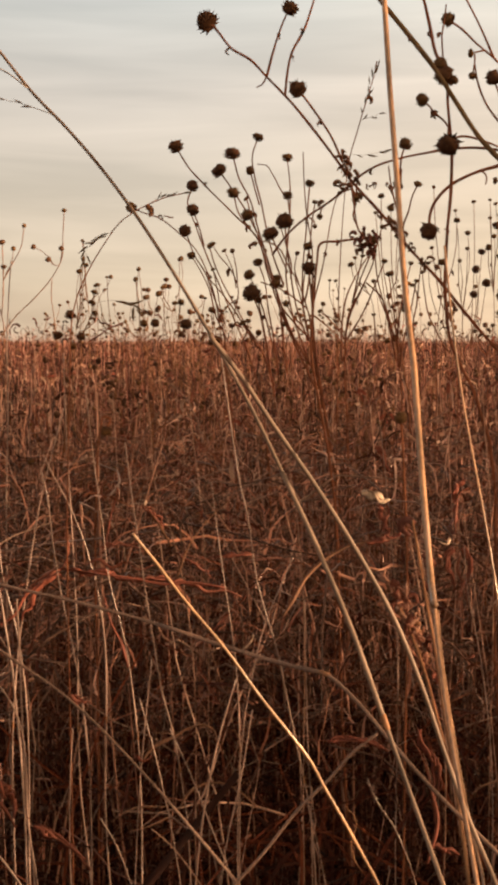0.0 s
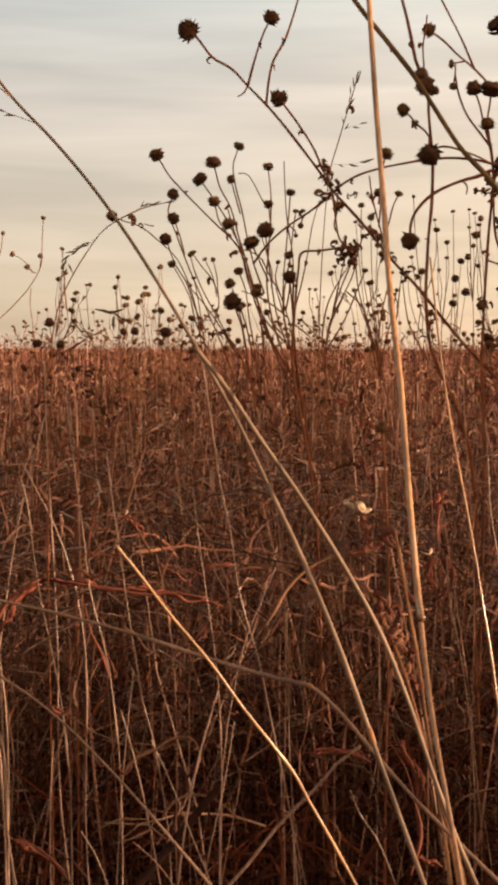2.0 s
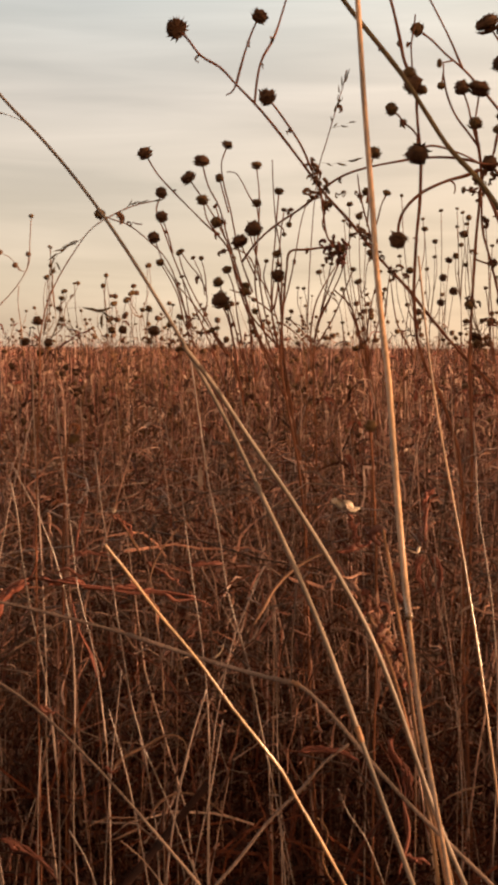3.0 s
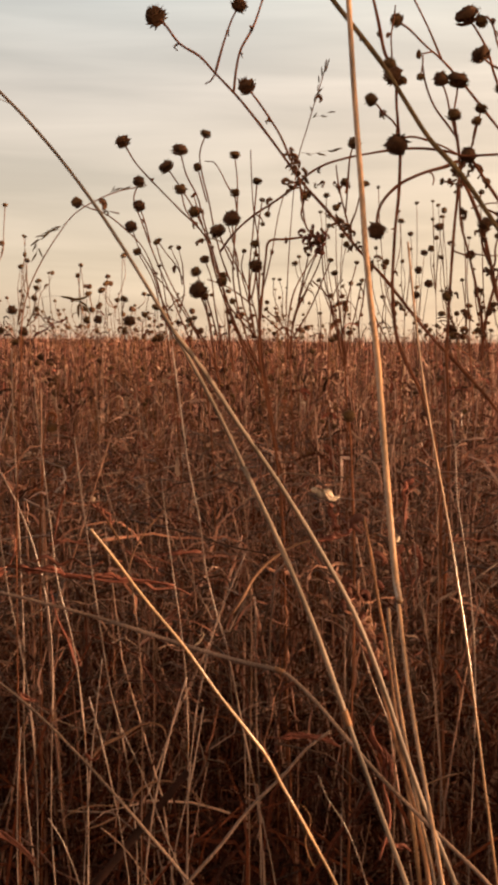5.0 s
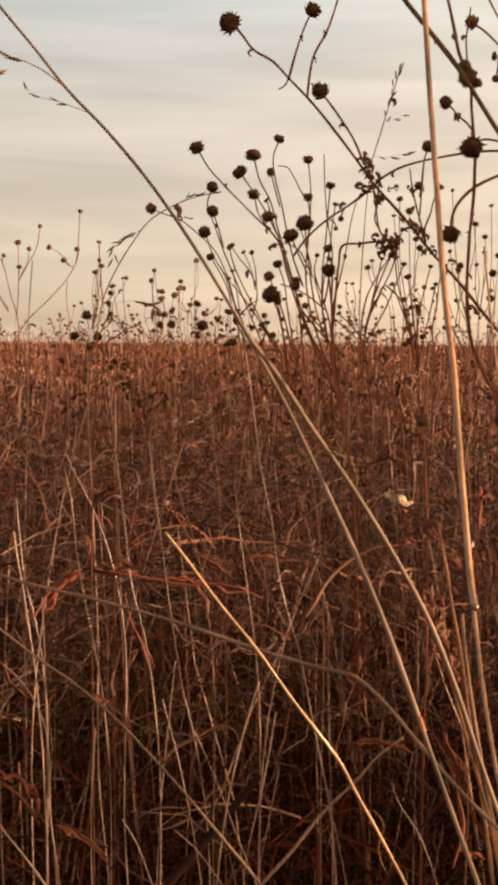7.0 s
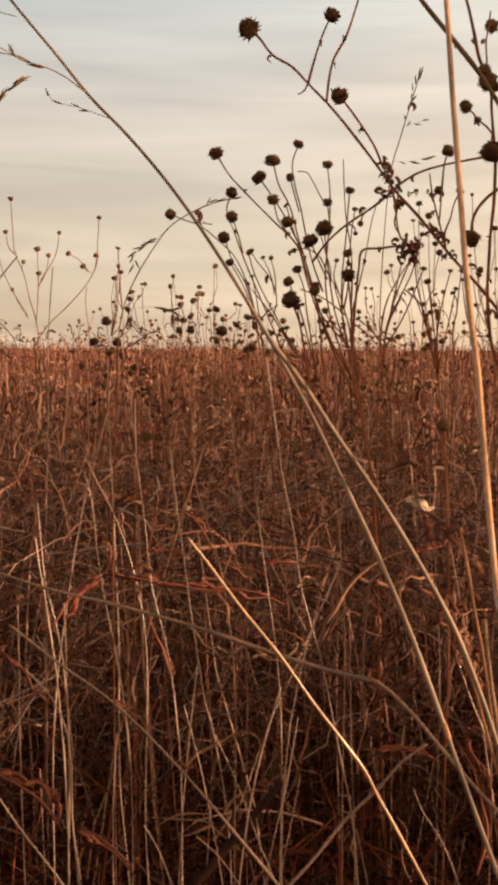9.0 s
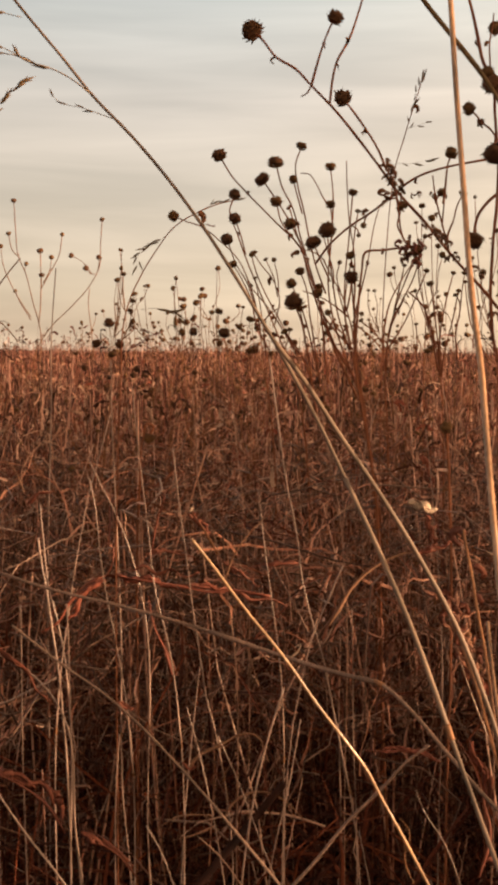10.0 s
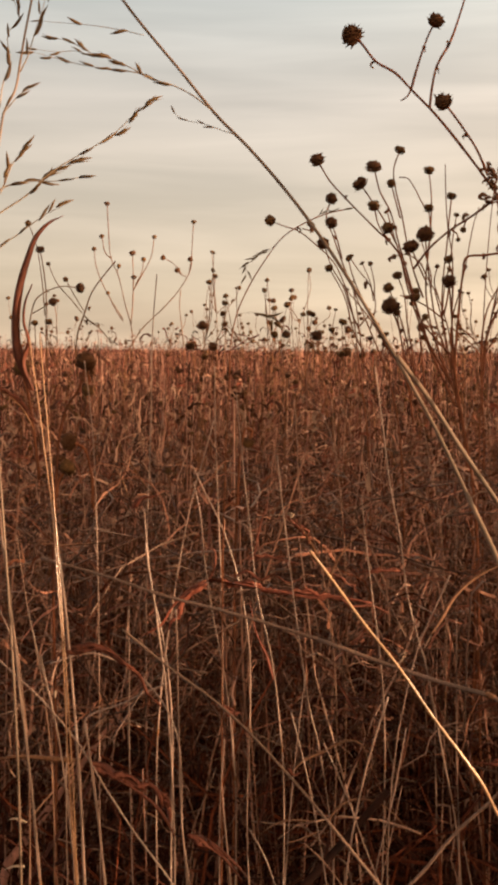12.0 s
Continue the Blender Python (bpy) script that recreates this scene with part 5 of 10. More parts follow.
forb("wild_bergamot", "slender dry plant leaning to one side with small seed heads", [
    ([(-0.5956, 2.77, 0), (-0.5917, 2.762, 0.3783), (-0.588, 2.754, 0.7377), (-0.5859, 2.75, 0.9457), (-0.5752, 2.75, 1.049), (-0.5458, 2.75, 1.098), (-0.4924, 2.75, 1.151), (-0.4526, 2.75, 1.197), (-0.429, 2.75, 1.243), (-0.4266, 2.75, 1.289), (-0.423, 2.75, 1.346)], 0.002, 0.001, 0.0108, False),
    ([(-0.4329, 2.75, 1.23), (-0.4303, 2.75, 1.25), (-0.4304, 2.75, 1.259)], 0.001, 0.0009, 0.012, False),
    ([(-0.4395, 2.75, 1.224), (-0.4501, 2.75, 1.226), (-0.4581, 2.75, 1.235)], 0.001, 0.0009, 0.0133, False),
    ([(-0.4461, 2.75, 1.224), (-0.4728, 2.75, 1.255), (-0.4915, 2.75, 1.265)], 0.001, 0.0009, 0.012, False),
    ([(-0.4411, 2.75, 1.027), (-0.4495, 2.75, 1.106), (-0.4551, 2.75, 1.158), (-0.4526, 2.75, 1.191)], 0.0011, 0.0009, 0, False),
], material=grey_stem_mat)
forb("coneflower_plant", "small dry coneflower plant with round heads on bowed stalks", [
    ([(-0.5739, 1.92, 0), (-0.5721, 1.912, 0.4129), (-0.5704, 1.904, 0.8052), (-0.5694, 1.9, 1.032), (-0.5662, 1.9, 1.106), (-0.5566, 1.9, 1.134), (-0.5377, 1.9, 1.147), (-0.5143, 1.9, 1.154), (-0.4881, 1.9, 1.152)], 0.0015, 0.001, 0.0158, False),
    ([(-0.5633, 1.9, 1.11), (-0.5473, 1.9, 1.119), (-0.5331, 1.9, 1.127)], 0.001, 0.0008, 0.0133, False),
    ([(-0.5241, 1.9, 1.024), (-0.5334, 1.9, 1.051), (-0.5389, 1.9, 1.079), (-0.537, 1.9, 1.094)], 0.001, 0.0008, 0.0117, False),
    ([(-0.558, 1.9, 1.032), (-0.5588, 1.9, 1.069), (-0.5596, 1.9, 1.092)], 0.001, 0.0008, 0.0108, False),
    ([(-0.5392, 1.9, 1.014), (-0.5409, 1.9, 1.069), (-0.5406, 1.9, 1.143), (-0.5442, 1.9, 1.179), (-0.5497, 1.9, 1.21)], 0.0011, 0.0009, 0.0133, True),
    ([(-0.492, 1.9, 1.024), (-0.4882, 1.9, 1.079), (-0.4769, 1.9, 1.111), (-0.4657, 1.9, 1.143), (-0.4442, 1.9, 1.173), (-0.4257, 1.9, 1.195)], 0.0015, 0.001, 0, False),
    ([(-0.4769, 1.9, 1.107), (-0.4722, 1.9, 1.102), (-0.4536, 1.9, 1.088), (-0.4302, 1.9, 1.061)], 0.0012, 0.0008, 0, False),
    ([(-0.4788, 1.9, 1.116), (-0.4956, 1.9, 1.143), (-0.5067, 1.9, 1.163)], 0.0009, 0.0007, 0.0083, False),
    ([(-0.4806, 1.9, 1.111), (-0.5003, 1.9, 1.134), (-0.5236, 1.9, 1.161), (-0.5357, 1.9, 1.188)], 0.0009, 0.0007, 0.0067, False),
    ([(-0.5426, 1.9, 1.106), (-0.5471, 1.9, 1.161), (-0.5608, 1.9, 1.234), (-0.5683, 1.9, 1.252)], 0.0009, 0.0007, 0.01, False),
], [((-0.475, 1.9, 1.097), 0.02), ((-0.4694, 1.9, 1.12), 0.016), ((-0.4676, 1.9, 1.079), 0.016)], material=grey_stem_mat)
forb("arching_grass", "dry grass arching over with spikelets hanging along one side", [
    ([(-0.0959, 0.62, 0), (-0.0942, 0.612, 0.4005), (-0.0926, 0.6044, 0.781), (-0.0917, 0.6, 1.001), (-0.0902, 0.6, 1.036), (-0.0893, 0.6, 1.059), (-0.0865, 0.6, 1.072), (-0.0808, 0.6, 1.085), (-0.0723, 0.6, 1.099), (-0.0639, 0.6, 1.11), (-0.0512, 0.6, 1.118), (-0.0413, 0.6, 1.122), (-0.0323, 0.6, 1.124)], 0.0007, 0.0003, 0, False),
], group='arching grasses', category='grass')
arch = scene.objects['arching_grass']
spray(arch, [(-0.0625, 0.6, 1.111), (-0.069, 0.6, 1.105), (-0.0738, 0.6, 1.102), (-0.0781, 0.6, 1.1), (-0.0815, 0.6, 1.096), (-0.0823, 0.6, 1.091)], 0.0002, 9, 0.0045)
spray(arch, [(-0.0503, 0.6, 1.118), (-0.0441, 0.6, 1.122), (-0.0385, 0.6, 1.123), (-0.0306, 0.6, 1.124)], 0.0002, 6, 0.0035)
forb("coneflower_plant", "single dry coneflower stalk with one round dark head", [
    ([(0.0092, 1.32, 0), (-0.0018, 1.312, 0.3875), (-0.0122, 1.304, 0.7555), (-0.0182, 1.3, 0.9686), (-0.0287, 1.3, 1.043), (-0.0356, 1.3, 1.092), (-0.0441, 1.3, 1.122), (-0.058, 1.3, 1.15), (-0.0766, 1.3, 1.168), (-0.0983, 1.3, 1.184), (-0.1138, 1.3, 1.189), (-0.1237, 1.3, 1.193)], 0.0013, 0.0007, 0.0114, False),
    ([(-0.0817, 1.3, 1.184), (-0.0842, 1.3, 1.184), (-0.0922, 1.3, 1.186)], 0.0008, 0.0006, 0, False),
])
forb("coneflower_plant", "slender dry coneflower plant with small round dark heads", [
    ([(-0.2746, 1.82, 0), (-0.2746, 1.812, 0.3464), (-0.2747, 1.804, 0.6754), (-0.2747, 1.8, 0.8659), (-0.2748, 1.8, 0.9617), (-0.2733, 1.8, 1.014), (-0.2711, 1.8, 1.035), (-0.2664, 1.8, 1.061), (-0.2694, 1.8, 1.086)], 0.0012, 0.0006, 0.0142, True),
    ([(-0.2733, 1.8, 1.014), (-0.2811, 1.8, 1.026), (-0.2824, 1.8, 1.041), (-0.2875, 1.8, 1.056)], 0.0009, 0.0005, 0.0142, True),
    ([(-0.2718, 1.789, 1.014), (-0.2676, 1.789, 1.022), (-0.2639, 1.789, 1.031), (-0.2642, 1.789, 1.04)], 0.0009, 0.0005, 0.011, False),
    ([(-0.2718, 1.789, 1.014), (-0.2609, 1.789, 1.026), (-0.2533, 1.789, 1.04), (-0.2522, 1.789, 1.054)], 0.0009, 0.0005, 0.0134, False),
], material=grey_stem_mat)
forb("coneflower_plant", "slender dry coneflower plant with small round dark heads", [
    ([(-0.2562, 1.82, 0), (-0.2559, 1.812, 0.3674), (-0.2556, 1.804, 0.7165), (-0.2554, 1.8, 0.9186), (-0.2546, 1.8, 1.014), (-0.2491, 1.8, 1.066), (-0.2407, 1.8, 1.083), (-0.2358, 1.8, 1.103), (-0.2341, 1.8, 1.122)], 0.0012, 0.0006, 0.0079, False),
    ([(-0.2532, 1.832, 1.066), (-0.2466, 1.832, 1.079), (-0.2404, 1.832, 1.093), (-0.2413, 1.832, 1.108)], 0.0009, 0.0005, 0.0087, False),
    ([(-0.2491, 1.8, 1.066), (-0.2402, 1.8, 1.073), (-0.2315, 1.8, 1.083), (-0.233, 1.8, 1.092)], 0.0009, 0.0005, 0.0071, True),
], material=grey_stem_mat)
forb("coneflower_plant", "slender dry coneflower plant with small round dark heads", [
    ([(-0.177, 1.82, 0), (-0.1767, 1.812, 0.3603), (-0.1764, 1.804, 0.7026), (-0.1762, 1.8, 0.9008), (-0.1754, 1.8, 0.9959), (-0.1687, 1.8, 1.048), (-0.1545, 1.8, 1.056), (-0.1461, 1.8, 1.065), (-0.1431, 1.8, 1.074)], 0.0012, 0.0006, 0.0126, False),
    ([(-0.1713, 1.832, 1.047), (-0.1656, 1.832, 1.055), (-0.16, 1.832, 1.064), (-0.1611, 1.832, 1.074)], 0.0009, 0.0005, 0.011, False),
], material=grey_stem_mat)
forb("coneflower_plant", "slender dry coneflower plant with small round dark heads", [
    ([(-0.1108, 1.82, 0), (-0.1109, 1.812, 0.3601), (-0.111, 1.804, 0.7022), (-0.1111, 1.8, 0.9002), (-0.1114, 1.8, 0.995), (-0.1085, 1.8, 1.046), (-0.105, 1.8, 1.064), (-0.1063, 1.8, 1.085), (-0.1025, 1.8, 1.106)], 0.0012, 0.0006, 0.0095, True),
    ([(-0.109, 1.811, 1.046), (-0.103, 1.811, 1.054), (-0.1016, 1.811, 1.063), (-0.0982, 1.811, 1.072)], 0.0009, 0.0005, 0.0158, False),
], material=grey_stem_mat)
forb("coneflower_plant", "slender dry coneflower plant with small round dark heads", [
    ([(-0.022, 1.82, 0), (-0.0232, 1.812, 0.3504), (-0.0244, 1.804, 0.6832), (-0.0251, 1.8, 0.8759), (-0.0285, 1.8, 0.9704), (-0.0364, 1.8, 1.022), (-0.0457, 1.8, 1.043), (-0.0514, 1.8, 1.068), (-0.0537, 1.8, 1.094)], 0.0012, 0.0006, 0.0087, False),
    ([(-0.0367, 1.832, 1.021), (-0.0478, 1.832, 1.029), (-0.0523, 1.832, 1.038), (-0.0571, 1.832, 1.047)], 0.0009, 0.0005, 0.011, False),
], material=grey_stem_mat)
forb("coneflower_plant", "slender dry coneflower plant with small round dark heads", [
    ([(-0.3328, 2.52, 0), (-0.3332, 2.512, 0.3707), (-0.3335, 2.504, 0.7229), (-0.3337, 2.5, 0.9268), (-0.335, 2.5, 1.059), (-0.3367, 2.5, 1.13), (-0.3425, 2.5, 1.168), (-0.343, 2.5, 1.212), (-0.3476, 2.5, 1.257)], 0.0012, 0.0006, 0.0066, True),
    ([(-0.3349, 2.485, 1.13), (-0.3438, 2.485, 1.149), (-0.3476, 2.485, 1.171), (-0.3512, 2.485, 1.193)], 0.0009, 0.0005, 0.011, False),
    ([(-0.3349, 2.485, 1.13), (-0.3392, 2.485, 1.156), (-0.3404, 2.485, 1.188), (-0.343, 2.485, 1.219)], 0.0009, 0.0005, 0.0077, False),
    ([(-0.333, 2.47, 1.129), (-0.3346, 2.47, 1.152), (-0.3373, 2.47, 1.179), (-0.3363, 2.47, 1.205)], 0.0009, 0.0005, 0.0099, True),
    ([(-0.3367, 2.5, 1.13), (-0.3251, 2.5, 1.141), (-0.3135, 2.5, 1.153), (-0.3158, 2.5, 1.166)], 0.0009, 0.0005, 0.0099, True),
], material=grey_stem_mat)
forb("coneflower_plant", "thin dry coneflower stalk with a single dark head", [
    ([(-0.3186, 2.52, 0), (-0.3183, 2.512, 0.3776), (-0.318, 2.504, 0.7362), (-0.3179, 2.5, 0.9439), (-0.3169, 2.5, 1.075), (-0.3094, 2.5, 1.147), (-0.2984, 2.5, 1.158), (-0.2934, 2.5, 1.17), (-0.2895, 2.5, 1.182)], 0.0012, 0.0006, 0.0088, False),
], material=grey_stem_mat)
forb("coneflower_plant", "slender dry coneflower plant with small round dark heads", [
    ([(-0.2058, 2.52, 0), (-0.2064, 2.512, 0.347), (-0.207, 2.504, 0.6766), (-0.2073, 2.5, 0.8675), (-0.2095, 2.5, 0.9991), (-0.2133, 2.5, 1.07), (-0.2222, 2.5, 1.109), (-0.2246, 2.5, 1.153), (-0.23, 2.5, 1.198)], 0.0012, 0.0006, 0.0088, False),
    ([(-0.2122, 2.485, 1.07), (-0.2241, 2.485, 1.102), (-0.23, 2.485, 1.14), (-0.2344, 2.485, 1.177)], 0.0009, 0.0005, 0.0088, False),
    ([(-0.2168, 2.545, 1.071), (-0.2162, 2.545, 1.092), (-0.2129, 2.545, 1.117), (-0.2161, 2.545, 1.142)], 0.0009, 0.0005, 0.011, False),
    ([(-0.2099, 2.455, 1.07), (-0.2073, 2.455, 1.081), (-0.2104, 2.455, 1.093), (-0.2053, 2.455, 1.105)], 0.0009, 0.0005, 0.0131, True),
], material=grey_stem_mat)
forb("coneflower_plant", "slender dry coneflower plant with small round dark heads", [
    ([(-0.1525, 2.52, 0), (-0.1532, 2.512, 0.3641), (-0.1538, 2.504, 0.71), (-0.1542, 2.5, 0.9103), (-0.1565, 2.5, 1.041), (-0.1601, 2.5, 1.112), (-0.1493, 2.5, 1.145), (-0.1385, 2.5, 1.182), (-0.1412, 2.5, 1.219)], 0.0012, 0.0006, 0.0099, True),
    ([(-0.1592, 2.485, 1.112), (-0.173, 2.485, 1.122), (-0.1797, 2.485, 1.135), (-0.1844, 2.485, 1.147)], 0.0009, 0.0005, 0.0131, True),
    ([(-0.1576, 2.455, 1.111), (-0.1661, 2.455, 1.126), (-0.1758, 2.455, 1.143), (-0.1733, 2.455, 1.16)], 0.0009, 0.0005, 0.0099, True),
], material=grey_stem_mat)
forb("coneflower_plant", "thin dry coneflower stalk with a single dark head", [
    ([(-0.1334, 2.52, 0), (-0.1332, 2.512, 0.3614), (-0.133, 2.504, 0.7047), (-0.1329, 2.5, 0.9034), (-0.1321, 2.5, 1.034), (-0.1231, 2.5, 1.105), (-0.1096, 2.5, 1.116), (-0.097, 2.5, 1.129), (-0.0988, 2.5, 1.141)], 0.0012, 0.0006, 0.0099, True),
], material=grey_stem_mat)
forb("coneflower_plant", "slender dry coneflower plant with small round dark heads", [
    ([(-0.0701, 1.92, 0), (-0.0707, 1.912, 0.3518), (-0.0711, 1.904, 0.6859), (-0.0714, 1.9, 0.8794), (-0.0729, 1.9, 0.9788), (-0.0772, 1.9, 1.033), (-0.0733, 1.9, 1.058), (-0.0744, 1.9, 1.088), (-0.0702, 1.9, 1.117)], 0.0012, 0.0006, 0.0067, False),
    ([(-0.0772, 1.9, 1.033), (-0.0928, 1.9, 1.04), (-0.0988, 1.9, 1.05), (-0.1057, 1.9, 1.059)], 0.0009, 0.0005, 0.01, True),
    ([(-0.0763, 1.877, 1.033), (-0.0879, 1.877, 1.045), (-0.0961, 1.877, 1.058), (-0.0975, 1.877, 1.072)], 0.0009, 0.0005, 0.015, True),
    ([(-0.0759, 1.866, 1.033), (-0.0754, 1.866, 1.048), (-0.0785, 1.866, 1.066), (-0.0751, 1.866, 1.084)], 0.0009, 0.0005, 0.0092, False),
], material=grey_stem_mat)
forb("coneflower_plant", "slender dry coneflower plant with small round dark heads", [
    ([(-0.0613, 1.92, 0), (-0.0613, 1.912, 0.3471), (-0.0613, 1.904, 0.6768), (-0.0613, 1.9, 0.8676), (-0.0614, 1.9, 0.9672), (-0.0601, 1.9, 1.021), (-0.0602, 1.9, 1.044), (-0.0579, 1.9, 1.071), (-0.0603, 1.9, 1.098)], 0.0012, 0.0006, 0.0083, False),
    ([(-0.0605, 1.911, 1.021), (-0.0564, 1.911, 1.029), (-0.0564, 1.911, 1.039), (-0.0532, 1.911, 1.048)], 0.0009, 0.0005, 0.0133, False),
], material=grey_stem_mat)
forb("coneflower_plant", "slender dry coneflower plant with small round dark heads", [
    ([(0.1608, 1.92, 0), (0.1596, 1.912, 0.3706), (0.1585, 1.904, 0.7227), (0.1578, 1.9, 0.9266), (0.1546, 1.9, 1.026), (0.1468, 1.9, 1.08), (0.1369, 1.9, 1.1), (0.1285, 1.9, 1.122), (0.1285, 1.9, 1.145)], 0.0012, 0.0006, 0.0058, False),
    ([(0.144, 1.866, 1.08), (0.1286, 1.866, 1.087), (0.1159, 1.866, 1.096), (0.1159, 1.866, 1.106)], 0.0009, 0.0005, 0.0075, True),
    ([(0.1468, 1.9, 1.08), (0.1424, 1.9, 1.099), (0.1431, 1.9, 1.122), (0.1384, 1.9, 1.144)], 0.0009, 0.0005, 0.0067, False),
], material=grey_stem_mat)
forb("coneflower_plant", "slender dry coneflower plant with small round dark heads", [
    ([(0.2099, 1.92, 0), (0.2083, 1.912, 0.389), (0.2067, 1.904, 0.7585), (0.2058, 1.9, 0.9724), (0.2017, 1.9, 1.072), (0.1909, 1.9, 1.126), (0.1788, 1.9, 1.142), (0.1714, 1.9, 1.161), (0.1686, 1.9, 1.18)], 0.0012, 0.0006, 0.0075, True),
    ([(0.1933, 1.923, 1.126), (0.1776, 1.923, 1.14), (0.168, 1.923, 1.155), (0.1644, 1.923, 1.171)], 0.0009, 0.0005, 0.01, True),
], material=grey_stem_mat)
forb("coneflower_plant", "slender dry coneflower plant with small round dark heads", [
    ([(0.272, 1.92, 0), (0.2704, 1.912, 0.3819), (0.2689, 1.904, 0.7448), (0.2681, 1.9, 0.9548), (0.264, 1.9, 1.055), (0.2546, 1.9, 1.109), (0.239, 1.9, 1.122), (0.2296, 1.9, 1.138), (0.226, 1.9, 1.155)], 0.0012, 0.0006, 0.0108, False),
    ([(0.2546, 1.9, 1.109), (0.2466, 1.9, 1.116), (0.2453, 1.9, 1.126), (0.2399, 1.9, 1.135)], 0.0009, 0.0005, 0.0075, True),
], material=grey_stem_mat)
forb("coneflower_plant", "slender dry coneflower plant with small round dark heads", [
    ([(0.3423, 2.02, 0), (0.3412, 2.012, 0.3609), (0.3401, 2.004, 0.7038), (0.3395, 2, 0.9023), (0.3363, 2, 1.008), (0.3313, 2, 1.065), (0.3146, 2, 1.099), (0.303, 2, 1.139), (0.3, 2, 1.178)], 0.0012, 0.0006, 0.0079, True),
    ([(0.3313, 2, 1.065), (0.3255, 2, 1.082), (0.3257, 2, 1.102), (0.3203, 2, 1.122)], 0.0009, 0.0005, 0.0079, True),
    ([(0.3313, 2, 1.065), (0.3368, 2, 1.074), (0.3438, 2, 1.084), (0.3411, 2, 1.094)], 0.0009, 0.0005, 0.0088, False),
], material=grey_stem_mat)
forb("coneflower_plant", "slender dry coneflower plant with small round dark heads", [
    ([(0.3607, 2.02, 0), (0.36, 2.012, 0.3733), (0.3594, 2.004, 0.728), (0.359, 2, 0.9333), (0.3571, 2, 1.039), (0.3578, 2, 1.096), (0.3512, 2, 1.147), (0.3503, 2, 1.206), (0.344, 2, 1.265)], 0.0012, 0.0006, 0.007, False),
    ([(0.3578, 2, 1.096), (0.3554, 2, 1.122), (0.3574, 2, 1.152), (0.3526, 2, 1.182)], 0.0009, 0.0005, 0.007, False),
    ([(0.3622, 2.024, 1.096), (0.3666, 2.024, 1.129), (0.3688, 2.024, 1.166), (0.3691, 2.024, 1.204)], 0.0009, 0.0005, 0.0079, True),
    ([(0.3578, 2, 1.096), (0.3625, 2, 1.136), (0.3686, 2, 1.182), (0.365, 2, 1.228)], 0.0009, 0.0005, 0.0088, False),
    ([(0.3534, 1.976, 1.095), (0.363, 1.976, 1.104), (0.3674, 1.976, 1.114), (0.3705, 1.976, 1.124)], 0.0009, 0.0005, 0.0123, False),
], material=grey_stem_mat)
forb("coneflower_plant", "slender dry coneflower plant with small round dark heads", [
    ([(0.3661, 2.02, 0), (0.3659, 2.012, 0.3506), (0.3658, 2.004, 0.6836), (0.3657, 2, 0.8764), (0.3652, 2, 0.9823), (0.3717, 2, 1.04), (0.3746, 2, 1.112), (0.3766, 2, 1.196), (0.3743, 2, 1.279)], 0.0012, 0.0006, 0.0079, True),
    ([(0.3717, 2, 1.04), (0.377, 2, 1.078), (0.3834, 2, 1.122), (0.3799, 2, 1.166)], 0.0009, 0.0005, 0.0123, False),
    ([(0.374, 2.012, 1.04), (0.3844, 2.012, 1.087), (0.3874, 2.012, 1.143), (0.3911, 2.012, 1.197)], 0.0009, 0.0005, 0.0123, False),
    ([(0.374, 2.012, 1.04), (0.3885, 2.012, 1.071), (0.3943, 2.012, 1.108), (0.3992, 2.012, 1.144)], 0.0009, 0.0005, 0.0131, True),
    ([(0.3649, 1.964, 1.04), (0.3807, 1.964, 1.049), (0.3863, 1.964, 1.059), (0.3932, 1.964, 1.068)], 0.0009, 0.0005, 0.0079, True),
], material=grey_stem_mat)
forb("coneflower_plant", "slender dry coneflower plant with small round dark heads", [
    ([(0.4179, 2.02, 0), (0.4168, 2.012, 0.3881), (0.4158, 2.004, 0.7569), (0.4152, 2, 0.9704), (0.4123, 2, 1.076), (0.4099, 2, 1.133), (0.406, 2, 1.178), (0.4042, 2, 1.231), (0.4011, 2, 1.283)], 0.0012, 0.0006, 0.0061, False),
    ([(0.4049, 1.976, 1.132), (0.4, 1.976, 1.153), (0.3956, 1.976, 1.177), (0.3953, 1.976, 1.201)], 0.0009, 0.0005, 0.0105, True),
    ([(0.4074, 1.988, 1.132), (0.4037, 1.988, 1.168), (0.4022, 1.988, 1.21), (0.3993, 1.988, 1.252)], 0.0009, 0.0005, 0.0061, False),
    ([(0.4074, 1.988, 1.132), (0.4076, 1.988, 1.159), (0.4086, 1.988, 1.19), (0.4068, 1.988, 1.221)], 0.0009, 0.0005, 0.0079, True),
    ([(0.4099, 2, 1.133), (0.4113, 2, 1.176), (0.4153, 2, 1.226), (0.4108, 2, 1.276)], 0.0009, 0.0005, 0.0079, True),
], material=grey_stem_mat)
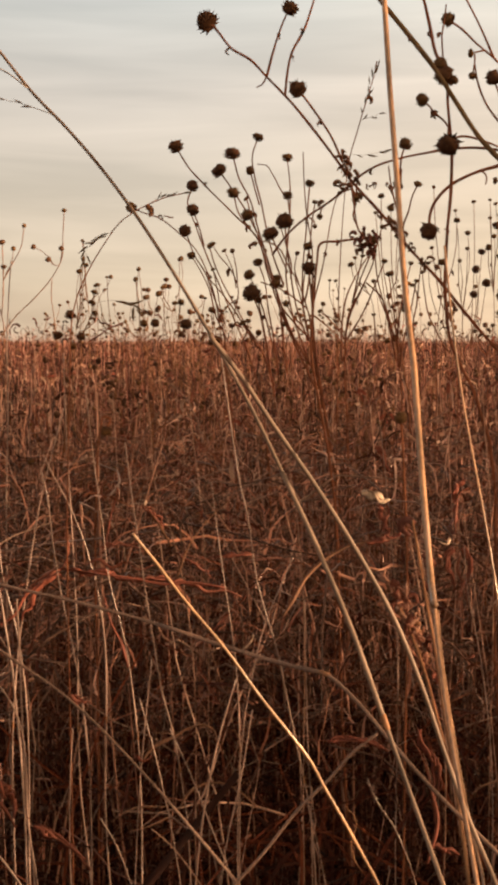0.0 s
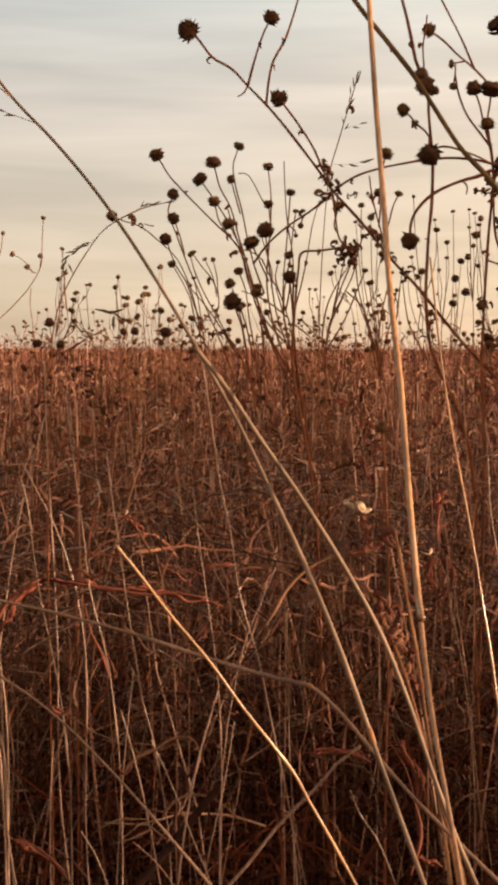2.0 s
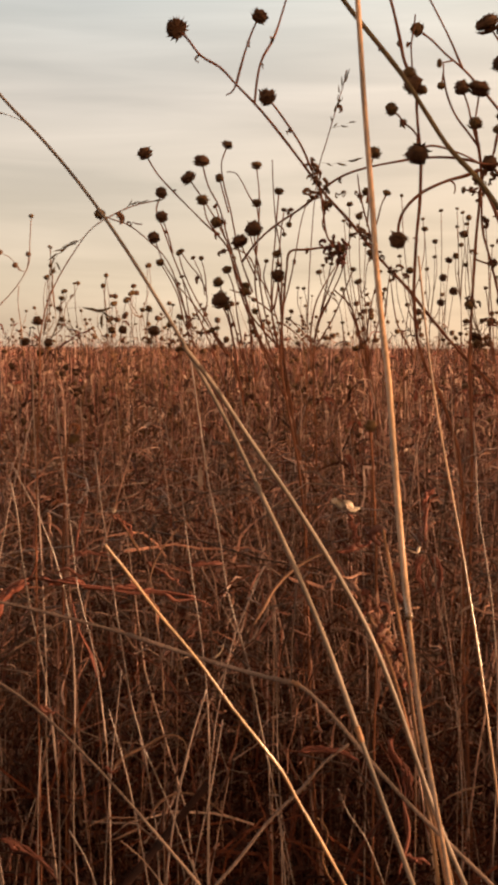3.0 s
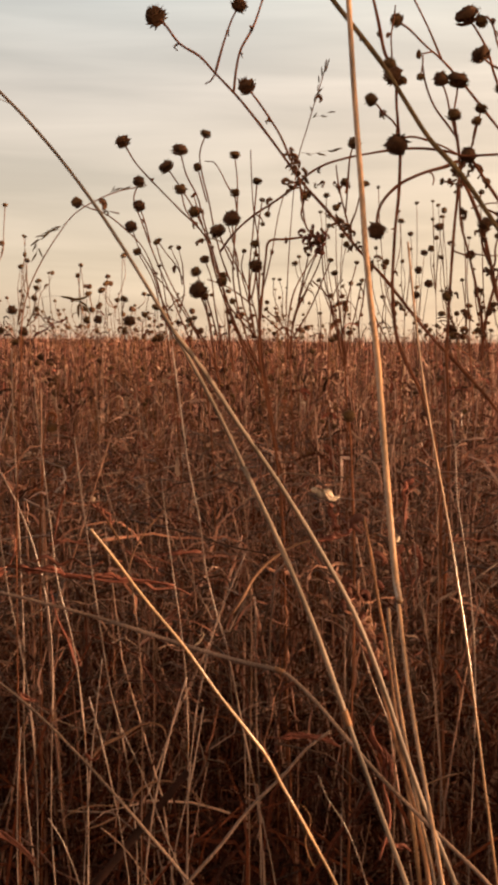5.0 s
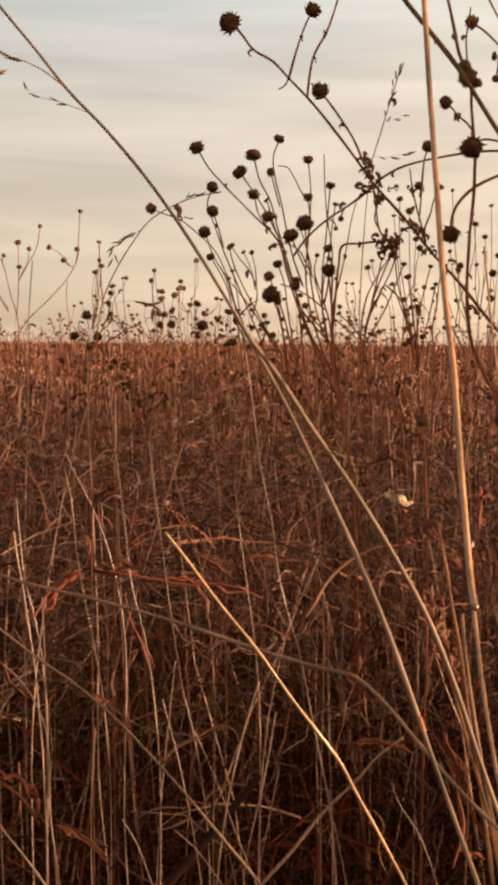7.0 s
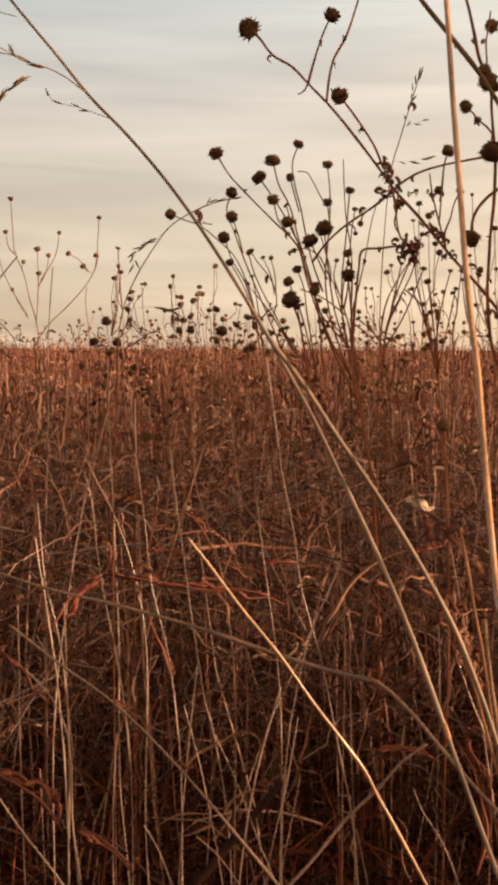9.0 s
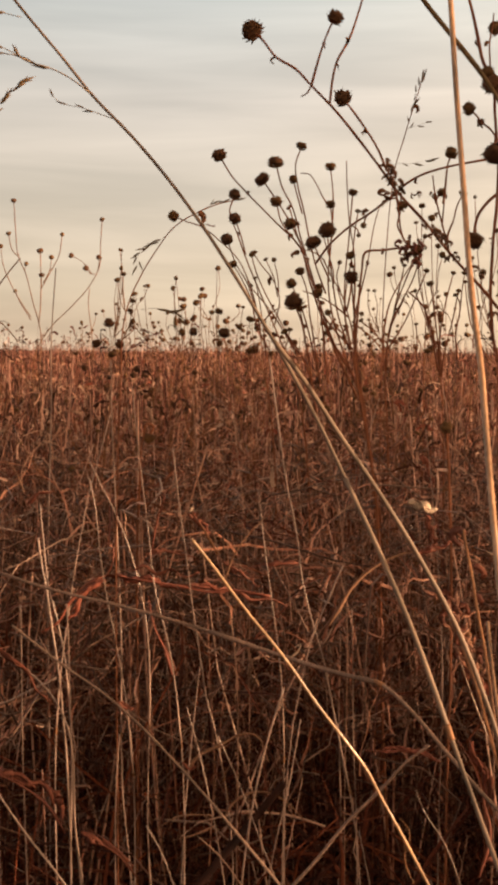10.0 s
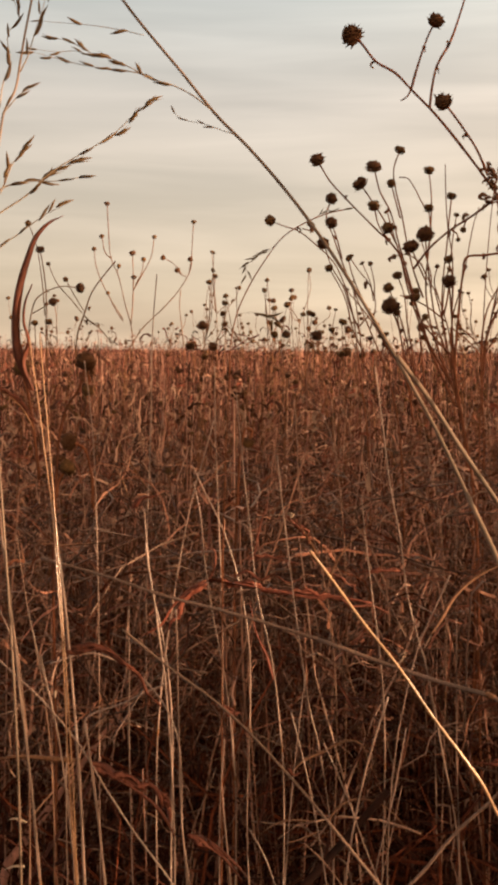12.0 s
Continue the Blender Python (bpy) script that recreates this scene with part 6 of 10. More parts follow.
forb("coneflower_plant", "slender dry coneflower plant with small round dark heads", [
    ([(0.4665, 2.02, 0), (0.4647, 2.012, 0.3613), (0.463, 2.004, 0.7045), (0.462, 2, 0.9032), (0.4567, 2, 1.009), (0.4454, 2, 1.066), (0.4315, 2, 1.124), (0.4262, 2, 1.191), (0.418, 2, 1.257)], 0.0012, 0.0006, 0.0079, True),
    ([(0.4535, 2.036, 1.067), (0.4368, 2.036, 1.12), (0.4287, 2.036, 1.181), (0.4213, 2.036, 1.242)], 0.0009, 0.0005, 0.0149, False),
    ([(0.4372, 1.964, 1.066), (0.4231, 1.964, 1.102), (0.4104, 1.964, 1.145), (0.4102, 1.964, 1.187)], 0.0009, 0.0005, 0.0088, False),
    ([(0.4372, 1.964, 1.066), (0.4238, 1.964, 1.074), (0.412, 1.964, 1.084), (0.4125, 1.964, 1.094)], 0.0009, 0.0005, 0.0105, True),
    ([(0.4508, 2.024, 1.067), (0.4372, 2.024, 1.087), (0.4288, 2.024, 1.111), (0.4253, 2.024, 1.135)], 0.0009, 0.0005, 0.007, False),
], material=grey_stem_mat)
forb("coneflower_plant", "slender dry coneflower plant with small round dark heads", [
    ([(0.4298, 2.02, 0), (0.4294, 2.012, 0.3612), (0.4289, 2.004, 0.7043), (0.4287, 2, 0.903), (0.4273, 2, 1.009), (0.4313, 2, 1.066), (0.4267, 2, 1.127), (0.4206, 2, 1.197), (0.4207, 2, 1.267)], 0.0012, 0.0006, 0.0096, False),
    ([(0.4287, 1.988, 1.066), (0.4371, 1.988, 1.075), (0.4433, 1.988, 1.085), (0.4436, 1.988, 1.095)], 0.0009, 0.0005, 0.0088, False),
    ([(0.4234, 1.964, 1.066), (0.4396, 1.964, 1.075), (0.4455, 1.964, 1.085), (0.4525, 1.964, 1.094)], 0.0009, 0.0005, 0.0123, False),
], material=grey_stem_mat)
forb("coneflower_plant", "slender dry coneflower plant with small round dark heads", [
    ([(0.2219, 1.62, 0), (0.2204, 1.612, 0.3586), (0.2189, 1.604, 0.6992), (0.2181, 1.6, 0.8964), (0.2146, 1.6, 0.9811), (0.206, 1.6, 1.027), (0.1904, 1.6, 1.092), (0.1775, 1.6, 1.166), (0.1761, 1.6, 1.241)], 0.001, 0.0006, 0.0084, True),
    ([(0.2098, 1.629, 1.026), (0.1898, 1.629, 1.085), (0.1793, 1.629, 1.154), (0.172, 1.629, 1.222)], 0.00075, 0.0005, 0.0063, True),
    ([(0.2034, 1.581, 1.027), (0.1932, 1.581, 1.034), (0.186, 1.581, 1.042), (0.1847, 1.581, 1.049)], 0.00075, 0.0005, 0.0084, True),
    ([(0.2034, 1.581, 1.027), (0.1952, 1.581, 1.086), (0.1887, 1.581, 1.154), (0.1869, 1.581, 1.222)], 0.00075, 0.0005, 0.0091, False),
    ([(0.2021, 1.571, 1.027), (0.1987, 1.571, 1.075), (0.1932, 1.571, 1.13), (0.1946, 1.571, 1.185)], 0.00075, 0.0005, 0.0077, False),
])
forb("coneflower_plant", "thin dry coneflower stalk with a single dark head", [
    ([(0.1829, 1.62, 0), (0.183, 1.612, 0.3938), (0.1831, 1.604, 0.768), (0.1831, 1.6, 0.9846), (0.1833, 1.6, 1.068), (0.1889, 1.6, 1.114), (0.1974, 1.6, 1.132), (0.1993, 1.6, 1.154), (0.2038, 1.6, 1.176)], 0.001, 0.0006, 0.0084, True),
])
forb("coneflower_plant", "slender dry coneflower plant with small round dark heads", [
    ([(0.2864, 1.62, 0), (0.2849, 1.612, 0.3779), (0.2834, 1.604, 0.7369), (0.2826, 1.6, 0.9448), (0.2791, 1.6, 1.029), (0.2719, 1.6, 1.075), (0.2584, 1.6, 1.129), (0.2497, 1.6, 1.191), (0.2458, 1.6, 1.253)], 0.001, 0.0006, 0.0049, False),
    ([(0.277, 1.629, 1.075), (0.262, 1.629, 1.105), (0.2547, 1.629, 1.14), (0.2489, 1.629, 1.175)], 0.00075, 0.0005, 0.0056, False),
    ([(0.2669, 1.571, 1.074), (0.2597, 1.571, 1.097), (0.2522, 1.571, 1.124), (0.2531, 1.571, 1.151)], 0.00075, 0.0005, 0.0091, False),
    ([(0.2753, 1.619, 1.075), (0.2746, 1.619, 1.082), (0.2741, 1.619, 1.09), (0.2739, 1.619, 1.098)], 0.00075, 0.0005, 0.0098, False),
])
forb("coneflower_plant", "thin dry coneflower stalk with a single dark head", [
    ([(0.2528, 1.62, 0), (0.2529, 1.612, 0.3941), (0.253, 1.604, 0.7685), (0.253, 1.6, 0.9853), (0.2532, 1.6, 1.069), (0.26, 1.6, 1.115), (0.27, 1.6, 1.143), (0.2767, 1.6, 1.176), (0.2773, 1.6, 1.209)], 0.001, 0.0006, 0.0084, True),
])
forb("coneflower_plant", "thin dry coneflower stalk with a single dark head", [
    ([(0.3497, 1.62, 0), (0.3489, 1.612, 0.3636), (0.3481, 1.604, 0.7089), (0.3477, 1.6, 0.9089), (0.3458, 1.6, 0.9938), (0.3459, 1.6, 1.04), (0.3476, 1.6, 1.047), (0.3474, 1.6, 1.055), (0.3486, 1.6, 1.063)], 0.001, 0.0006, 0.0154, False),
])
forb("coneflower_plant", "slender dry coneflower plant with small round dark heads", [
    ([(0.2382, 3.22, 0), (0.2377, 3.212, 0.3156), (0.2373, 3.204, 0.6154), (0.2371, 3.2, 0.789), (0.2348, 3.2, 0.9573), (0.2336, 3.2, 1.048), (0.2297, 3.2, 1.089), (0.2271, 3.2, 1.137), (0.2257, 3.2, 1.184)], 0.0012, 0.0006, 0.007, False),
    ([(0.2307, 3.162, 1.048), (0.2231, 3.162, 1.062), (0.2165, 3.162, 1.078), (0.2166, 3.162, 1.093)], 0.0009, 0.0005, 0.0112, False),
    ([(0.2322, 3.181, 1.048), (0.2328, 3.181, 1.064), (0.235, 3.181, 1.083), (0.233, 3.181, 1.101)], 0.0009, 0.0005, 0.0112, False),
    ([(0.2336, 3.2, 1.048), (0.2365, 3.2, 1.083), (0.2439, 3.2, 1.122), (0.2382, 3.2, 1.162)], 0.0009, 0.0005, 0.0084, True),
    ([(0.2322, 3.181, 1.048), (0.2385, 3.181, 1.076), (0.244, 3.181, 1.107), (0.2431, 3.181, 1.139)], 0.0009, 0.0005, 0.007, False),
], material=grey_stem_mat)
forb("coneflower_plant", "slender dry coneflower plant with small round dark heads", [
    ([(0.2876, 3.22, 0), (0.2872, 3.212, 0.3157), (0.2868, 3.204, 0.6157), (0.2865, 3.2, 0.7893), (0.2842, 3.2, 0.9578), (0.2833, 3.2, 1.049), (0.2688, 3.2, 1.091), (0.2538, 3.2, 1.14), (0.256, 3.2, 1.189)], 0.0012, 0.0006, 0.007, False),
    ([(0.2781, 3.142, 1.049), (0.2699, 3.142, 1.074), (0.2589, 3.142, 1.102), (0.2626, 3.142, 1.131)], 0.0009, 0.0005, 0.0084, True),
    ([(0.2798, 3.162, 1.049), (0.2742, 3.162, 1.063), (0.2687, 3.162, 1.078), (0.2693, 3.162, 1.094)], 0.0009, 0.0005, 0.0098, False),
    ([(0.2833, 3.2, 1.049), (0.2943, 3.2, 1.07), (0.3067, 3.2, 1.094), (0.3028, 3.2, 1.118)], 0.0009, 0.0005, 0.0084, True),
    ([(0.2851, 3.219, 1.049), (0.3044, 3.219, 1.079), (0.3118, 3.219, 1.114), (0.3196, 3.219, 1.149)], 0.0009, 0.0005, 0.0084, True),
], material=grey_stem_mat)
forb("coneflower_plant", "slender dry coneflower plant with small round dark heads", [
    ([(0.3909, 3.22, 0), (0.39, 3.212, 0.313), (0.3891, 3.204, 0.6103), (0.3886, 3.2, 0.7824), (0.3835, 3.2, 0.9512), (0.3735, 3.2, 1.043), (0.3555, 3.2, 1.092), (0.3462, 3.2, 1.151), (0.3395, 3.2, 1.209)], 0.0012, 0.0006, 0.0084, True),
    ([(0.369, 3.162, 1.043), (0.3434, 3.162, 1.056), (0.326, 3.162, 1.071), (0.3222, 3.162, 1.087)], 0.0009, 0.0005, 0.0098, False),
    ([(0.3735, 3.2, 1.043), (0.3645, 3.2, 1.056), (0.365, 3.2, 1.072), (0.3568, 3.2, 1.088)], 0.0009, 0.0005, 0.0084, True),
    ([(0.3758, 3.219, 1.043), (0.3811, 3.219, 1.059), (0.3802, 3.219, 1.077), (0.3851, 3.219, 1.096)], 0.0009, 0.0005, 0.0098, False),
], material=grey_stem_mat)
forb("coneflower_plant", "slender dry coneflower plant with small round dark heads", [
    ([(0.4908, 3.22, 0), (0.4896, 3.212, 0.3071), (0.4885, 3.204, 0.5988), (0.4879, 3.2, 0.7676), (0.4814, 3.2, 0.9369), (0.4672, 3.2, 1.028), (0.4612, 3.2, 1.069), (0.4611, 3.2, 1.117), (0.455, 3.2, 1.165)], 0.0012, 0.0006, 0.0084, True),
    ([(0.4672, 3.2, 1.028), (0.4363, 3.2, 1.042), (0.4237, 3.2, 1.058), (0.4107, 3.2, 1.073)], 0.0009, 0.0005, 0.0112, False),
    ([(0.4701, 3.219, 1.028), (0.4472, 3.219, 1.056), (0.4293, 3.219, 1.088), (0.4278, 3.219, 1.12)], 0.0009, 0.0005, 0.0084, True),
    ([(0.4644, 3.181, 1.029), (0.4546, 3.181, 1.049), (0.4505, 3.181, 1.073), (0.446, 3.181, 1.096)], 0.0009, 0.0005, 0.0112, False),
], material=grey_stem_mat)
forb("coneflower_plant", "thin dry coneflower stalk with a single dark head", [
    ([(0.5248, 3.22, 0), (0.5238, 3.212, 0.3257), (0.5228, 3.204, 0.6351), (0.5222, 3.2, 0.8142), (0.5167, 3.2, 0.9832), (0.507, 3.2, 1.075), (0.496, 3.2, 1.088), (0.4873, 3.2, 1.104), (0.4866, 3.2, 1.12)], 0.0012, 0.0006, 0.0098, False),
], material=grey_stem_mat)
forb("coneflower_plant", "slender dry coneflower plant with small round dark heads", [
    ([(0.5646, 3.22, 0), (0.5643, 3.212, 0.3165), (0.5641, 3.204, 0.6173), (0.5639, 3.2, 0.7914), (0.5624, 3.2, 0.9607), (0.5695, 3.2, 1.053), (0.5751, 3.2, 1.073), (0.5722, 3.2, 1.097), (0.579, 3.2, 1.121)], 0.0012, 0.0006, 0.0084, True),
    ([(0.5764, 3.238, 1.053), (0.5951, 3.238, 1.067), (0.6062, 3.238, 1.083), (0.61, 3.238, 1.099)], 0.0009, 0.0005, 0.0098, False),
], material=grey_stem_mat)
forb("coneflower_plant", "slender dry coneflower plant with small round dark heads", [
    ([(0.751, 3.22, 0), (0.7507, 3.212, 0.3171), (0.7503, 3.204, 0.6183), (0.7501, 3.2, 0.7927), (0.7481, 3.2, 0.9626), (0.7561, 3.2, 1.055), (0.7568, 3.2, 1.082), (0.7549, 3.2, 1.114), (0.7563, 3.2, 1.146)], 0.0012, 0.0006, 0.0112, False),
    ([(0.7698, 3.258, 1.055), (0.7838, 3.258, 1.076), (0.796, 3.258, 1.101), (0.7944, 3.258, 1.125)], 0.0009, 0.0005, 0.0112, False),
    ([(0.7606, 3.219, 1.055), (0.7876, 3.219, 1.069), (0.7995, 3.219, 1.085), (0.8091, 3.219, 1.102)], 0.0009, 0.0005, 0.0112, False),
], material=grey_stem_mat)
forb("coneflower_plant", "slender dry coneflower plant with small round dark heads", [
    ([(0.8025, 3.22, 0), (0.8021, 3.212, 0.3513), (0.8017, 3.204, 0.6851), (0.8015, 3.2, 0.8783), (0.7996, 3.2, 1.048), (0.8087, 3.2, 1.14), (0.8178, 3.2, 1.163), (0.8249, 3.2, 1.189), (0.8242, 3.2, 1.216)], 0.0012, 0.0006, 0.0112, False),
    ([(0.794, 3.142, 1.138), (0.8158, 3.142, 1.152), (0.8227, 3.142, 1.167), (0.833, 3.142, 1.183)], 0.0009, 0.0005, 0.0112, False),
], material=grey_stem_mat)
forb("coneflower_plant", "slender dry coneflower plant with small round dark heads", [
    ([(-0.9433, 3.22, 0), (-0.9439, 3.212, 0.3292), (-0.9444, 3.204, 0.642), (-0.9447, 3.2, 0.823), (-0.9475, 3.2, 0.9948), (-0.9617, 3.2, 1.088), (-0.984, 3.2, 1.118), (-0.9972, 3.2, 1.153), (-1.002, 3.2, 1.188)], 0.0012, 0.0006, 0.0112, False),
    ([(-0.9561, 3.181, 1.088), (-0.974, 3.181, 1.101), (-0.9826, 3.181, 1.117), (-0.9884, 3.181, 1.134)], 0.0009, 0.0005, 0.0098, False),
], material=grey_stem_mat)
forb("coneflower_plant", "slender dry coneflower plant with small round dark heads", [
    ([(-0.5603, 3.22, 0), (-0.56, 3.212, 0.3255), (-0.5597, 3.204, 0.6347), (-0.5595, 3.2, 0.8137), (-0.5579, 3.2, 0.9837), (-0.5492, 3.2, 1.076), (-0.526, 3.2, 1.097), (-0.5122, 3.2, 1.121), (-0.5073, 3.2, 1.145)], 0.0012, 0.0006, 0.0084, True),
    ([(-0.5587, 3.258, 1.076), (-0.5568, 3.258, 1.09), (-0.5516, 3.258, 1.107), (-0.5554, 3.258, 1.123)], 0.0009, 0.0005, 0.0084, True),
], material=grey_stem_mat)
forb("coneflower_plant", "slender dry coneflower plant with small round dark heads", [
    ([(-0.2642, 3.22, 0), (-0.2654, 3.212, 0.3182), (-0.2665, 3.204, 0.6204), (-0.2671, 3.2, 0.7954), (-0.2733, 3.2, 0.964), (-0.2917, 3.2, 1.055), (-0.3295, 3.2, 1.082), (-0.3564, 3.2, 1.114), (-0.3609, 3.2, 1.146)], 0.0012, 0.0006, 0.0084, True),
    ([(-0.2901, 3.181, 1.055), (-0.3151, 3.181, 1.075), (-0.3282, 3.181, 1.099), (-0.3358, 3.181, 1.123)], 0.0009, 0.0005, 0.0084, True),
    ([(-0.2965, 3.258, 1.055), (-0.3178, 3.258, 1.069), (-0.3266, 3.258, 1.085), (-0.3354, 3.258, 1.101)], 0.0009, 0.0005, 0.0098, False),
    ([(-0.2868, 3.142, 1.055), (-0.2992, 3.142, 1.082), (-0.3126, 3.142, 1.113), (-0.3097, 3.142, 1.145)], 0.0009, 0.0005, 0.0084, True),
], material=grey_stem_mat)
forb("coneflower_plant", "slender dry coneflower plant with small round dark heads", [
    ([(-0.1545, 3.22, 0), (-0.1551, 3.212, 0.3189), (-0.1556, 3.204, 0.6219), (-0.1559, 3.2, 0.7973), (-0.1589, 3.2, 0.9654), (-0.1626, 3.2, 1.056), (-0.1832, 3.2, 1.079), (-0.1996, 3.2, 1.105), (-0.2004, 3.2, 1.132)], 0.0012, 0.0006, 0.0084, True),
    ([(-0.1609, 3.162, 1.056), (-0.1481, 3.162, 1.07), (-0.1424, 3.162, 1.086), (-0.1379, 3.162, 1.101)], 0.0009, 0.0005, 0.0112, False),
], material=grey_stem_mat)
forb("coneflower_plant", "slender dry coneflower plant with small round dark heads", [
    ([(-0.0717, 3.22, 0), (-0.0723, 3.212, 0.3195), (-0.0728, 3.204, 0.623), (-0.0731, 3.2, 0.7988), (-0.076, 3.2, 0.9664), (-0.0787, 3.2, 1.057), (-0.0952, 3.2, 1.071), (-0.0993, 3.2, 1.087), (-0.109, 3.2, 1.102)], 0.0012, 0.0006, 0.0112, False),
    ([(-0.0787, 3.2, 1.057), (-0.0661, 3.2, 1.071), (-0.0528, 3.2, 1.087), (-0.0562, 3.2, 1.103)], 0.0009, 0.0005, 0.0084, True),
], material=grey_stem_mat)
forb("dark_flower_stalk", "dark withered flower stalk with drooping black heads", [
    ([(-0.2557, 0.87, 0), (-0.2522, 0.862, 0.3826), (-0.2488, 0.8544, 0.7461), (-0.2468, 0.85, 0.9566), (-0.2433, 0.85, 0.9943), (-0.2382, 0.85, 1.011), (-0.2297, 0.85, 1.024), (-0.2254, 0.85, 1.04)], 0.0014, 0.001, 0.0134, True),
    ([(-0.2238, 0.85, 1.036), (-0.2221, 0.85, 1.032), (-0.2229, 0.85, 1.026)], 0.001, 0.0009, 0.0082, True),
    ([(-0.2192, 0.85, 0.9362), (-0.2213, 0.85, 0.9655), (-0.2276, 0.85, 0.982), (-0.234, 0.85, 0.984)], 0.0012, 0.001, 0.0119, True),
    ([(-0.2468, 0.85, 0.944), (-0.2447, 0.85, 0.9566), (-0.2404, 0.85, 0.963)], 0.0012, 0.001, 0.0112, True),
    ([(-0.2596, 0.85, 0.9563), (-0.2637, 0.85, 0.9939), (-0.2678, 0.85, 1.019), (-0.272, 0.85, 1.035)], 0.0012, 0.001, 0.0112, True),
], [((-0.2263, 0.85, 1.036), 0.02), ((-0.2425, 0.85, 0.9713), 0.02)])
forb("dark_flower_stalk", "dark withered flower stalk half hidden in the grass", [
    ([(0.1204, 0.88, 0), (0.1185, 0.872, 0.3632), (0.1168, 0.8644, 0.7082), (0.1157, 0.86, 0.9079), (0.1136, 0.86, 0.9496), (0.1116, 0.86, 0.9827), (0.1107, 0.86, 0.9918)], 0.0012, 0.001, 0.009, False),
])
forb("dark_flower_stalk", "dark withered flower stalk half hidden in the grass", [
    ([(0.0994, 1.72, 0), (0.0986, 1.712, 0.3241), (0.0978, 1.704, 0.632), (0.0974, 1.7, 0.8103), (0.0953, 1.7, 0.8923), (0.0944, 1.7, 0.9127)], 0.0014, 0.0011, 0.0149, False),
])
forb("dark_flower_stalk", "pale withered flower head hanging on a thin stalk", [
    ([(-0.1297, 0.97, 0), (-0.1268, 0.962, 0.3756), (-0.124, 0.9544, 0.7325), (-0.1224, 0.95, 0.9391), (-0.1192, 0.95, 0.9802), (-0.116, 0.95, 0.9902), (-0.1114, 0.95, 0.9884), (-0.1138, 0.95, 0.9811)], 0.001, 0.0009, 0.0083, True),
])
culm_a = stalk("tall_grass_stalk", "tall straight straw-coloured grass stalk lit gold by the sun", [(0.0788, 0.29, 0), (0.0704, 0.282, 0.3603), (0.0625, 0.2744, 0.7026), (0.0579, 0.27, 0.9008), (0.0559, 0.2787, 0.9179), (0.0545, 0.2873, 0.9311), (0.0522, 0.296, 0.9485), (0.0508, 0.3047, 0.9638), (0.0503, 0.3133, 0.9768), (0.0507, 0.322, 0.9827), (0.0497, 0.3307, 1.004), (0.0491, 0.3393, 1.022), (0.0484, 0.348, 1.045), (0.0477, 0.3567, 1.058), (0.0472, 0.3653, 1.075), (0.0466, 0.374, 1.095), (0.0447, 0.3827, 1.131), (0.0436, 0.3913, 1.16), (0.0437, 0.4, 1.173)], 0.00066, 0.0006, culm_mat, nodes=0.0)
part('leaf_sheath', tube([(0.0484, 0.303, 0.9819), (0.0492, 0.3127, 0.9847), (0.0484, 0.3224, 1.005), (0.0481, 0.3321, 1.023), (0.0475, 0.3418, 1.045), (0.0471, 0.3515, 1.058), (0.0466, 0.3612, 1.075), (0.0463, 0.3709, 1.095), (0.0444, 0.3806, 1.131), (0.0435, 0.3903, 1.16), (0.0437, 0.4, 1.173)], 0.00098, 0.0009, 8, 8, 0.015), culm_mat, culm_a)
culm_b = stalk("leaning_grass_stalk", "long leaning straw-coloured grass stalk ending in a loose panicle", [(0.1246, 0.32, 0), (0.0981, 0.312, 0.3556), (0.0728, 0.3044, 0.6934), (0.0582, 0.3, 0.8889), (0.053, 0.31, 0.9031), (0.0489, 0.32, 0.9144), (0.042, 0.33, 0.9335), (0.0331, 0.34, 0.9588), (0.0237, 0.35, 0.982), (0.0138, 0.36, 1.003), (0.0017, 0.37, 1.028), (-0.0118, 0.38, 1.052), (-0.0259, 0.39, 1.075), (-0.0387, 0.4, 1.094), (-0.0501, 0.41, 1.109), (-0.063, 0.42, 1.124), (-0.0764, 0.43, 1.138), (-0.0902, 0.44, 1.155), (-0.1086, 0.45, 1.177), (-0.1276, 0.46, 1.202)], 0.0011, 0.0005, olive_culm_mat, nodes=0.24)
spray(culm_b, [(-0.0785, 0.43, 1.14), (-0.0851, 0.43, 1.145), (-0.0934, 0.43, 1.149), (-0.1007, 0.43, 1.151), (-0.1059, 0.43, 1.154), (-0.1142, 0.43, 1.158), (-0.1215, 0.43, 1.16), (-0.1267, 0.43, 1.163), (-0.1351, 0.43, 1.166)], 0.0005, 9, 0.005, True)
spray(culm_b, [(-0.0996, 0.43, 1.151), (-0.1048, 0.43, 1.153), (-0.1111, 0.43, 1.154), (-0.1184, 0.43, 1.155), (-0.1289, 0.43, 1.157), (-0.1362, 0.43, 1.159), (-0.1436, 0.43, 1.161)], 0.0004, 6, 0.005)
spray(culm_b, [(-0.0702, 0.43, 1.131), (-0.0758, 0.43, 1.133), (-0.082, 0.43, 1.135), (-0.0872, 0.43, 1.136), (-0.0923, 0.43, 1.139)], 0.0003, 4, 0.0035)
spray(culm_b, [(-0.1047, 0.44, 1.169), (-0.1132, 0.44, 1.171), (-0.1249, 0.44, 1.173), (-0.1356, 0.44, 1.174), (-0.1459, 0.44, 1.175)], 0.0003, 3, 0.0045)
spray(culm_b, [(-0.1215, 0.43, 1.159), (-0.1267, 0.43, 1.161), (-0.1362, 0.43, 1.161), (-0.1425, 0.43, 1.162)], 0.0003, 3, 0.004)
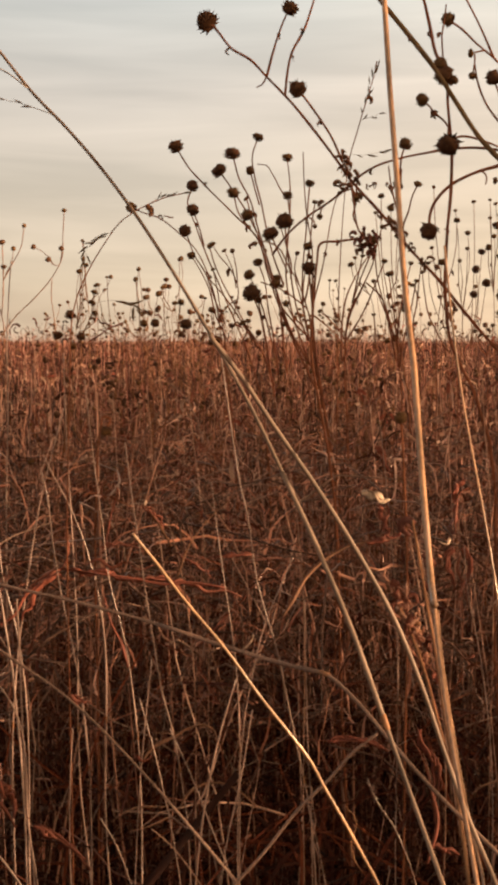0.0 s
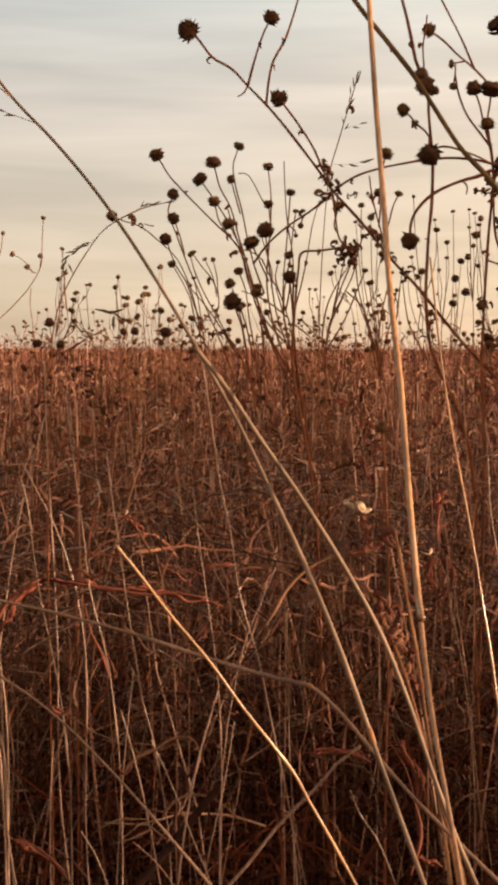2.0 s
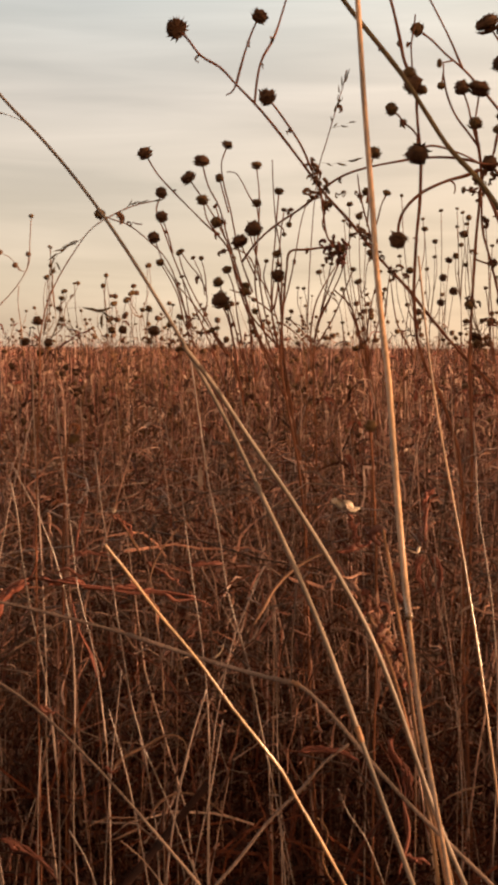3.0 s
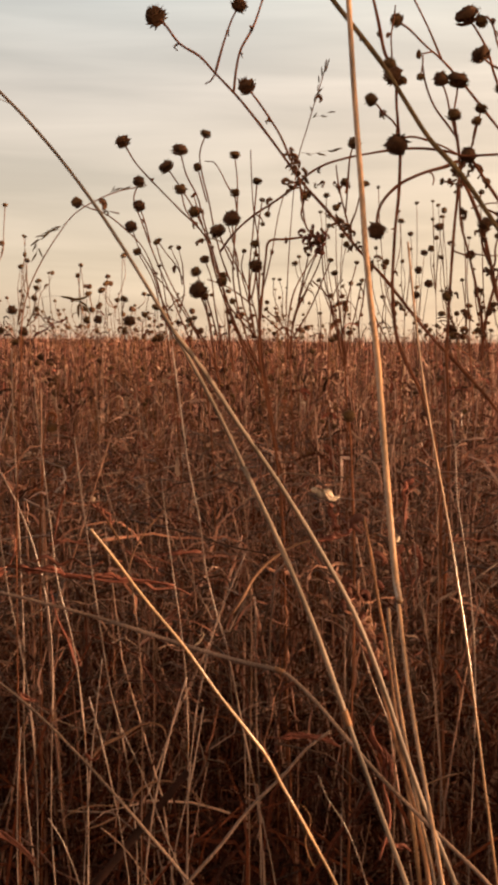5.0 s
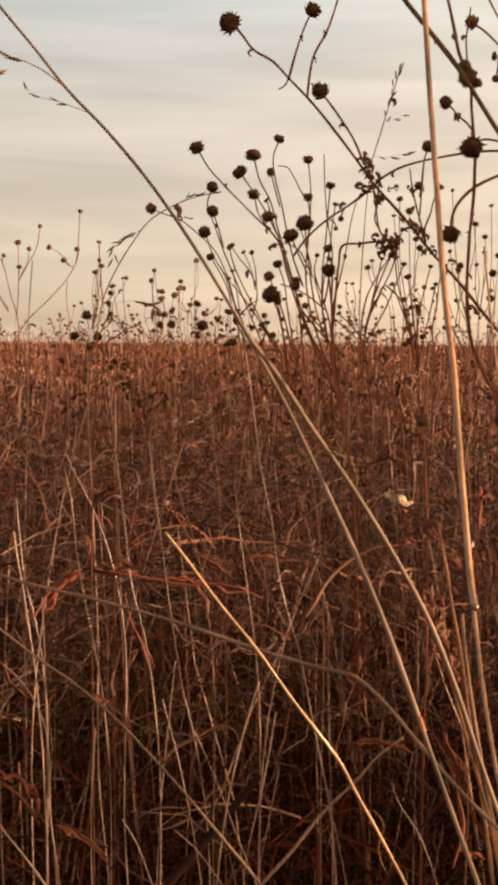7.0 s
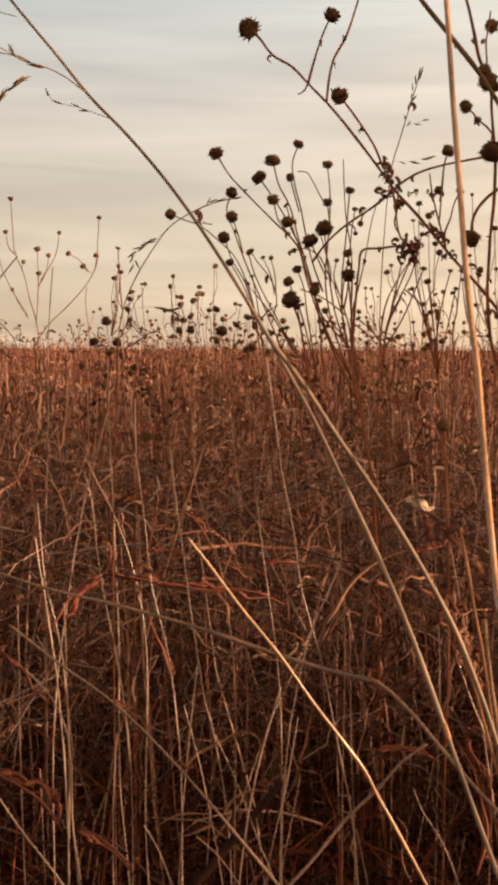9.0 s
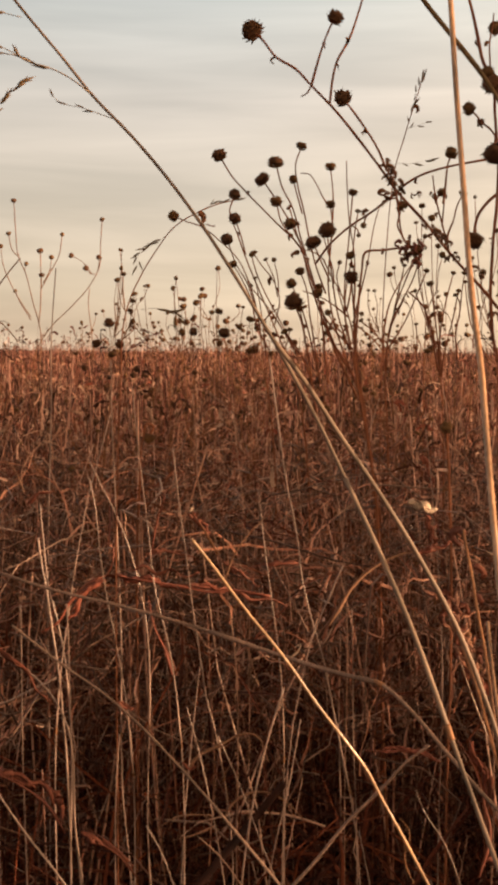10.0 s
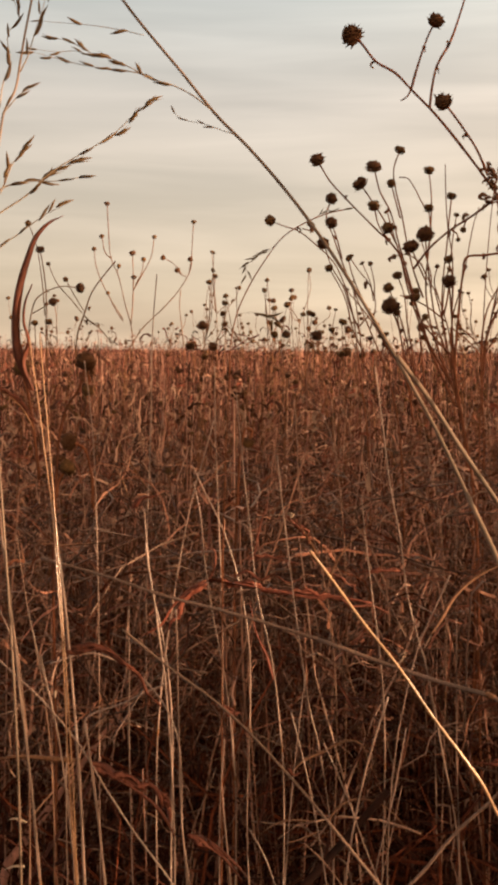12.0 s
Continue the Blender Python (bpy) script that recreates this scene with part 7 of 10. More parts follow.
culm_c = stalk("leaning_grass_stalk", "thin weathered grass stalk leaning across the others", [(0.1522, 0.38, 0), (0.1226, 0.372, 0.3516), (0.0946, 0.3644, 0.6856), (0.0784, 0.36, 0.879), (0.0691, 0.36, 0.9011), (0.0617, 0.36, 0.9211), (0.0535, 0.36, 0.9445), (0.0454, 0.36, 0.9642), (0.0348, 0.36, 0.9836), (0.0208, 0.36, 1.006), (0.0069, 0.36, 1.026), (-0.0017, 0.36, 1.039), (-0.0117, 0.36, 1.052)], 0.0011, 0.0007, olive_culm_mat, nodes=0.2)
culm_d = stalk("bent_grass_stalk", "bent golden grass stalk catching the low sun", [(0.1178, 0.43, 0), (0.0918, 0.422, 0.3362), (0.0671, 0.4144, 0.6556), (0.0529, 0.41, 0.8405), (0.0468, 0.4082, 0.8561), (0.0401, 0.4064, 0.8695), (0.0338, 0.4045, 0.8816), (0.0267, 0.4027, 0.8946), (0.0212, 0.4009, 0.9054), (0.0156, 0.3991, 0.9135), (0.0038, 0.3973, 0.9292), (-0.0077, 0.3955, 0.9459), (-0.021, 0.3936, 0.9627), (-0.0331, 0.3918, 0.9793), (-0.0386, 0.39, 0.9866)], 0.001, 0.00055, sunlit_culm_mat, nodes=0.15)
culm_e = stalk("tall_grass_stalk", "tall straw-coloured grass stalk with a sunlit golden side", [(0.1091, 0.34, 0), (0.0994, 0.332, 0.3499), (0.0902, 0.3244, 0.6822), (0.0849, 0.32, 0.8746), (0.0819, 0.3233, 0.8964), (0.0784, 0.3267, 0.9233), (0.076, 0.33, 0.9437), (0.0741, 0.3333, 0.961), (0.0717, 0.3367, 0.9784), (0.0694, 0.34, 0.9944), (0.0671, 0.3433, 1.009), (0.065, 0.3467, 1.022), (0.0628, 0.35, 1.037), (0.0604, 0.3533, 1.057), (0.0596, 0.3567, 1.069), (0.059, 0.36, 1.079)], 0.0011, 0.0003, culm_mat, nodes=0.2)
culm_f = stalk("fallen_grass_stalk", "fallen grey straw lying slantwise across the grass", [(0.3013, 0.42, 0), (0.2212, 0.412, 0.3432), (0.145, 0.4044, 0.6692), (0.1009, 0.4, 0.858), (0.0833, 0.4125, 0.8731), (0.0667, 0.425, 0.8871), (0.0535, 0.4375, 0.8999), (0.0417, 0.45, 0.9114), (0.0315, 0.4625, 0.9177), (0.0161, 0.475, 0.9184), (-0.0024, 0.4875, 0.9205), (-0.0341, 0.5, 0.9278), (-0.077, 0.5125, 0.9366), (-0.1118, 0.525, 0.9415), (-0.1403, 0.5375, 0.9469), (-0.1752, 0.55, 0.9525)], 0.0011, 0.0007, dull_culm_mat, nodes=0.2)
culm_g = stalk("fallen_grass_stalk", "grey straw slanting down through the tangle", [(0.1619, 0.52, 0), (0.098, 0.512, 0.3222), (0.0373, 0.5044, 0.6283), (0.0021, 0.5, 0.8056), (-0.0115, 0.5062, 0.8193), (-0.0254, 0.5125, 0.8334), (-0.0408, 0.5188, 0.8491), (-0.0565, 0.525, 0.8638), (-0.075, 0.5312, 0.8801), (-0.0913, 0.5375, 0.8914), (-0.1079, 0.5438, 0.9003), (-0.1352, 0.55, 0.9189)], 0.0008, 0.0006, dull_culm_mat, nodes=0.2)
culm_h = stalk("fallen_grass_stalk", "thin straw leaning over the dark thatch", [(-0.0822, 0.52, 0), (-0.0544, 0.512, 0.3223), (-0.028, 0.5044, 0.6284), (-0.0127, 0.5, 0.8057), (-0.0028, 0.5, 0.8171), (0.007, 0.5, 0.8284), (0.0216, 0.5, 0.8473), (0.0363, 0.5, 0.8623), (0.046, 0.5, 0.8735), (0.0557, 0.5, 0.881)], 0.0009, 0.0007, dull_culm_mat, nodes=0.2)
culm_i = stalk("tall_grass_stalk", "pair of straw-coloured stalks glowing in the low sun", [(-0.0994, 0.36, 0), (-0.1021, 0.352, 0.3561), (-0.1046, 0.3444, 0.6943), (-0.1061, 0.34, 0.8902), (-0.1092, 0.3422, 0.9312), (-0.1114, 0.3444, 0.9655), (-0.1137, 0.3467, 0.9876), (-0.1156, 0.3489, 1.005), (-0.1179, 0.3511, 1.018), (-0.1203, 0.3533, 1.032), (-0.1226, 0.3556, 1.044), (-0.1243, 0.3578, 1.051), (-0.1256, 0.36, 1.056)], 0.0007, 0.0002, culm_mat, nodes=0.2)
culm_j = stalk("tall_grass_stalk", "pair of straw-coloured stalks glowing in the low sun", [(-0.0998, 0.36, 0), (-0.1026, 0.352, 0.3679), (-0.1053, 0.3444, 0.7174), (-0.1069, 0.34, 0.9198), (-0.1095, 0.3425, 0.9538), (-0.1119, 0.345, 0.9793), (-0.1139, 0.3475, 0.9978), (-0.1157, 0.35, 1.013), (-0.1176, 0.3525, 1.027), (-0.1196, 0.355, 1.042), (-0.121, 0.3575, 1.051), (-0.1222, 0.36, 1.058)], 0.0006, 0.00018, culm_mat, nodes=0.2)
culm_k = stalk("panicle_grass", "grass stalk with an open panicle of dry spikelets", [(-0.1243, 0.38, 0), (-0.1271, 0.372, 0.3793), (-0.1297, 0.3644, 0.7396), (-0.1312, 0.36, 0.9482), (-0.1351, 0.3618, 1.002), (-0.1381, 0.3636, 1.038), (-0.1403, 0.3655, 1.077), (-0.1388, 0.3673, 1.104), (-0.1374, 0.3691, 1.12), (-0.1365, 0.3709, 1.128), (-0.1335, 0.3727, 1.135), (-0.1323, 0.3745, 1.144), (-0.1311, 0.3764, 1.154), (-0.1298, 0.3782, 1.163), (-0.1289, 0.38, 1.172)], 0.0006, 0.00035, olive_culm_mat, nodes=0.0)
spray(culm_k, [(-0.1435, 0.37, 1.092), (-0.1379, 0.37, 1.096), (-0.1286, 0.37, 1.102), (-0.1222, 0.37, 1.108), (-0.1158, 0.37, 1.112), (-0.1085, 0.37, 1.116), (-0.1004, 0.37, 1.121), (-0.095, 0.37, 1.126), (-0.09, 0.37, 1.13)], 0.0005, 10, 0.0055, True)
spray(culm_k, [(-0.1406, 0.37, 1.102), (-0.1341, 0.37, 1.105), (-0.1277, 0.37, 1.106), (-0.1195, 0.37, 1.106), (-0.1125, 0.37, 1.107)], 0.0005, 5, 0.005)
spray(culm_k, [(-0.1408, 0.37, 1.08), (-0.138, 0.37, 1.085), (-0.1324, 0.37, 1.089), (-0.1268, 0.37, 1.093), (-0.1222, 0.37, 1.096), (-0.1177, 0.37, 1.098)], 0.0004, 5, 0.0045)
spray(culm_k, [(-0.131, 0.37, 1.14), (-0.1284, 0.37, 1.145), (-0.1262, 0.37, 1.152), (-0.1244, 0.37, 1.157), (-0.1229, 0.37, 1.162)], 0.0004, 5, 0.0045)
spray(culm_k, [(-0.1377, 0.37, 1.129), (-0.1367, 0.37, 1.136), (-0.1343, 0.37, 1.143), (-0.1348, 0.37, 1.152), (-0.1311, 0.37, 1.157), (-0.1329, 0.37, 1.162)], 0.0004, 8, 0.0045)
spray(culm_k, [(-0.1368, 0.37, 1.127), (-0.134, 0.37, 1.13), (-0.1312, 0.37, 1.133), (-0.1276, 0.37, 1.135)], 0.0004, 4, 0.004)
spray(culm_k, [(-0.1378, 0.37, 1.102), (-0.136, 0.37, 1.106), (-0.1332, 0.37, 1.112), (-0.1295, 0.37, 1.116)], 0.0004, 6, 0.0045)
part("blade", blade([(-0.1252, 0.36, 1.04), (-0.1286, 0.36, 1.049), (-0.1299, 0.36, 1.058), (-0.1295, 0.36, 1.066), (-0.1281, 0.36, 1.074), (-0.1259, 0.36, 1.081), (-0.123, 0.36, 1.088), (-0.119, 0.36, 1.092), (-0.1147, 0.36, 1.094)], 0.0029, 6, 0.25, 0.4, -0.1, 0.06), dark_red_leaf_mat, thing("red_leaf", (-0.1252, 0.36, 1.04), "broad withered red-brown leaf standing against the sky", "dry leaf", "broad dry leaves"))
part("blade", blade([(-0.1243, 0.36, 1.04), (-0.1271, 0.36, 1.049), (-0.1253, 0.36, 1.055), (-0.127, 0.36, 1.061), (-0.1267, 0.36, 1.067), (-0.1245, 0.36, 1.073)], 0.0026, 6, 0.6, 2.2, 0.3, 0.15), dark_red_leaf_mat, thing("red_leaf", (-0.1243, 0.36, 1.04), "torn foot of a withered red leaf by two stalks", "dry leaf", "broad dry leaves"))
part("blade", blade([(-0.0145, 0.74, 0.8953), (-0.0395, 0.74, 0.8989), (-0.0539, 0.74, 0.8982), (-0.0681, 0.74, 0.9007), (-0.086, 0.74, 0.9032), (-0.1038, 0.74, 0.9054), (-0.1199, 0.74, 0.9069), (-0.1307, 0.74, 0.8989), (-0.1416, 0.74, 0.8898), (-0.149, 0.74, 0.8771), (-0.1599, 0.74, 0.8698)], 0.0052, 6, 0.4, 2.0, 0.6, 0.2), red_leaf_mat, thing("red_leaf", (-0.0145, 0.74, 0.8953), "curled red dry leaf lying over the grass", "dry leaf", "broad dry leaves"))
part("blade", blade([(-0.0765, 0.74, 0.8435), (-0.08, 0.74, 0.8581), (-0.087, 0.74, 0.8727), (-0.0922, 0.74, 0.8944)], 0.004, 6, 0.4, 1.0, 0.3, 0.08), red_leaf_mat, thing("red_leaf", (-0.0765, 0.74, 0.8435), "thin red dry leaf bent down in the grass", "dry leaf", "broad dry leaves"))
part("blade", blade([(0.0829, 0.72, 0.9528), (0.0787, 0.72, 0.9563), (0.0752, 0.72, 0.9556), (0.0724, 0.72, 0.9587), (0.069, 0.72, 0.9584)], 0.006, 6, 0.3, 0.9, -0.3, 0.7), sunlit_leaf_mat, thing("tan_leaf", (0.0829, 0.72, 0.9528), "pale dry leaf fragment lit bright by the sun", "dry leaf", "broad dry leaves"))
part("blade", blade([(0.0863, 0.72, 0.9542), (0.0801, 0.72, 0.9535), (0.0766, 0.72, 0.9584), (0.0724, 0.72, 0.9597)], 0.0045, 6, 0.4, 1.6, 0.3, 0.5), sunlit_leaf_mat, thing("tan_leaf", (0.0863, 0.72, 0.9542), "crumpled piece of pale dry leaf lit by the sun", "dry leaf", "broad dry leaves"))
part("blade", blade([(0.0865, 0.72, 0.9329), (0.0837, 0.72, 0.9399), (0.0864, 0.72, 0.9451), (0.0843, 0.72, 0.9514)], 0.005, 6, 0.4, 1.5, 0.5, 0.08), red_leaf_mat, thing("red_leaf", (0.0865, 0.72, 0.9329), "torn red dry leaf hanging among the stalks", "dry leaf", "broad dry leaves"))
part("blade", blade([(0.0206, 0.7, 0.8856), (0.0273, 0.7, 0.8958), (0.034, 0.7, 0.9078), (0.0458, 0.7, 0.9198), (0.0609, 0.7, 0.9283), (0.0777, 0.7, 0.9316), (0.0885, 0.7, 0.9333)], 0.0042, 6, 0.4, 1.0, 0.4, 0.08), tan_leaf_mat, thing("tan_leaf", (0.0206, 0.7, 0.8856), "long dry leaf arching over the tangle", "dry leaf", "broad dry leaves"))
part("blade", blade([(-0.0588, 0.62, 0.8219), (-0.0528, 0.62, 0.8312), (-0.0392, 0.62, 0.8388), (-0.0316, 0.62, 0.8434), (-0.0241, 0.62, 0.845), (-0.0196, 0.62, 0.8428), (-0.0166, 0.62, 0.8357), (-0.0136, 0.62, 0.8295)], 0.0032, 6, 0.4, 1.2, 0.5, 0.3), tan_leaf_mat, thing("tan_leaf", (-0.0588, 0.62, 0.8219), "curled pale dry leaf hooked over at its end", "dry leaf", "broad dry leaves"))
part("blade", blade([(-0.0378, 0.62, 0.7985), (-0.0317, 0.62, 0.8078), (-0.0242, 0.62, 0.8124), (-0.0151, 0.62, 0.813), (-0.006, 0.62, 0.8092), (0.0046, 0.62, 0.7992)], 0.0028, 6, 0.4, 1.0, 0.5, 0.3), tan_leaf_mat, thing("tan_leaf", (-0.0378, 0.62, 0.7985), "dry leaf bowed over the dark thatch", "dry leaf", "broad dry leaves"))
part("blade", blade([(0.0784, 0.5, 0.8229), (0.0831, 0.5, 0.8432), (0.08, 0.5, 0.8558), (0.0754, 0.5, 0.8709), (0.0679, 0.5, 0.8834)], 0.0042, 6, 0.4, 1.0, 0.4, 0.08), red_leaf_mat, thing("red_leaf", (0.0784, 0.5, 0.8229), "red dry leaf standing steeply among the straws", "dry leaf", "broad dry leaves"))
part("blade", blade([(0.0606, 0.5, 0.8735), (0.0557, 0.5, 0.8765), (0.0459, 0.5, 0.8785), (0.0362, 0.5, 0.8781), (0.0252, 0.5, 0.8786)], 0.0025, 6, 0.4, 0.6, 0.4, 0.08), red_leaf_mat, thing("red_leaf", (0.0606, 0.5, 0.8735), "thin red dry leaf stretched across the straws", "dry leaf", "broad dry leaves"))
part("blade", blade([(-0.1012, 0.5, 0.8393), (-0.1076, 0.5, 0.8505), (-0.1177, 0.5, 0.859), (-0.1291, 0.5, 0.8649), (-0.1393, 0.5, 0.8708)], 0.0026, 6, 0.4, 0.8, 0.5, 0.08), dark_red_leaf_mat, thing("red_leaf", (-0.1012, 0.5, 0.8393), "rust-red dry leaf along a straw", "dry leaf", "broad dry leaves"))
part("blade", blade([(-0.0759, 0.55, 0.7972), (-0.0843, 0.55, 0.808), (-0.0926, 0.55, 0.8133), (-0.1036, 0.55, 0.8155)], 0.0026, 6, 0.4, 0.8, 0.5, 0.08), dark_red_leaf_mat, thing("red_leaf", (-0.0759, 0.55, 0.7972), "rust-red dry leaf low in the tangle", "dry leaf", "broad dry leaves"))
part("blade", blade([(0.1237, 0.7, 0.9367), (0.1241, 0.7, 0.9503), (0.1263, 0.7, 0.9605), (0.1313, 0.7, 0.9639)], 0.0035, 6, 0.4, 0.8, 0.5, 0.08), red_leaf_mat, thing("red_leaf", (0.1237, 0.7, 0.9367), "upright red dry leaf among the stalks", "dry leaf", "broad dry leaves"))
culm_l = stalk("seed_spike_grass", "rust-red grass spike with crowded seeds and gold glints", [(0.1091, 0.52, 0), (0.1053, 0.512, 0.3273), (0.1016, 0.5044, 0.6382), (0.0995, 0.5, 0.8182), (0.0974, 0.5167, 0.8361), (0.0937, 0.5333, 0.8534), (0.0896, 0.55, 0.872), (0.0852, 0.5667, 0.8919), (0.0789, 0.5833, 0.9103), (0.0723, 0.6, 0.9269)], 0.0012, 0.0008, rust_culm_mat, nodes=0.1)
spray(culm_l, [(0.0931, 0.58, 0.868), (0.0858, 0.58, 0.891), (0.0813, 0.58, 0.9082), (0.0755, 0.58, 0.9225), (0.0684, 0.58, 0.9324)], 0.0006, 44, 0.008, 2, red_leaf_mat)
spray(culm_l, [(0.0955, 0.58, 0.8622), (0.0895, 0.58, 0.8838), (0.0848, 0.58, 0.9025), (0.0784, 0.58, 0.9168), (0.0704, 0.58, 0.9282)], 0.0006, 30, 0.007, 2, red_leaf_mat)
culm_m = stalk("seed_spike_grass", "rust-red grass spike with crowded seeds", [(0.1088, 0.54, 0), (0.1052, 0.532, 0.3235), (0.1017, 0.5244, 0.6309), (0.0997, 0.52, 0.8088), (0.095, 0.5333, 0.8507), (0.0922, 0.5467, 0.8758), (0.0894, 0.56, 0.9049), (0.0871, 0.5733, 0.924), (0.0852, 0.5867, 0.9439), (0.0836, 0.6, 0.959)], 0.0011, 0.0008, rust_culm_mat, nodes=0.1)
culm_n = stalk("seed_spike_grass", "slim straw stalk beside the rust-red spikes", [(0.12, 0.54, 0), (0.1145, 0.532, 0.3235), (0.1092, 0.5244, 0.6309), (0.1062, 0.52, 0.8088), (0.1024, 0.536, 0.8308), (0.1003, 0.552, 0.8492), (0.0981, 0.568, 0.8718), (0.0969, 0.584, 0.8928), (0.0972, 0.6, 0.9121)], 0.0011, 0.0009, culm_mat, nodes=0.12)
forb("panicle_grass", "thin upright grass with an open panicle of tiny spikelets", [
    ([(0.0723, 1, 0), (0.0727, 0.992, 0.4136), (0.0731, 0.9844, 0.8066), (0.0733, 0.98, 1.034), (0.0739, 0.98, 1.09), (0.0759, 0.98, 1.136), (0.0789, 0.98, 1.176), (0.0824, 0.98, 1.201), (0.0878, 0.98, 1.219), (0.0918, 0.98, 1.233), (0.0958, 0.98, 1.246), (0.1011, 0.98, 1.264), (0.1037, 0.98, 1.276)], 0.0008, 0.0004, 0, False),
], group='panicle grasses', category='grass')
fine = scene.objects['panicle_grass.001']
spray(fine, [(0.0878, 0.98, 1.219), (0.0922, 0.98, 1.235), (0.0967, 0.98, 1.251), (0.1002, 0.98, 1.264), (0.1029, 0.98, 1.271)], 0.0003, 9, 0.006)
spray(fine, [(0.0904, 0.98, 1.229), (0.0936, 0.98, 1.23), (0.1005, 0.98, 1.232), (0.106, 0.98, 1.234)], 0.0003, 3, 0.006)
spray(fine, [(0.0833, 0.98, 1.202), (0.0916, 0.98, 1.201), (0.103, 0.98, 1.203), (0.1108, 0.98, 1.205)], 0.0003, 4, 0.006)
_ = stalk("grass_stalk", "single dry grass stalk standing in the tangle", [(-0.0938, 0.77, 0), (-0.0978, 0.762, 0.2811), (-0.1017, 0.7544, 0.5482), (-0.1039, 0.75, 0.7028), (-0.1095, 0.75, 0.7618), (-0.1105, 0.75, 0.8019), (-0.1103, 0.75, 0.8556), (-0.1119, 0.75, 0.9058), (-0.1145, 0.75, 0.9641), (-0.1162, 0.75, 1.004), (-0.1168, 0.75, 1.043)], 0.00076, 0.00036, pale_culm_mat, nodes=0.16, group='single grass stalks')
_ = stalk("grass_stalk", "single dry grass stalk standing in the tangle", [(-0.0539, 0.74, 0), (-0.0608, 0.732, 0.3311), (-0.0674, 0.7244, 0.6457), (-0.0712, 0.72, 0.8278), (-0.0762, 0.72, 0.8634), (-0.0859, 0.72, 0.9046), (-0.0897, 0.72, 0.9388), (-0.0945, 0.72, 0.9777), (-0.0976, 0.72, 1.006), (-0.0995, 0.72, 1.027)], 0.00073, 0.00034, pale_culm_mat, nodes=0.16, group='single grass stalks')
_ = stalk("grass_stalk", "single dry grass stalk standing in the tangle", [(-0.0181, 0.7, 0), (-0.0267, 0.692, 0.3171), (-0.0348, 0.6844, 0.6183), (-0.0395, 0.68, 0.7927), (-0.0454, 0.68, 0.825), (-0.0509, 0.68, 0.8459), (-0.0553, 0.68, 0.8738), (-0.0597, 0.68, 0.9031), (-0.0635, 0.68, 0.9323), (-0.0675, 0.68, 0.9612), (-0.0703, 0.68, 0.985), (-0.0712, 0.68, 0.9925)], 0.00083, 0.00039, pale_culm_mat, nodes=0.16, group='single grass stalks')
_ = stalk("grass_stalk", "single dry grass stalk standing in the tangle", [(-0.0196, 0.82, 0), (-0.0285, 0.812, 0.3463), (-0.0369, 0.8044, 0.6754), (-0.0418, 0.8, 0.8659), (-0.0482, 0.8, 0.9033), (-0.0558, 0.8, 0.9301), (-0.063, 0.8, 0.9506), (-0.0665, 0.8, 0.992), (-0.0687, 0.8, 1.02)], 0.00081, 0.00038, tawny_culm_mat, nodes=0.16, group='single grass stalks')
_ = stalk("grass_stalk", "single dry grass stalk standing in the tangle", [(0.0581, 0.68, 0), (0.0484, 0.672, 0.3157), (0.0392, 0.6644, 0.6157), (0.0338, 0.66, 0.7894), (0.0249, 0.66, 0.8327), (0.0194, 0.66, 0.8599), (0.0161, 0.66, 0.8756), (0.0094, 0.66, 0.898), (0.0046, 0.66, 0.9167), (0.0001, 0.66, 0.9482), (-0.0063, 0.66, 0.9791), (-0.0107, 0.66, 1.01), (-0.0157, 0.66, 1.045)], 0.0008, 0.00038, pale_culm_mat, nodes=0.16, group='single grass stalks')
_ = stalk("grass_stalk", "single dry grass stalk standing in the tangle", [(-0.1674, 0.77, 0), (-0.1604, 0.762, 0.3364), (-0.1537, 0.7544, 0.6559), (-0.1498, 0.75, 0.8409), (-0.1438, 0.75, 0.8843), (-0.1364, 0.75, 0.9305), (-0.1306, 0.75, 0.9587), (-0.1224, 0.75, 0.9886), (-0.1172, 0.75, 1.008)], 0.00076, 0.00036, pale_culm_mat, nodes=0.16, group='single grass stalks')
_ = stalk("grass_stalk", "single dry grass stalk standing in the tangle", [(-0.0764, 0.7, 0), (-0.0853, 0.692, 0.3388), (-0.0937, 0.6844, 0.6607), (-0.0985, 0.68, 0.8471), (-0.1038, 0.68, 0.8773), (-0.1084, 0.68, 0.8999), (-0.113, 0.68, 0.929), (-0.1165, 0.68, 0.9612), (-0.1198, 0.68, 0.9762)], 0.00083, 0.00039, pale_culm_mat, nodes=0.16, group='single grass stalks')
_ = stalk("grass_stalk", "single dry grass stalk standing in the tangle", [(0.1239, 0.64, 0), (0.1147, 0.632, 0.3532), (0.1059, 0.6244, 0.6887), (0.1009, 0.62, 0.883), (0.0956, 0.62, 0.9129), (0.0908, 0.62, 0.9396), (0.0861, 0.62, 0.9559)], 0.00075, 0.00035, tawny_culm_mat, nodes=0.16, group='single grass stalks')
_ = stalk("grass_stalk", "single dry grass stalk standing in the tangle", [(0.1489, 0.64, 0), (0.1401, 0.632, 0.3445), (0.1318, 0.6244, 0.6719), (0.1269, 0.62, 0.8614), (0.1209, 0.62, 0.8967), (0.116, 0.62, 0.919), (0.1141, 0.62, 0.9426)], 0.00063, 0.0003, pale_culm_mat, nodes=0.16, group='single grass stalks')
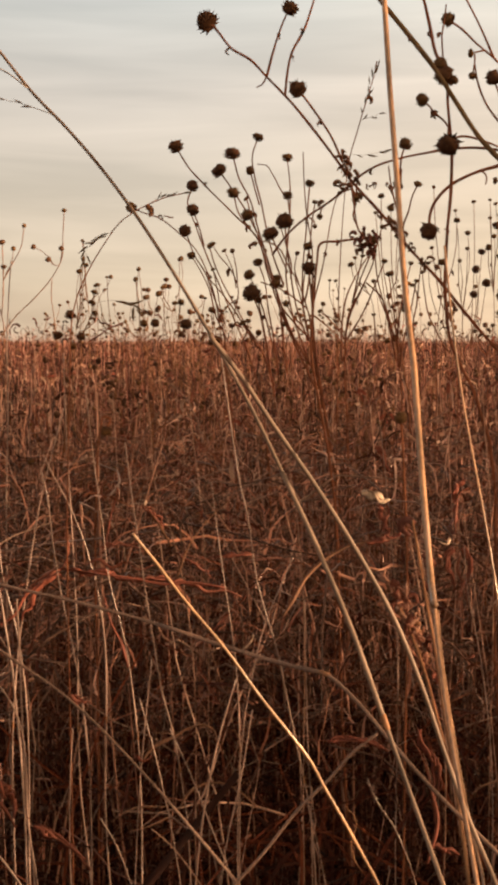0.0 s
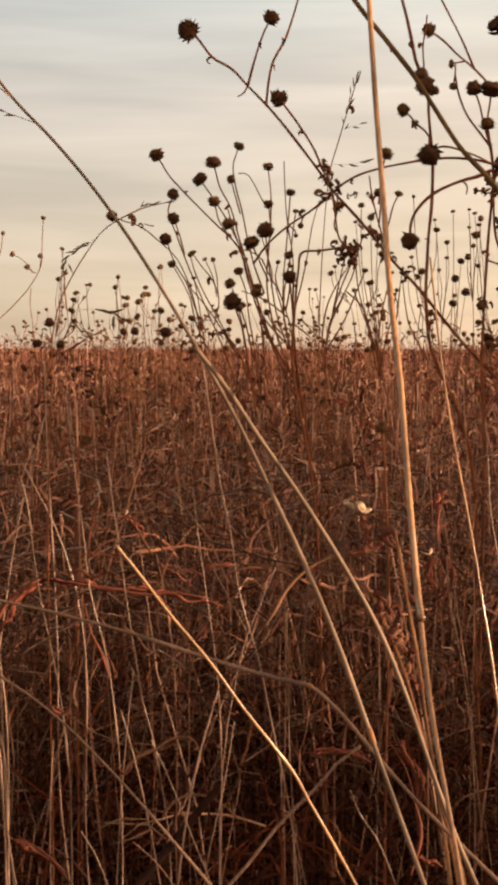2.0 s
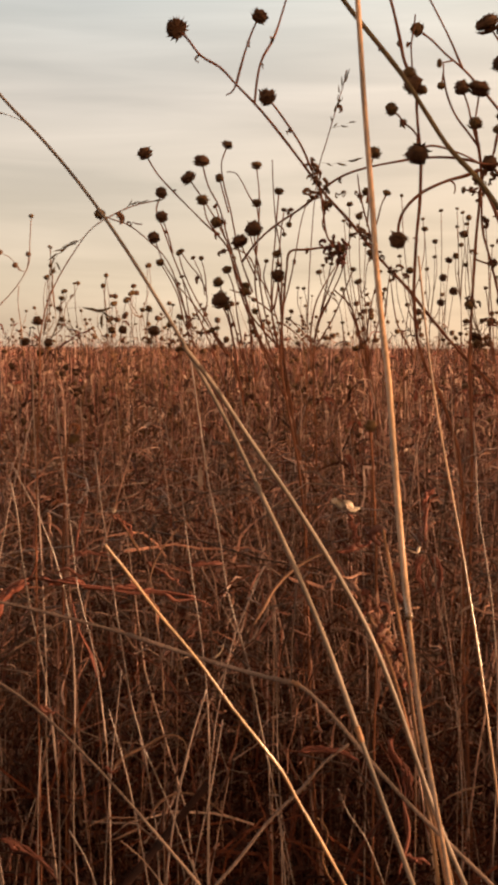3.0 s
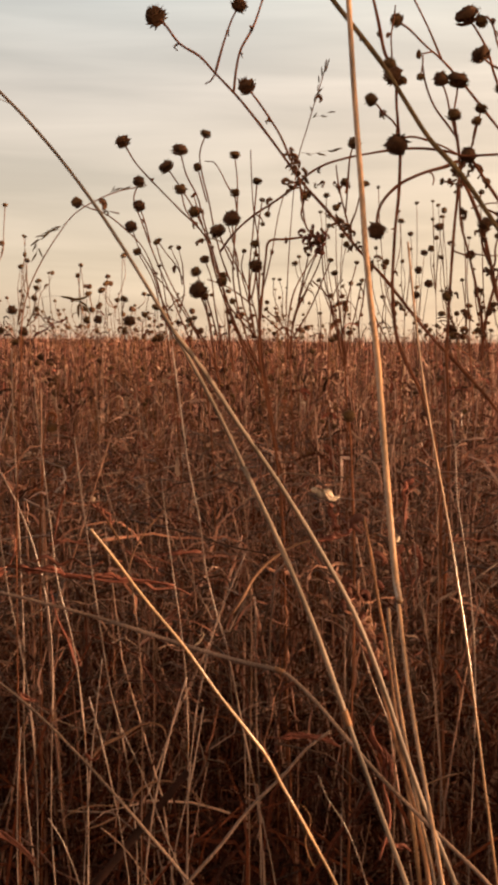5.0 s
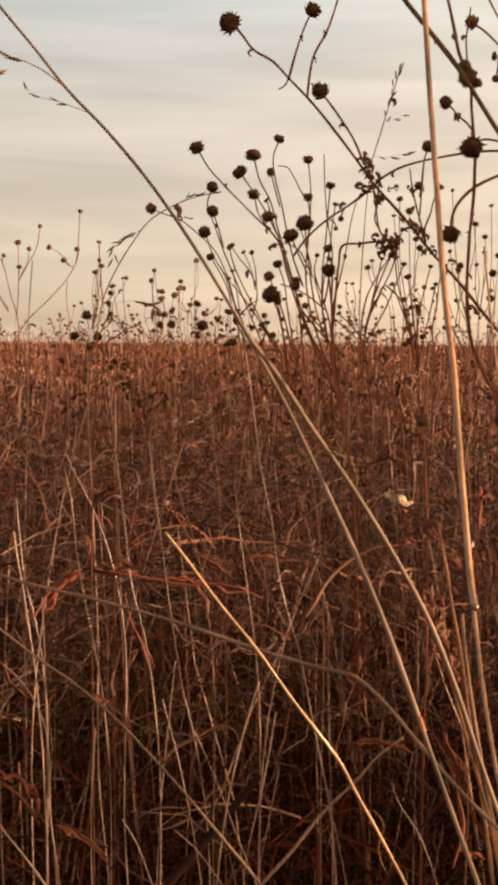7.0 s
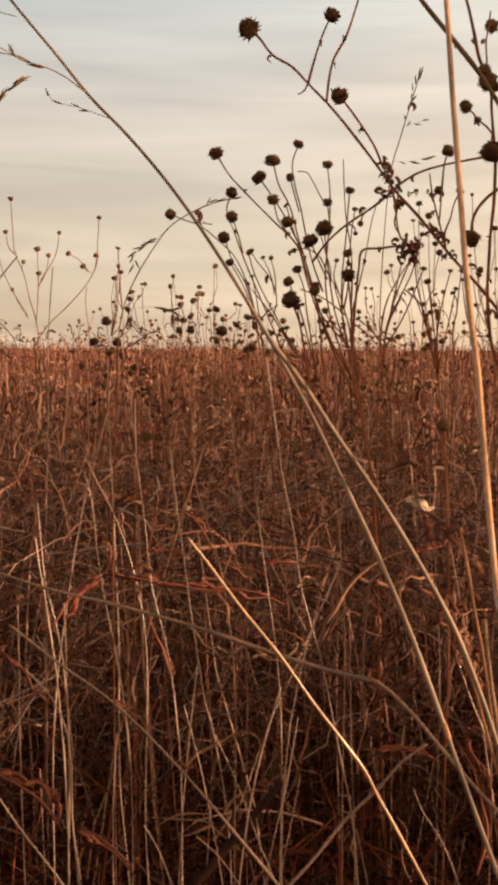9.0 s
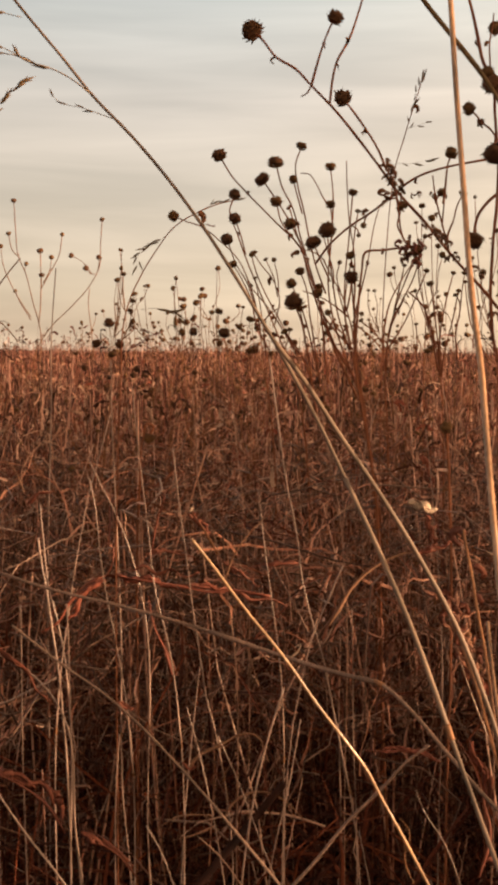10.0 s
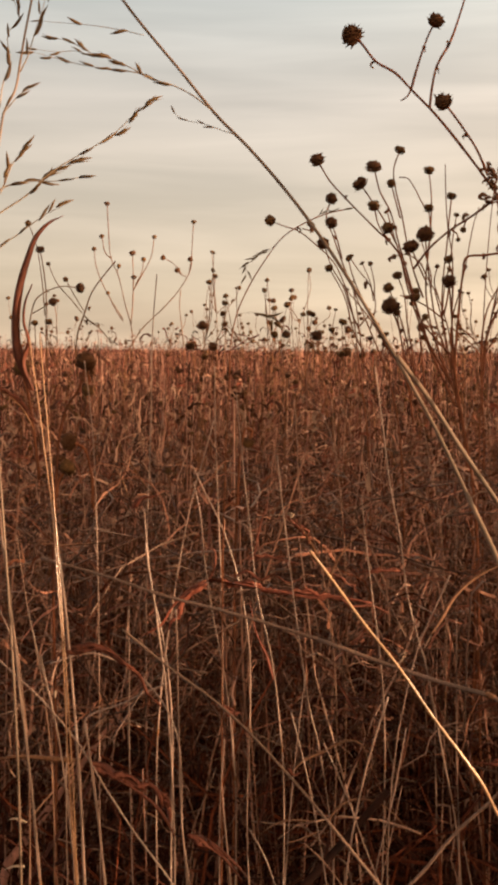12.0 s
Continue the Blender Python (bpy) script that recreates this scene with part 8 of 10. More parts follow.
_ = stalk("grass_stalk", "single dry grass stalk standing in the tangle", [(0.1855, 0.72, 0), (0.1772, 0.712, 0.3582), (0.1693, 0.7044, 0.6985), (0.1647, 0.7, 0.8956), (0.1589, 0.7, 0.9333), (0.1552, 0.7, 0.9534), (0.1529, 0.7, 0.9848), (0.1508, 0.7, 1.008)], 0.00071, 0.00033, pale_culm_mat, nodes=0.16, group='single grass stalks')
_ = stalk("grass_stalk", "single dry grass stalk standing in the tangle", [(-0.0932, 0.57, 0), (-0.0972, 0.562, 0.3185), (-0.1011, 0.5544, 0.621), (-0.1033, 0.55, 0.7961), (-0.1061, 0.55, 0.8286), (-0.1076, 0.55, 0.8711), (-0.1084, 0.55, 0.908), (-0.1092, 0.55, 0.9295)], 0.00078, 0.00037, pale_culm_mat, nodes=0.16, group='single grass stalks')
_ = stalk("grass_stalk", "single dry grass stalk standing in the tangle", [(-0.0895, 0.62, 0), (-0.0908, 0.612, 0.3028), (-0.0921, 0.6044, 0.5904), (-0.0928, 0.6, 0.7569), (-0.0934, 0.6, 0.7788), (-0.0929, 0.6, 0.8226), (-0.0912, 0.6, 0.8504)], 0.00073, 0.00034, pale_culm_mat, nodes=0.16, group='single grass stalks')
_ = stalk("grass_stalk", "single dry grass stalk standing in the tangle", [(-0.0637, 0.6, 0), (-0.0611, 0.592, 0.3127), (-0.0587, 0.5844, 0.6098), (-0.0573, 0.58, 0.7819), (-0.055, 0.58, 0.8231), (-0.052, 0.58, 0.8581), (-0.0484, 0.58, 0.8917)], 0.0007, 0.00033, pale_culm_mat, nodes=0.16, group='single grass stalks')
_ = stalk("grass_stalk", "single dry grass stalk standing in the tangle", [(-0.0165, 0.62, 0), (-0.0245, 0.612, 0.309), (-0.0321, 0.6044, 0.6025), (-0.0365, 0.6, 0.7724), (-0.0434, 0.6, 0.8121), (-0.0488, 0.6, 0.8371), (-0.0565, 0.6, 0.8661)], 0.00073, 0.00034, pale_culm_mat, nodes=0.16, group='single grass stalks')
_ = stalk("grass_stalk", "single dry grass stalk standing in the tangle", [(0.0378, 0.57, 0), (0.0215, 0.562, 0.3113), (0.0061, 0.5544, 0.6069), (-0.0029, 0.55, 0.7781), (-0.0099, 0.55, 0.7983), (-0.0164, 0.55, 0.8145), (-0.0244, 0.55, 0.8362), (-0.0334, 0.55, 0.8577), (-0.0377, 0.55, 0.867)], 0.00067, 0.00031, pale_culm_mat, nodes=0.16, group='single grass stalks')
_ = stalk("grass_stalk", "single dry grass stalk standing in the tangle", [(-0.0285, 0.59, 0), (-0.0227, 0.582, 0.3108), (-0.0173, 0.5744, 0.606), (-0.0141, 0.57, 0.777), (-0.0116, 0.57, 0.7975), (-0.0035, 0.57, 0.8365), (0.0018, 0.57, 0.8695)], 0.00069, 0.00033, pale_culm_mat, nodes=0.16, group='single grass stalks')
_ = stalk("grass_stalk", "single dry grass stalk standing in the tangle", [(-0.0425, 0.62, 0), (-0.0361, 0.612, 0.3123), (-0.03, 0.6044, 0.6091), (-0.0265, 0.6, 0.7808), (-0.022, 0.6, 0.8135), (-0.0149, 0.6, 0.8471), (-0.0065, 0.6, 0.876)], 0.00109, 0.00051, pale_culm_mat, nodes=0.16, group='single grass stalks')
_ = stalk("grass_stalk", "single dry grass stalk standing in the tangle", [(-0.0267, 0.62, 0), (-0.039, 0.612, 0.3002), (-0.0507, 0.6044, 0.5854), (-0.0575, 0.6, 0.7505), (-0.0636, 0.6, 0.7726), (-0.0705, 0.6, 0.7902), (-0.0774, 0.6, 0.8021)], 0.00073, 0.00034, pale_culm_mat, nodes=0.16, group='single grass stalks')
_ = stalk("grass_stalk", "single dry grass stalk standing in the tangle", [(0.0539, 0.57, 0), (0.0258, 0.562, 0.3113), (-0.0009, 0.5544, 0.607), (-0.0164, 0.55, 0.7782), (-0.0269, 0.55, 0.7957), (-0.0374, 0.55, 0.8094), (-0.0465, 0.55, 0.8175)], 0.00067, 0.00031, tawny_culm_mat, nodes=0.16, group='single grass stalks')
_ = stalk("grass_stalk", "single dry grass stalk standing in the tangle", [(0.0411, 0.67, 0), (0.0387, 0.662, 0.315), (0.0365, 0.6544, 0.6142), (0.0352, 0.65, 0.7874), (0.0331, 0.65, 0.8298), (0.0319, 0.65, 0.8814), (0.0311, 0.65, 0.907)], 0.00066, 0.00031, pale_culm_mat, nodes=0.16, group='single grass stalks')
_ = stalk("grass_stalk", "single dry grass stalk standing in the tangle", [(0.0618, 0.62, 0), (0.0543, 0.612, 0.2999), (0.0471, 0.6044, 0.5849), (0.043, 0.6, 0.7498), (0.0393, 0.6, 0.7719), (0.0332, 0.6, 0.8014)], 0.00073, 0.00034, pale_culm_mat, nodes=0.16, group='single grass stalks')
_ = stalk("grass_stalk", "single dry grass stalk standing in the tangle", [(0.1312, 0.6, 0), (0.1118, 0.592, 0.3133), (0.0934, 0.5844, 0.611), (0.0828, 0.58, 0.7833), (0.0737, 0.58, 0.8055), (0.0638, 0.58, 0.821), (0.0598, 0.58, 0.831)], 0.0007, 0.00033, pale_culm_mat, nodes=0.16, group='single grass stalks')
_ = stalk("grass_stalk", "single dry grass stalk standing in the tangle", [(0.1371, 0.6, 0), (0.1286, 0.592, 0.3123), (0.1205, 0.5844, 0.609), (0.1158, 0.58, 0.7807), (0.1095, 0.58, 0.8152), (0.1024, 0.58, 0.8378), (0.0953, 0.58, 0.8576), (0.0868, 0.58, 0.8787), (0.0795, 0.58, 0.8996)], 0.00094, 0.00044, tawny_culm_mat, nodes=0.16, group='single grass stalks')
_ = stalk("grass_stalk", "single dry grass stalk standing in the tangle", [(-0.0315, 0.6, 0), (-0.0178, 0.592, 0.3554), (-0.0049, 0.5844, 0.693), (0.0027, 0.58, 0.8884), (0.0085, 0.58, 0.9113), (0.0152, 0.58, 0.9277), (0.0221, 0.58, 0.9441)], 0.0007, 0.00033, pale_culm_mat, nodes=0.16, group='single grass stalks')
_ = stalk("grass_stalk", "single dry grass stalk standing in the tangle", [(0.1122, 0.82, 0), (0.1075, 0.812, 0.3525), (0.103, 0.8044, 0.6874), (0.1003, 0.8, 0.8812), (0.0968, 0.8, 0.9203), (0.0926, 0.8, 0.9629), (0.0884, 0.8, 0.9975)], 0.00065, 0.0003, pale_culm_mat, nodes=0.16, group='single grass stalks')
_ = stalk("grass_stalk", "single dry grass stalk standing in the tangle", [(0.0515, 0.87, 0), (0.0459, 0.862, 0.3582), (0.0406, 0.8544, 0.6986), (0.0376, 0.85, 0.8956), (0.0333, 0.85, 0.9368), (0.0251, 0.85, 0.9778), (0.0189, 0.85, 1.01)], 0.00069, 0.00032, tawny_culm_mat, nodes=0.16, group='single grass stalks')
_ = stalk("grass_stalk", "single dry grass stalk standing in the tangle", [(-0.0234, 0.92, 0), (-0.0275, 0.912, 0.3546), (-0.0314, 0.9044, 0.6915), (-0.0337, 0.9, 0.8865), (-0.037, 0.9, 0.9301), (-0.0421, 0.9, 0.9734), (-0.0462, 0.9, 1.016)], 0.00073, 0.00034, tawny_culm_mat, nodes=0.16, group='single grass stalks')
_ = stalk("grass_stalk", "single dry grass stalk standing in the tangle", [(0.1958, 0.92, 0), (0.1922, 0.912, 0.358), (0.1888, 0.9044, 0.6981), (0.1868, 0.9, 0.895), (0.1833, 0.9, 0.9474), (0.1791, 0.9, 0.9908), (0.1767, 0.9, 1.034)], 0.00073, 0.00034, tawny_culm_mat, nodes=0.16, group='single grass stalks')
_ = stalk("grass_stalk", "single dry grass stalk standing in the tangle", [(-0.1491, 0.52, 0), (-0.1539, 0.512, 0.322), (-0.1586, 0.5044, 0.6279), (-0.1613, 0.5, 0.805), (-0.1635, 0.5, 0.8271), (-0.1644, 0.5, 0.8449), (-0.1677, 0.5, 0.8729), (-0.1706, 0.5, 0.9017), (-0.173, 0.5, 0.9205), (-0.1798, 0.5, 0.938)], 0.00081, 0.00038, pale_culm_mat, nodes=0.16, group='single grass stalks')
_ = stalk("grass_stalk", "single dry grass stalk standing in the tangle", [(-0.1316, 0.52, 0), (-0.1388, 0.512, 0.3409), (-0.1456, 0.5044, 0.6648), (-0.1495, 0.5, 0.8524), (-0.153, 0.5, 0.8774), (-0.1573, 0.5, 0.8984), (-0.1631, 0.5, 0.9208), (-0.1671, 0.5, 0.9384)], 0.00071, 0.00033, pale_culm_mat, nodes=0.16, group='single grass stalks')
_ = stalk("grass_stalk", "single dry grass stalk standing in the tangle", [(-0.0187, 0.52, 0), (-0.0476, 0.512, 0.3194), (-0.075, 0.5044, 0.6229), (-0.0909, 0.5, 0.7986), (-0.1024, 0.5, 0.8176), (-0.12, 0.5, 0.8409), (-0.1317, 0.5, 0.8584), (-0.1436, 0.5, 0.8778), (-0.1611, 0.5, 0.8983), (-0.18, 0.5, 0.9152), (-0.1953, 0.5, 0.9299)], 0.00071, 0.00033, pale_culm_mat, nodes=0.16, group='single grass stalks')
_ = stalk("grass_stalk", "single dry grass stalk standing in the tangle", [(-0.1179, 0.52, 0), (-0.1229, 0.512, 0.3185), (-0.1276, 0.5044, 0.6211), (-0.1304, 0.5, 0.7963), (-0.1324, 0.5, 0.816), (-0.1375, 0.5, 0.8617), (-0.1405, 0.5, 0.881), (-0.1418, 0.5, 0.8883), (-0.1236, 0.5, 0.8985), (-0.105, 0.5, 0.908)], 0.00081, 0.00038, pale_culm_mat, nodes=0.16, group='single grass stalks')
_ = stalk("grass_stalk", "single dry grass stalk standing in the tangle", [(-0.0865, 0.57, 0), (-0.0928, 0.562, 0.3179), (-0.0987, 0.5544, 0.6198), (-0.1022, 0.55, 0.7947), (-0.1056, 0.55, 0.821), (-0.1066, 0.55, 0.8555), (-0.108, 0.55, 0.8663), (-0.1147, 0.55, 0.8825), (-0.1299, 0.55, 0.8985), (-0.1501, 0.55, 0.9067), (-0.1708, 0.55, 0.9009)], 0.00089, 0.00042, pale_culm_mat, nodes=0.16, group='single grass stalks')
_ = stalk("grass_stalk", "single dry grass stalk standing in the tangle", [(-0.1367, 0.62, 0), (-0.1378, 0.612, 0.3034), (-0.1389, 0.6044, 0.5916), (-0.1395, 0.6, 0.7585), (-0.1402, 0.6, 0.7848), (-0.1418, 0.6, 0.8514), (-0.1419, 0.6, 0.8962), (-0.1422, 0.6, 0.9173)], 0.00073, 0.00034, pale_culm_mat, nodes=0.16, group='single grass stalks')
_ = stalk("grass_stalk", "single dry grass stalk standing in the tangle", [(-0.1729, 0.62, 0), (-0.1738, 0.612, 0.3076), (-0.1747, 0.6044, 0.5998), (-0.1752, 0.6, 0.769), (-0.1757, 0.6, 0.797), (-0.1755, 0.6, 0.8622), (-0.1755, 0.6, 0.8799)], 0.00073, 0.00034, pale_culm_mat, nodes=0.16, group='single grass stalks')
_ = stalk("grass_stalk", "single dry grass stalk standing in the tangle", [(-0.209, 1.02, 0), (-0.2081, 1.012, 0.347), (-0.2073, 1.004, 0.6766), (-0.2068, 1, 0.8674), (-0.2059, 1, 0.9167), (-0.2032, 1, 1.005), (-0.2033, 1, 1.043), (-0.2015, 1, 1.082), (-0.1987, 1, 1.117)], 0.00101, 0.00048, pale_culm_mat, nodes=0.16, group='single grass stalks')
_ = stalk("grass_stalk", "single dry grass stalk standing in the tangle", [(-0.0504, 0.77, 0), (-0.0723, 0.762, 0.369), (-0.0931, 0.7544, 0.7196), (-0.1051, 0.75, 0.9225), (-0.1145, 0.75, 0.9462), (-0.1238, 0.75, 0.9643), (-0.1308, 0.75, 0.9792)], 0.00076, 0.00036, pale_culm_mat, nodes=0.16, group='single grass stalks')
_ = stalk("grass_stalk", "single dry grass stalk standing in the tangle", [(-0.211, 0.72, 0), (-0.2184, 0.712, 0.3401), (-0.2255, 0.7044, 0.6631), (-0.2296, 0.7, 0.8502), (-0.2358, 0.7, 0.8925), (-0.2399, 0.7, 0.924), (-0.2425, 0.7, 0.9554)], 0.00099, 0.00047, tawny_culm_mat, nodes=0.16, group='single grass stalks')
_ = stalk("grass_stalk", "single dry grass stalk standing in the tangle", [(-0.1643, 0.62, 0), (-0.174, 0.612, 0.3506), (-0.1833, 0.6044, 0.6836), (-0.1886, 0.6, 0.8764), (-0.1931, 0.6, 0.9006), (-0.1976, 0.6, 0.9246), (-0.202, 0.6, 0.9546)], 0.00073, 0.00034, tawny_culm_mat, nodes=0.16, group='single grass stalks')
_ = stalk("grass_stalk", "single dry grass stalk standing in the tangle", [(-0.1186, 0.77, 0), (-0.1316, 0.762, 0.3492), (-0.1439, 0.7544, 0.6809), (-0.151, 0.75, 0.8729), (-0.1575, 0.75, 0.8989), (-0.1598, 0.75, 0.9211), (-0.1624, 0.75, 0.9506)], 0.00091, 0.00043, pale_culm_mat, nodes=0.16, group='single grass stalks')
_ = stalk("grass_stalk", "single dry grass stalk standing in the tangle", [(-0.2002, 0.82, 0), (-0.2021, 0.812, 0.3693), (-0.2038, 0.8044, 0.7202), (-0.2048, 0.8, 0.9233), (-0.2064, 0.8, 0.9707), (-0.2095, 0.8, 1.014), (-0.2135, 0.8, 1.045)], 0.00065, 0.0003, pale_culm_mat, nodes=0.16, group='single grass stalks')
_ = stalk("grass_stalk", "single dry grass stalk standing in the tangle", [(0.0097, 0.72, 0), (0.0019, 0.712, 0.3502), (-0.0056, 0.7044, 0.6829), (-0.0099, 0.7, 0.8755), (-0.0144, 0.7, 0.9062), (-0.019, 0.7, 0.9401), (-0.0222, 0.7, 0.9671)], 0.00071, 0.00033, pale_culm_mat, nodes=0.16, group='single grass stalks')
part("blade", blade([(-0.0425, 0.7, 0.9086), (-0.0361, 0.7, 0.927), (-0.0229, 0.7, 0.9453), (-0.0048, 0.7, 0.9615)], 0.00233, 5, 0.4, 1.2, 0.5, 0.25), tan_leaf_mat, thing("grass_leaf", (-0.0425, 0.7, 0.9086), "narrow dry grass leaf caught in the tangle", "dry leaf", "narrow grass leaves"))
part("blade", blade([(-0.0458, 0.7, 0.9284), (-0.0521, 0.7, 0.9403), (-0.0568, 0.7, 0.947), (-0.0628, 0.7, 0.9538)], 0.00367, 5, 0.4, 1.2, 0.5, 0.25), brown_leaf_mat, thing("grass_leaf", (-0.0458, 0.7, 0.9284), "narrow dry grass leaf caught in the tangle", "dry leaf", "narrow grass leaves"))
part("blade", blade([(-0.0586, 0.7, 0.926), (-0.0703, 0.7, 0.9287), (-0.08, 0.7, 0.9294), (-0.0884, 0.7, 0.924)], 0.00233, 5, 0.4, 1.2, 0.5, 0.25), red_leaf_mat, thing("grass_leaf", (-0.0586, 0.7, 0.926), "narrow dry grass leaf caught in the tangle", "dry leaf", "narrow grass leaves"))
part("blade", blade([(0.002, 0.72, 0.9199), (-0.0205, 0.72, 0.9189), (-0.0309, 0.72, 0.9154)], 0.00274, 5, 0.4, 1.2, 0.5, 0.25), red_leaf_mat, thing("grass_leaf", (0.002, 0.72, 0.9199), "narrow dry grass leaf caught in the tangle", "dry leaf", "narrow grass leaves"))
part("blade", blade([(-0.0714, 0.5, 0.8251), (-0.0786, 0.5, 0.8327), (-0.0851, 0.5, 0.8378), (-0.0967, 0.5, 0.8439)], 0.00238, 5, 0.4, 1.2, 0.5, 0.25), dark_red_leaf_mat, thing("grass_leaf", (-0.0714, 0.5, 0.8251), "narrow dry grass leaf caught in the tangle", "dry leaf", "narrow grass leaves"))
part("blade", blade([(-0.0434, 0.6, 0.8085), (-0.0601, 0.6, 0.8077), (-0.0674, 0.6, 0.8038), (-0.0727, 0.6, 0.7993)], 0.00171, 5, 0.4, 1.2, 0.5, 0.25), tan_leaf_mat, thing("grass_leaf", (-0.0434, 0.6, 0.8085), "narrow dry grass leaf caught in the tangle", "dry leaf", "narrow grass leaves"))
part("blade", blade([(-0.0417, 0.6, 0.8028), (-0.0528, 0.6, 0.7977), (-0.0628, 0.6, 0.7947)], 0.00171, 5, 0.4, 1.2, 0.5, 0.25), tan_leaf_mat, thing("grass_leaf", (-0.0417, 0.6, 0.8028), "narrow dry grass leaf caught in the tangle", "dry leaf", "narrow grass leaves"))
part("blade", blade([(0.1382, 0.6, 0.8245), (0.1262, 0.6, 0.8215), (0.1191, 0.6, 0.8179), (0.1148, 0.6, 0.8113)], 0.00171, 5, 0.4, 1.2, 0.5, 0.25), tan_leaf_mat, thing("grass_leaf", (0.1382, 0.6, 0.8245), "narrow dry grass leaf caught in the tangle", "dry leaf", "narrow grass leaves"))
part("blade", blade([(0.0444, 0.45, 0.8425), (0.0415, 0.45, 0.8483), (0.0405, 0.45, 0.8551), (0.0423, 0.45, 0.8608), (0.0418, 0.45, 0.8642), (0.038, 0.45, 0.8688)], 0.00107, 5, 0.4, 0.4, 0.5, 0.25), rust_culm_mat, thing("curled_leaf", (0.0444, 0.45, 0.8425), "thin curling tendril of dry leaf beside a stalk", "dry leaf", "narrow grass leaves"))
part("blade", blade([(-0.0878, 0.72, 0.9249), (-0.0842, 0.72, 0.9441), (-0.0806, 0.72, 0.9614), (-0.0875, 0.72, 0.9579), (-0.0927, 0.72, 0.9527)], 0.00206, 5, 0.4, 1.2, 0.5, 0.25), red_leaf_mat, thing("grass_leaf", (-0.0878, 0.72, 0.9249), "narrow dry grass leaf caught in the tangle", "dry leaf", "narrow grass leaves"))
part("blade", blade([(-0.1202, 0.75, 0.9033), (-0.1154, 0.75, 0.9142), (-0.1164, 0.75, 0.9244), (-0.1217, 0.75, 0.9258), (-0.1254, 0.75, 0.9196)], 0.00214, 5, 0.4, 1.2, 0.5, 0.25), red_leaf_mat, thing("curled_leaf", (-0.1202, 0.75, 0.9033), "small curled red leaf catching the sun", "dry leaf", "narrow grass leaves"))
part("blade", blade([(-0.0671, 0.75, 0.9461), (-0.0649, 0.75, 0.9486), (-0.0696, 0.75, 0.9497)], 0.00214, 5, 0.4, 1.2, 0.5, 0.25), sunlit_leaf_mat, thing("leaf_tip", (-0.0671, 0.75, 0.9461), "pale leaf tip catching the sun", "dry leaf", "narrow grass leaves"))
part("blade", blade([(-0.003, 0.62, 0.8869), (0.0006, 0.62, 0.8894), (0.0024, 0.62, 0.8946), (-0.0006, 0.62, 0.8924)], 0.00177, 5, 0.4, 1.2, 0.5, 0.25), sunlit_leaf_mat, thing("leaf_tip", (-0.003, 0.62, 0.8869), "pale curled leaf tip catching the sun", "dry leaf", "narrow grass leaves"))
part("blade", blade([(0.12, 0.7, 0.9333), (0.1183, 0.7, 0.9299), (0.1132, 0.7, 0.9316)], 0.00233, 5, 0.4, 1.2, 0.5, 0.25), sunlit_leaf_mat, thing("leaf_tip", (0.12, 0.7, 0.9333), "pale leaf tip catching the sun", "dry leaf", "narrow grass leaves"))
part("blade", blade([(-0.1552, 0.55, 0.8537), (-0.1707, 0.55, 0.8541), (-0.1848, 0.55, 0.8546), (-0.2018, 0.55, 0.8519)], 0.00367, 5, 0.4, 0.3, 0.5, 0.25), brown_leaf_mat, thing("dead_leaf", (-0.1552, 0.55, 0.8537), "broad dark dead leaf lying level in the tangle", "dry leaf", "narrow grass leaves"))
part("blade", blade([(-0.1827, 0.55, 0.8212), (-0.1878, 0.55, 0.8232), (-0.1921, 0.55, 0.8219)], 0.00236, 5, 0.4, 1.2, 0.5, 0.25), sunlit_leaf_mat, thing("leaf_tip", (-0.1827, 0.55, 0.8212), "pale leaf tip catching the sun", "dry leaf", "narrow grass leaves"))
part("blade", blade([(-0.1837, 0.55, 0.7988), (-0.1885, 0.55, 0.7991), (-0.1942, 0.55, 0.7965)], 0.00236, 5, 0.4, 1.2, 0.5, 0.25), sunlit_leaf_mat, thing("leaf_tip", (-0.1837, 0.55, 0.7988), "pale leaf tip catching the sun", "dry leaf", "narrow grass leaves"))
part("blade", blade([(-0.1683, 0.55, 0.884), (-0.1677, 0.55, 0.8879), (-0.17, 0.55, 0.8851)], 0.0021, 5, 0.4, 1.2, 0.5, 0.25), sunlit_leaf_mat, thing("leaf_tip", (-0.1683, 0.55, 0.884), "pale leaf tip catching the sun", "dry leaf", "narrow grass leaves"))
part("blade", blade([(-0.1725, 0.75, 0.9578), (-0.1773, 0.75, 0.9706), (-0.1829, 0.75, 0.9775), (-0.1885, 0.75, 0.9803)], 0.00214, 5, 0.4, 1.2, 0.5, 0.25), tan_leaf_mat, thing("grass_leaf", (-0.1725, 0.75, 0.9578), "thin pale leaf bent over", "dry leaf", "narrow grass leaves"))
part("blade", blade([(-0.1532, 0.75, 0.959), (-0.1625, 0.75, 0.958), (-0.1699, 0.75, 0.956)], 0.00214, 5, 0.4, 1.2, 0.5, 0.25), red_leaf_mat, thing("grass_leaf", (-0.1532, 0.75, 0.959), "narrow dry grass leaf caught in the tangle", "dry leaf", "narrow grass leaves"))
part("blade", blade([(-0.1353, 0.4, 1.024), (-0.1387, 0.4, 1.031), (-0.1437, 0.4, 1.036), (-0.1497, 0.4, 1.039)], 0.00114, 5, 0.4, 0.4, 0.5, 0.25), brown_leaf_mat, thing("grass_leaf", (-0.1353, 0.4, 1.024), "dark dry leaf bowed over beside two stalks", "dry leaf", "narrow grass leaves"))
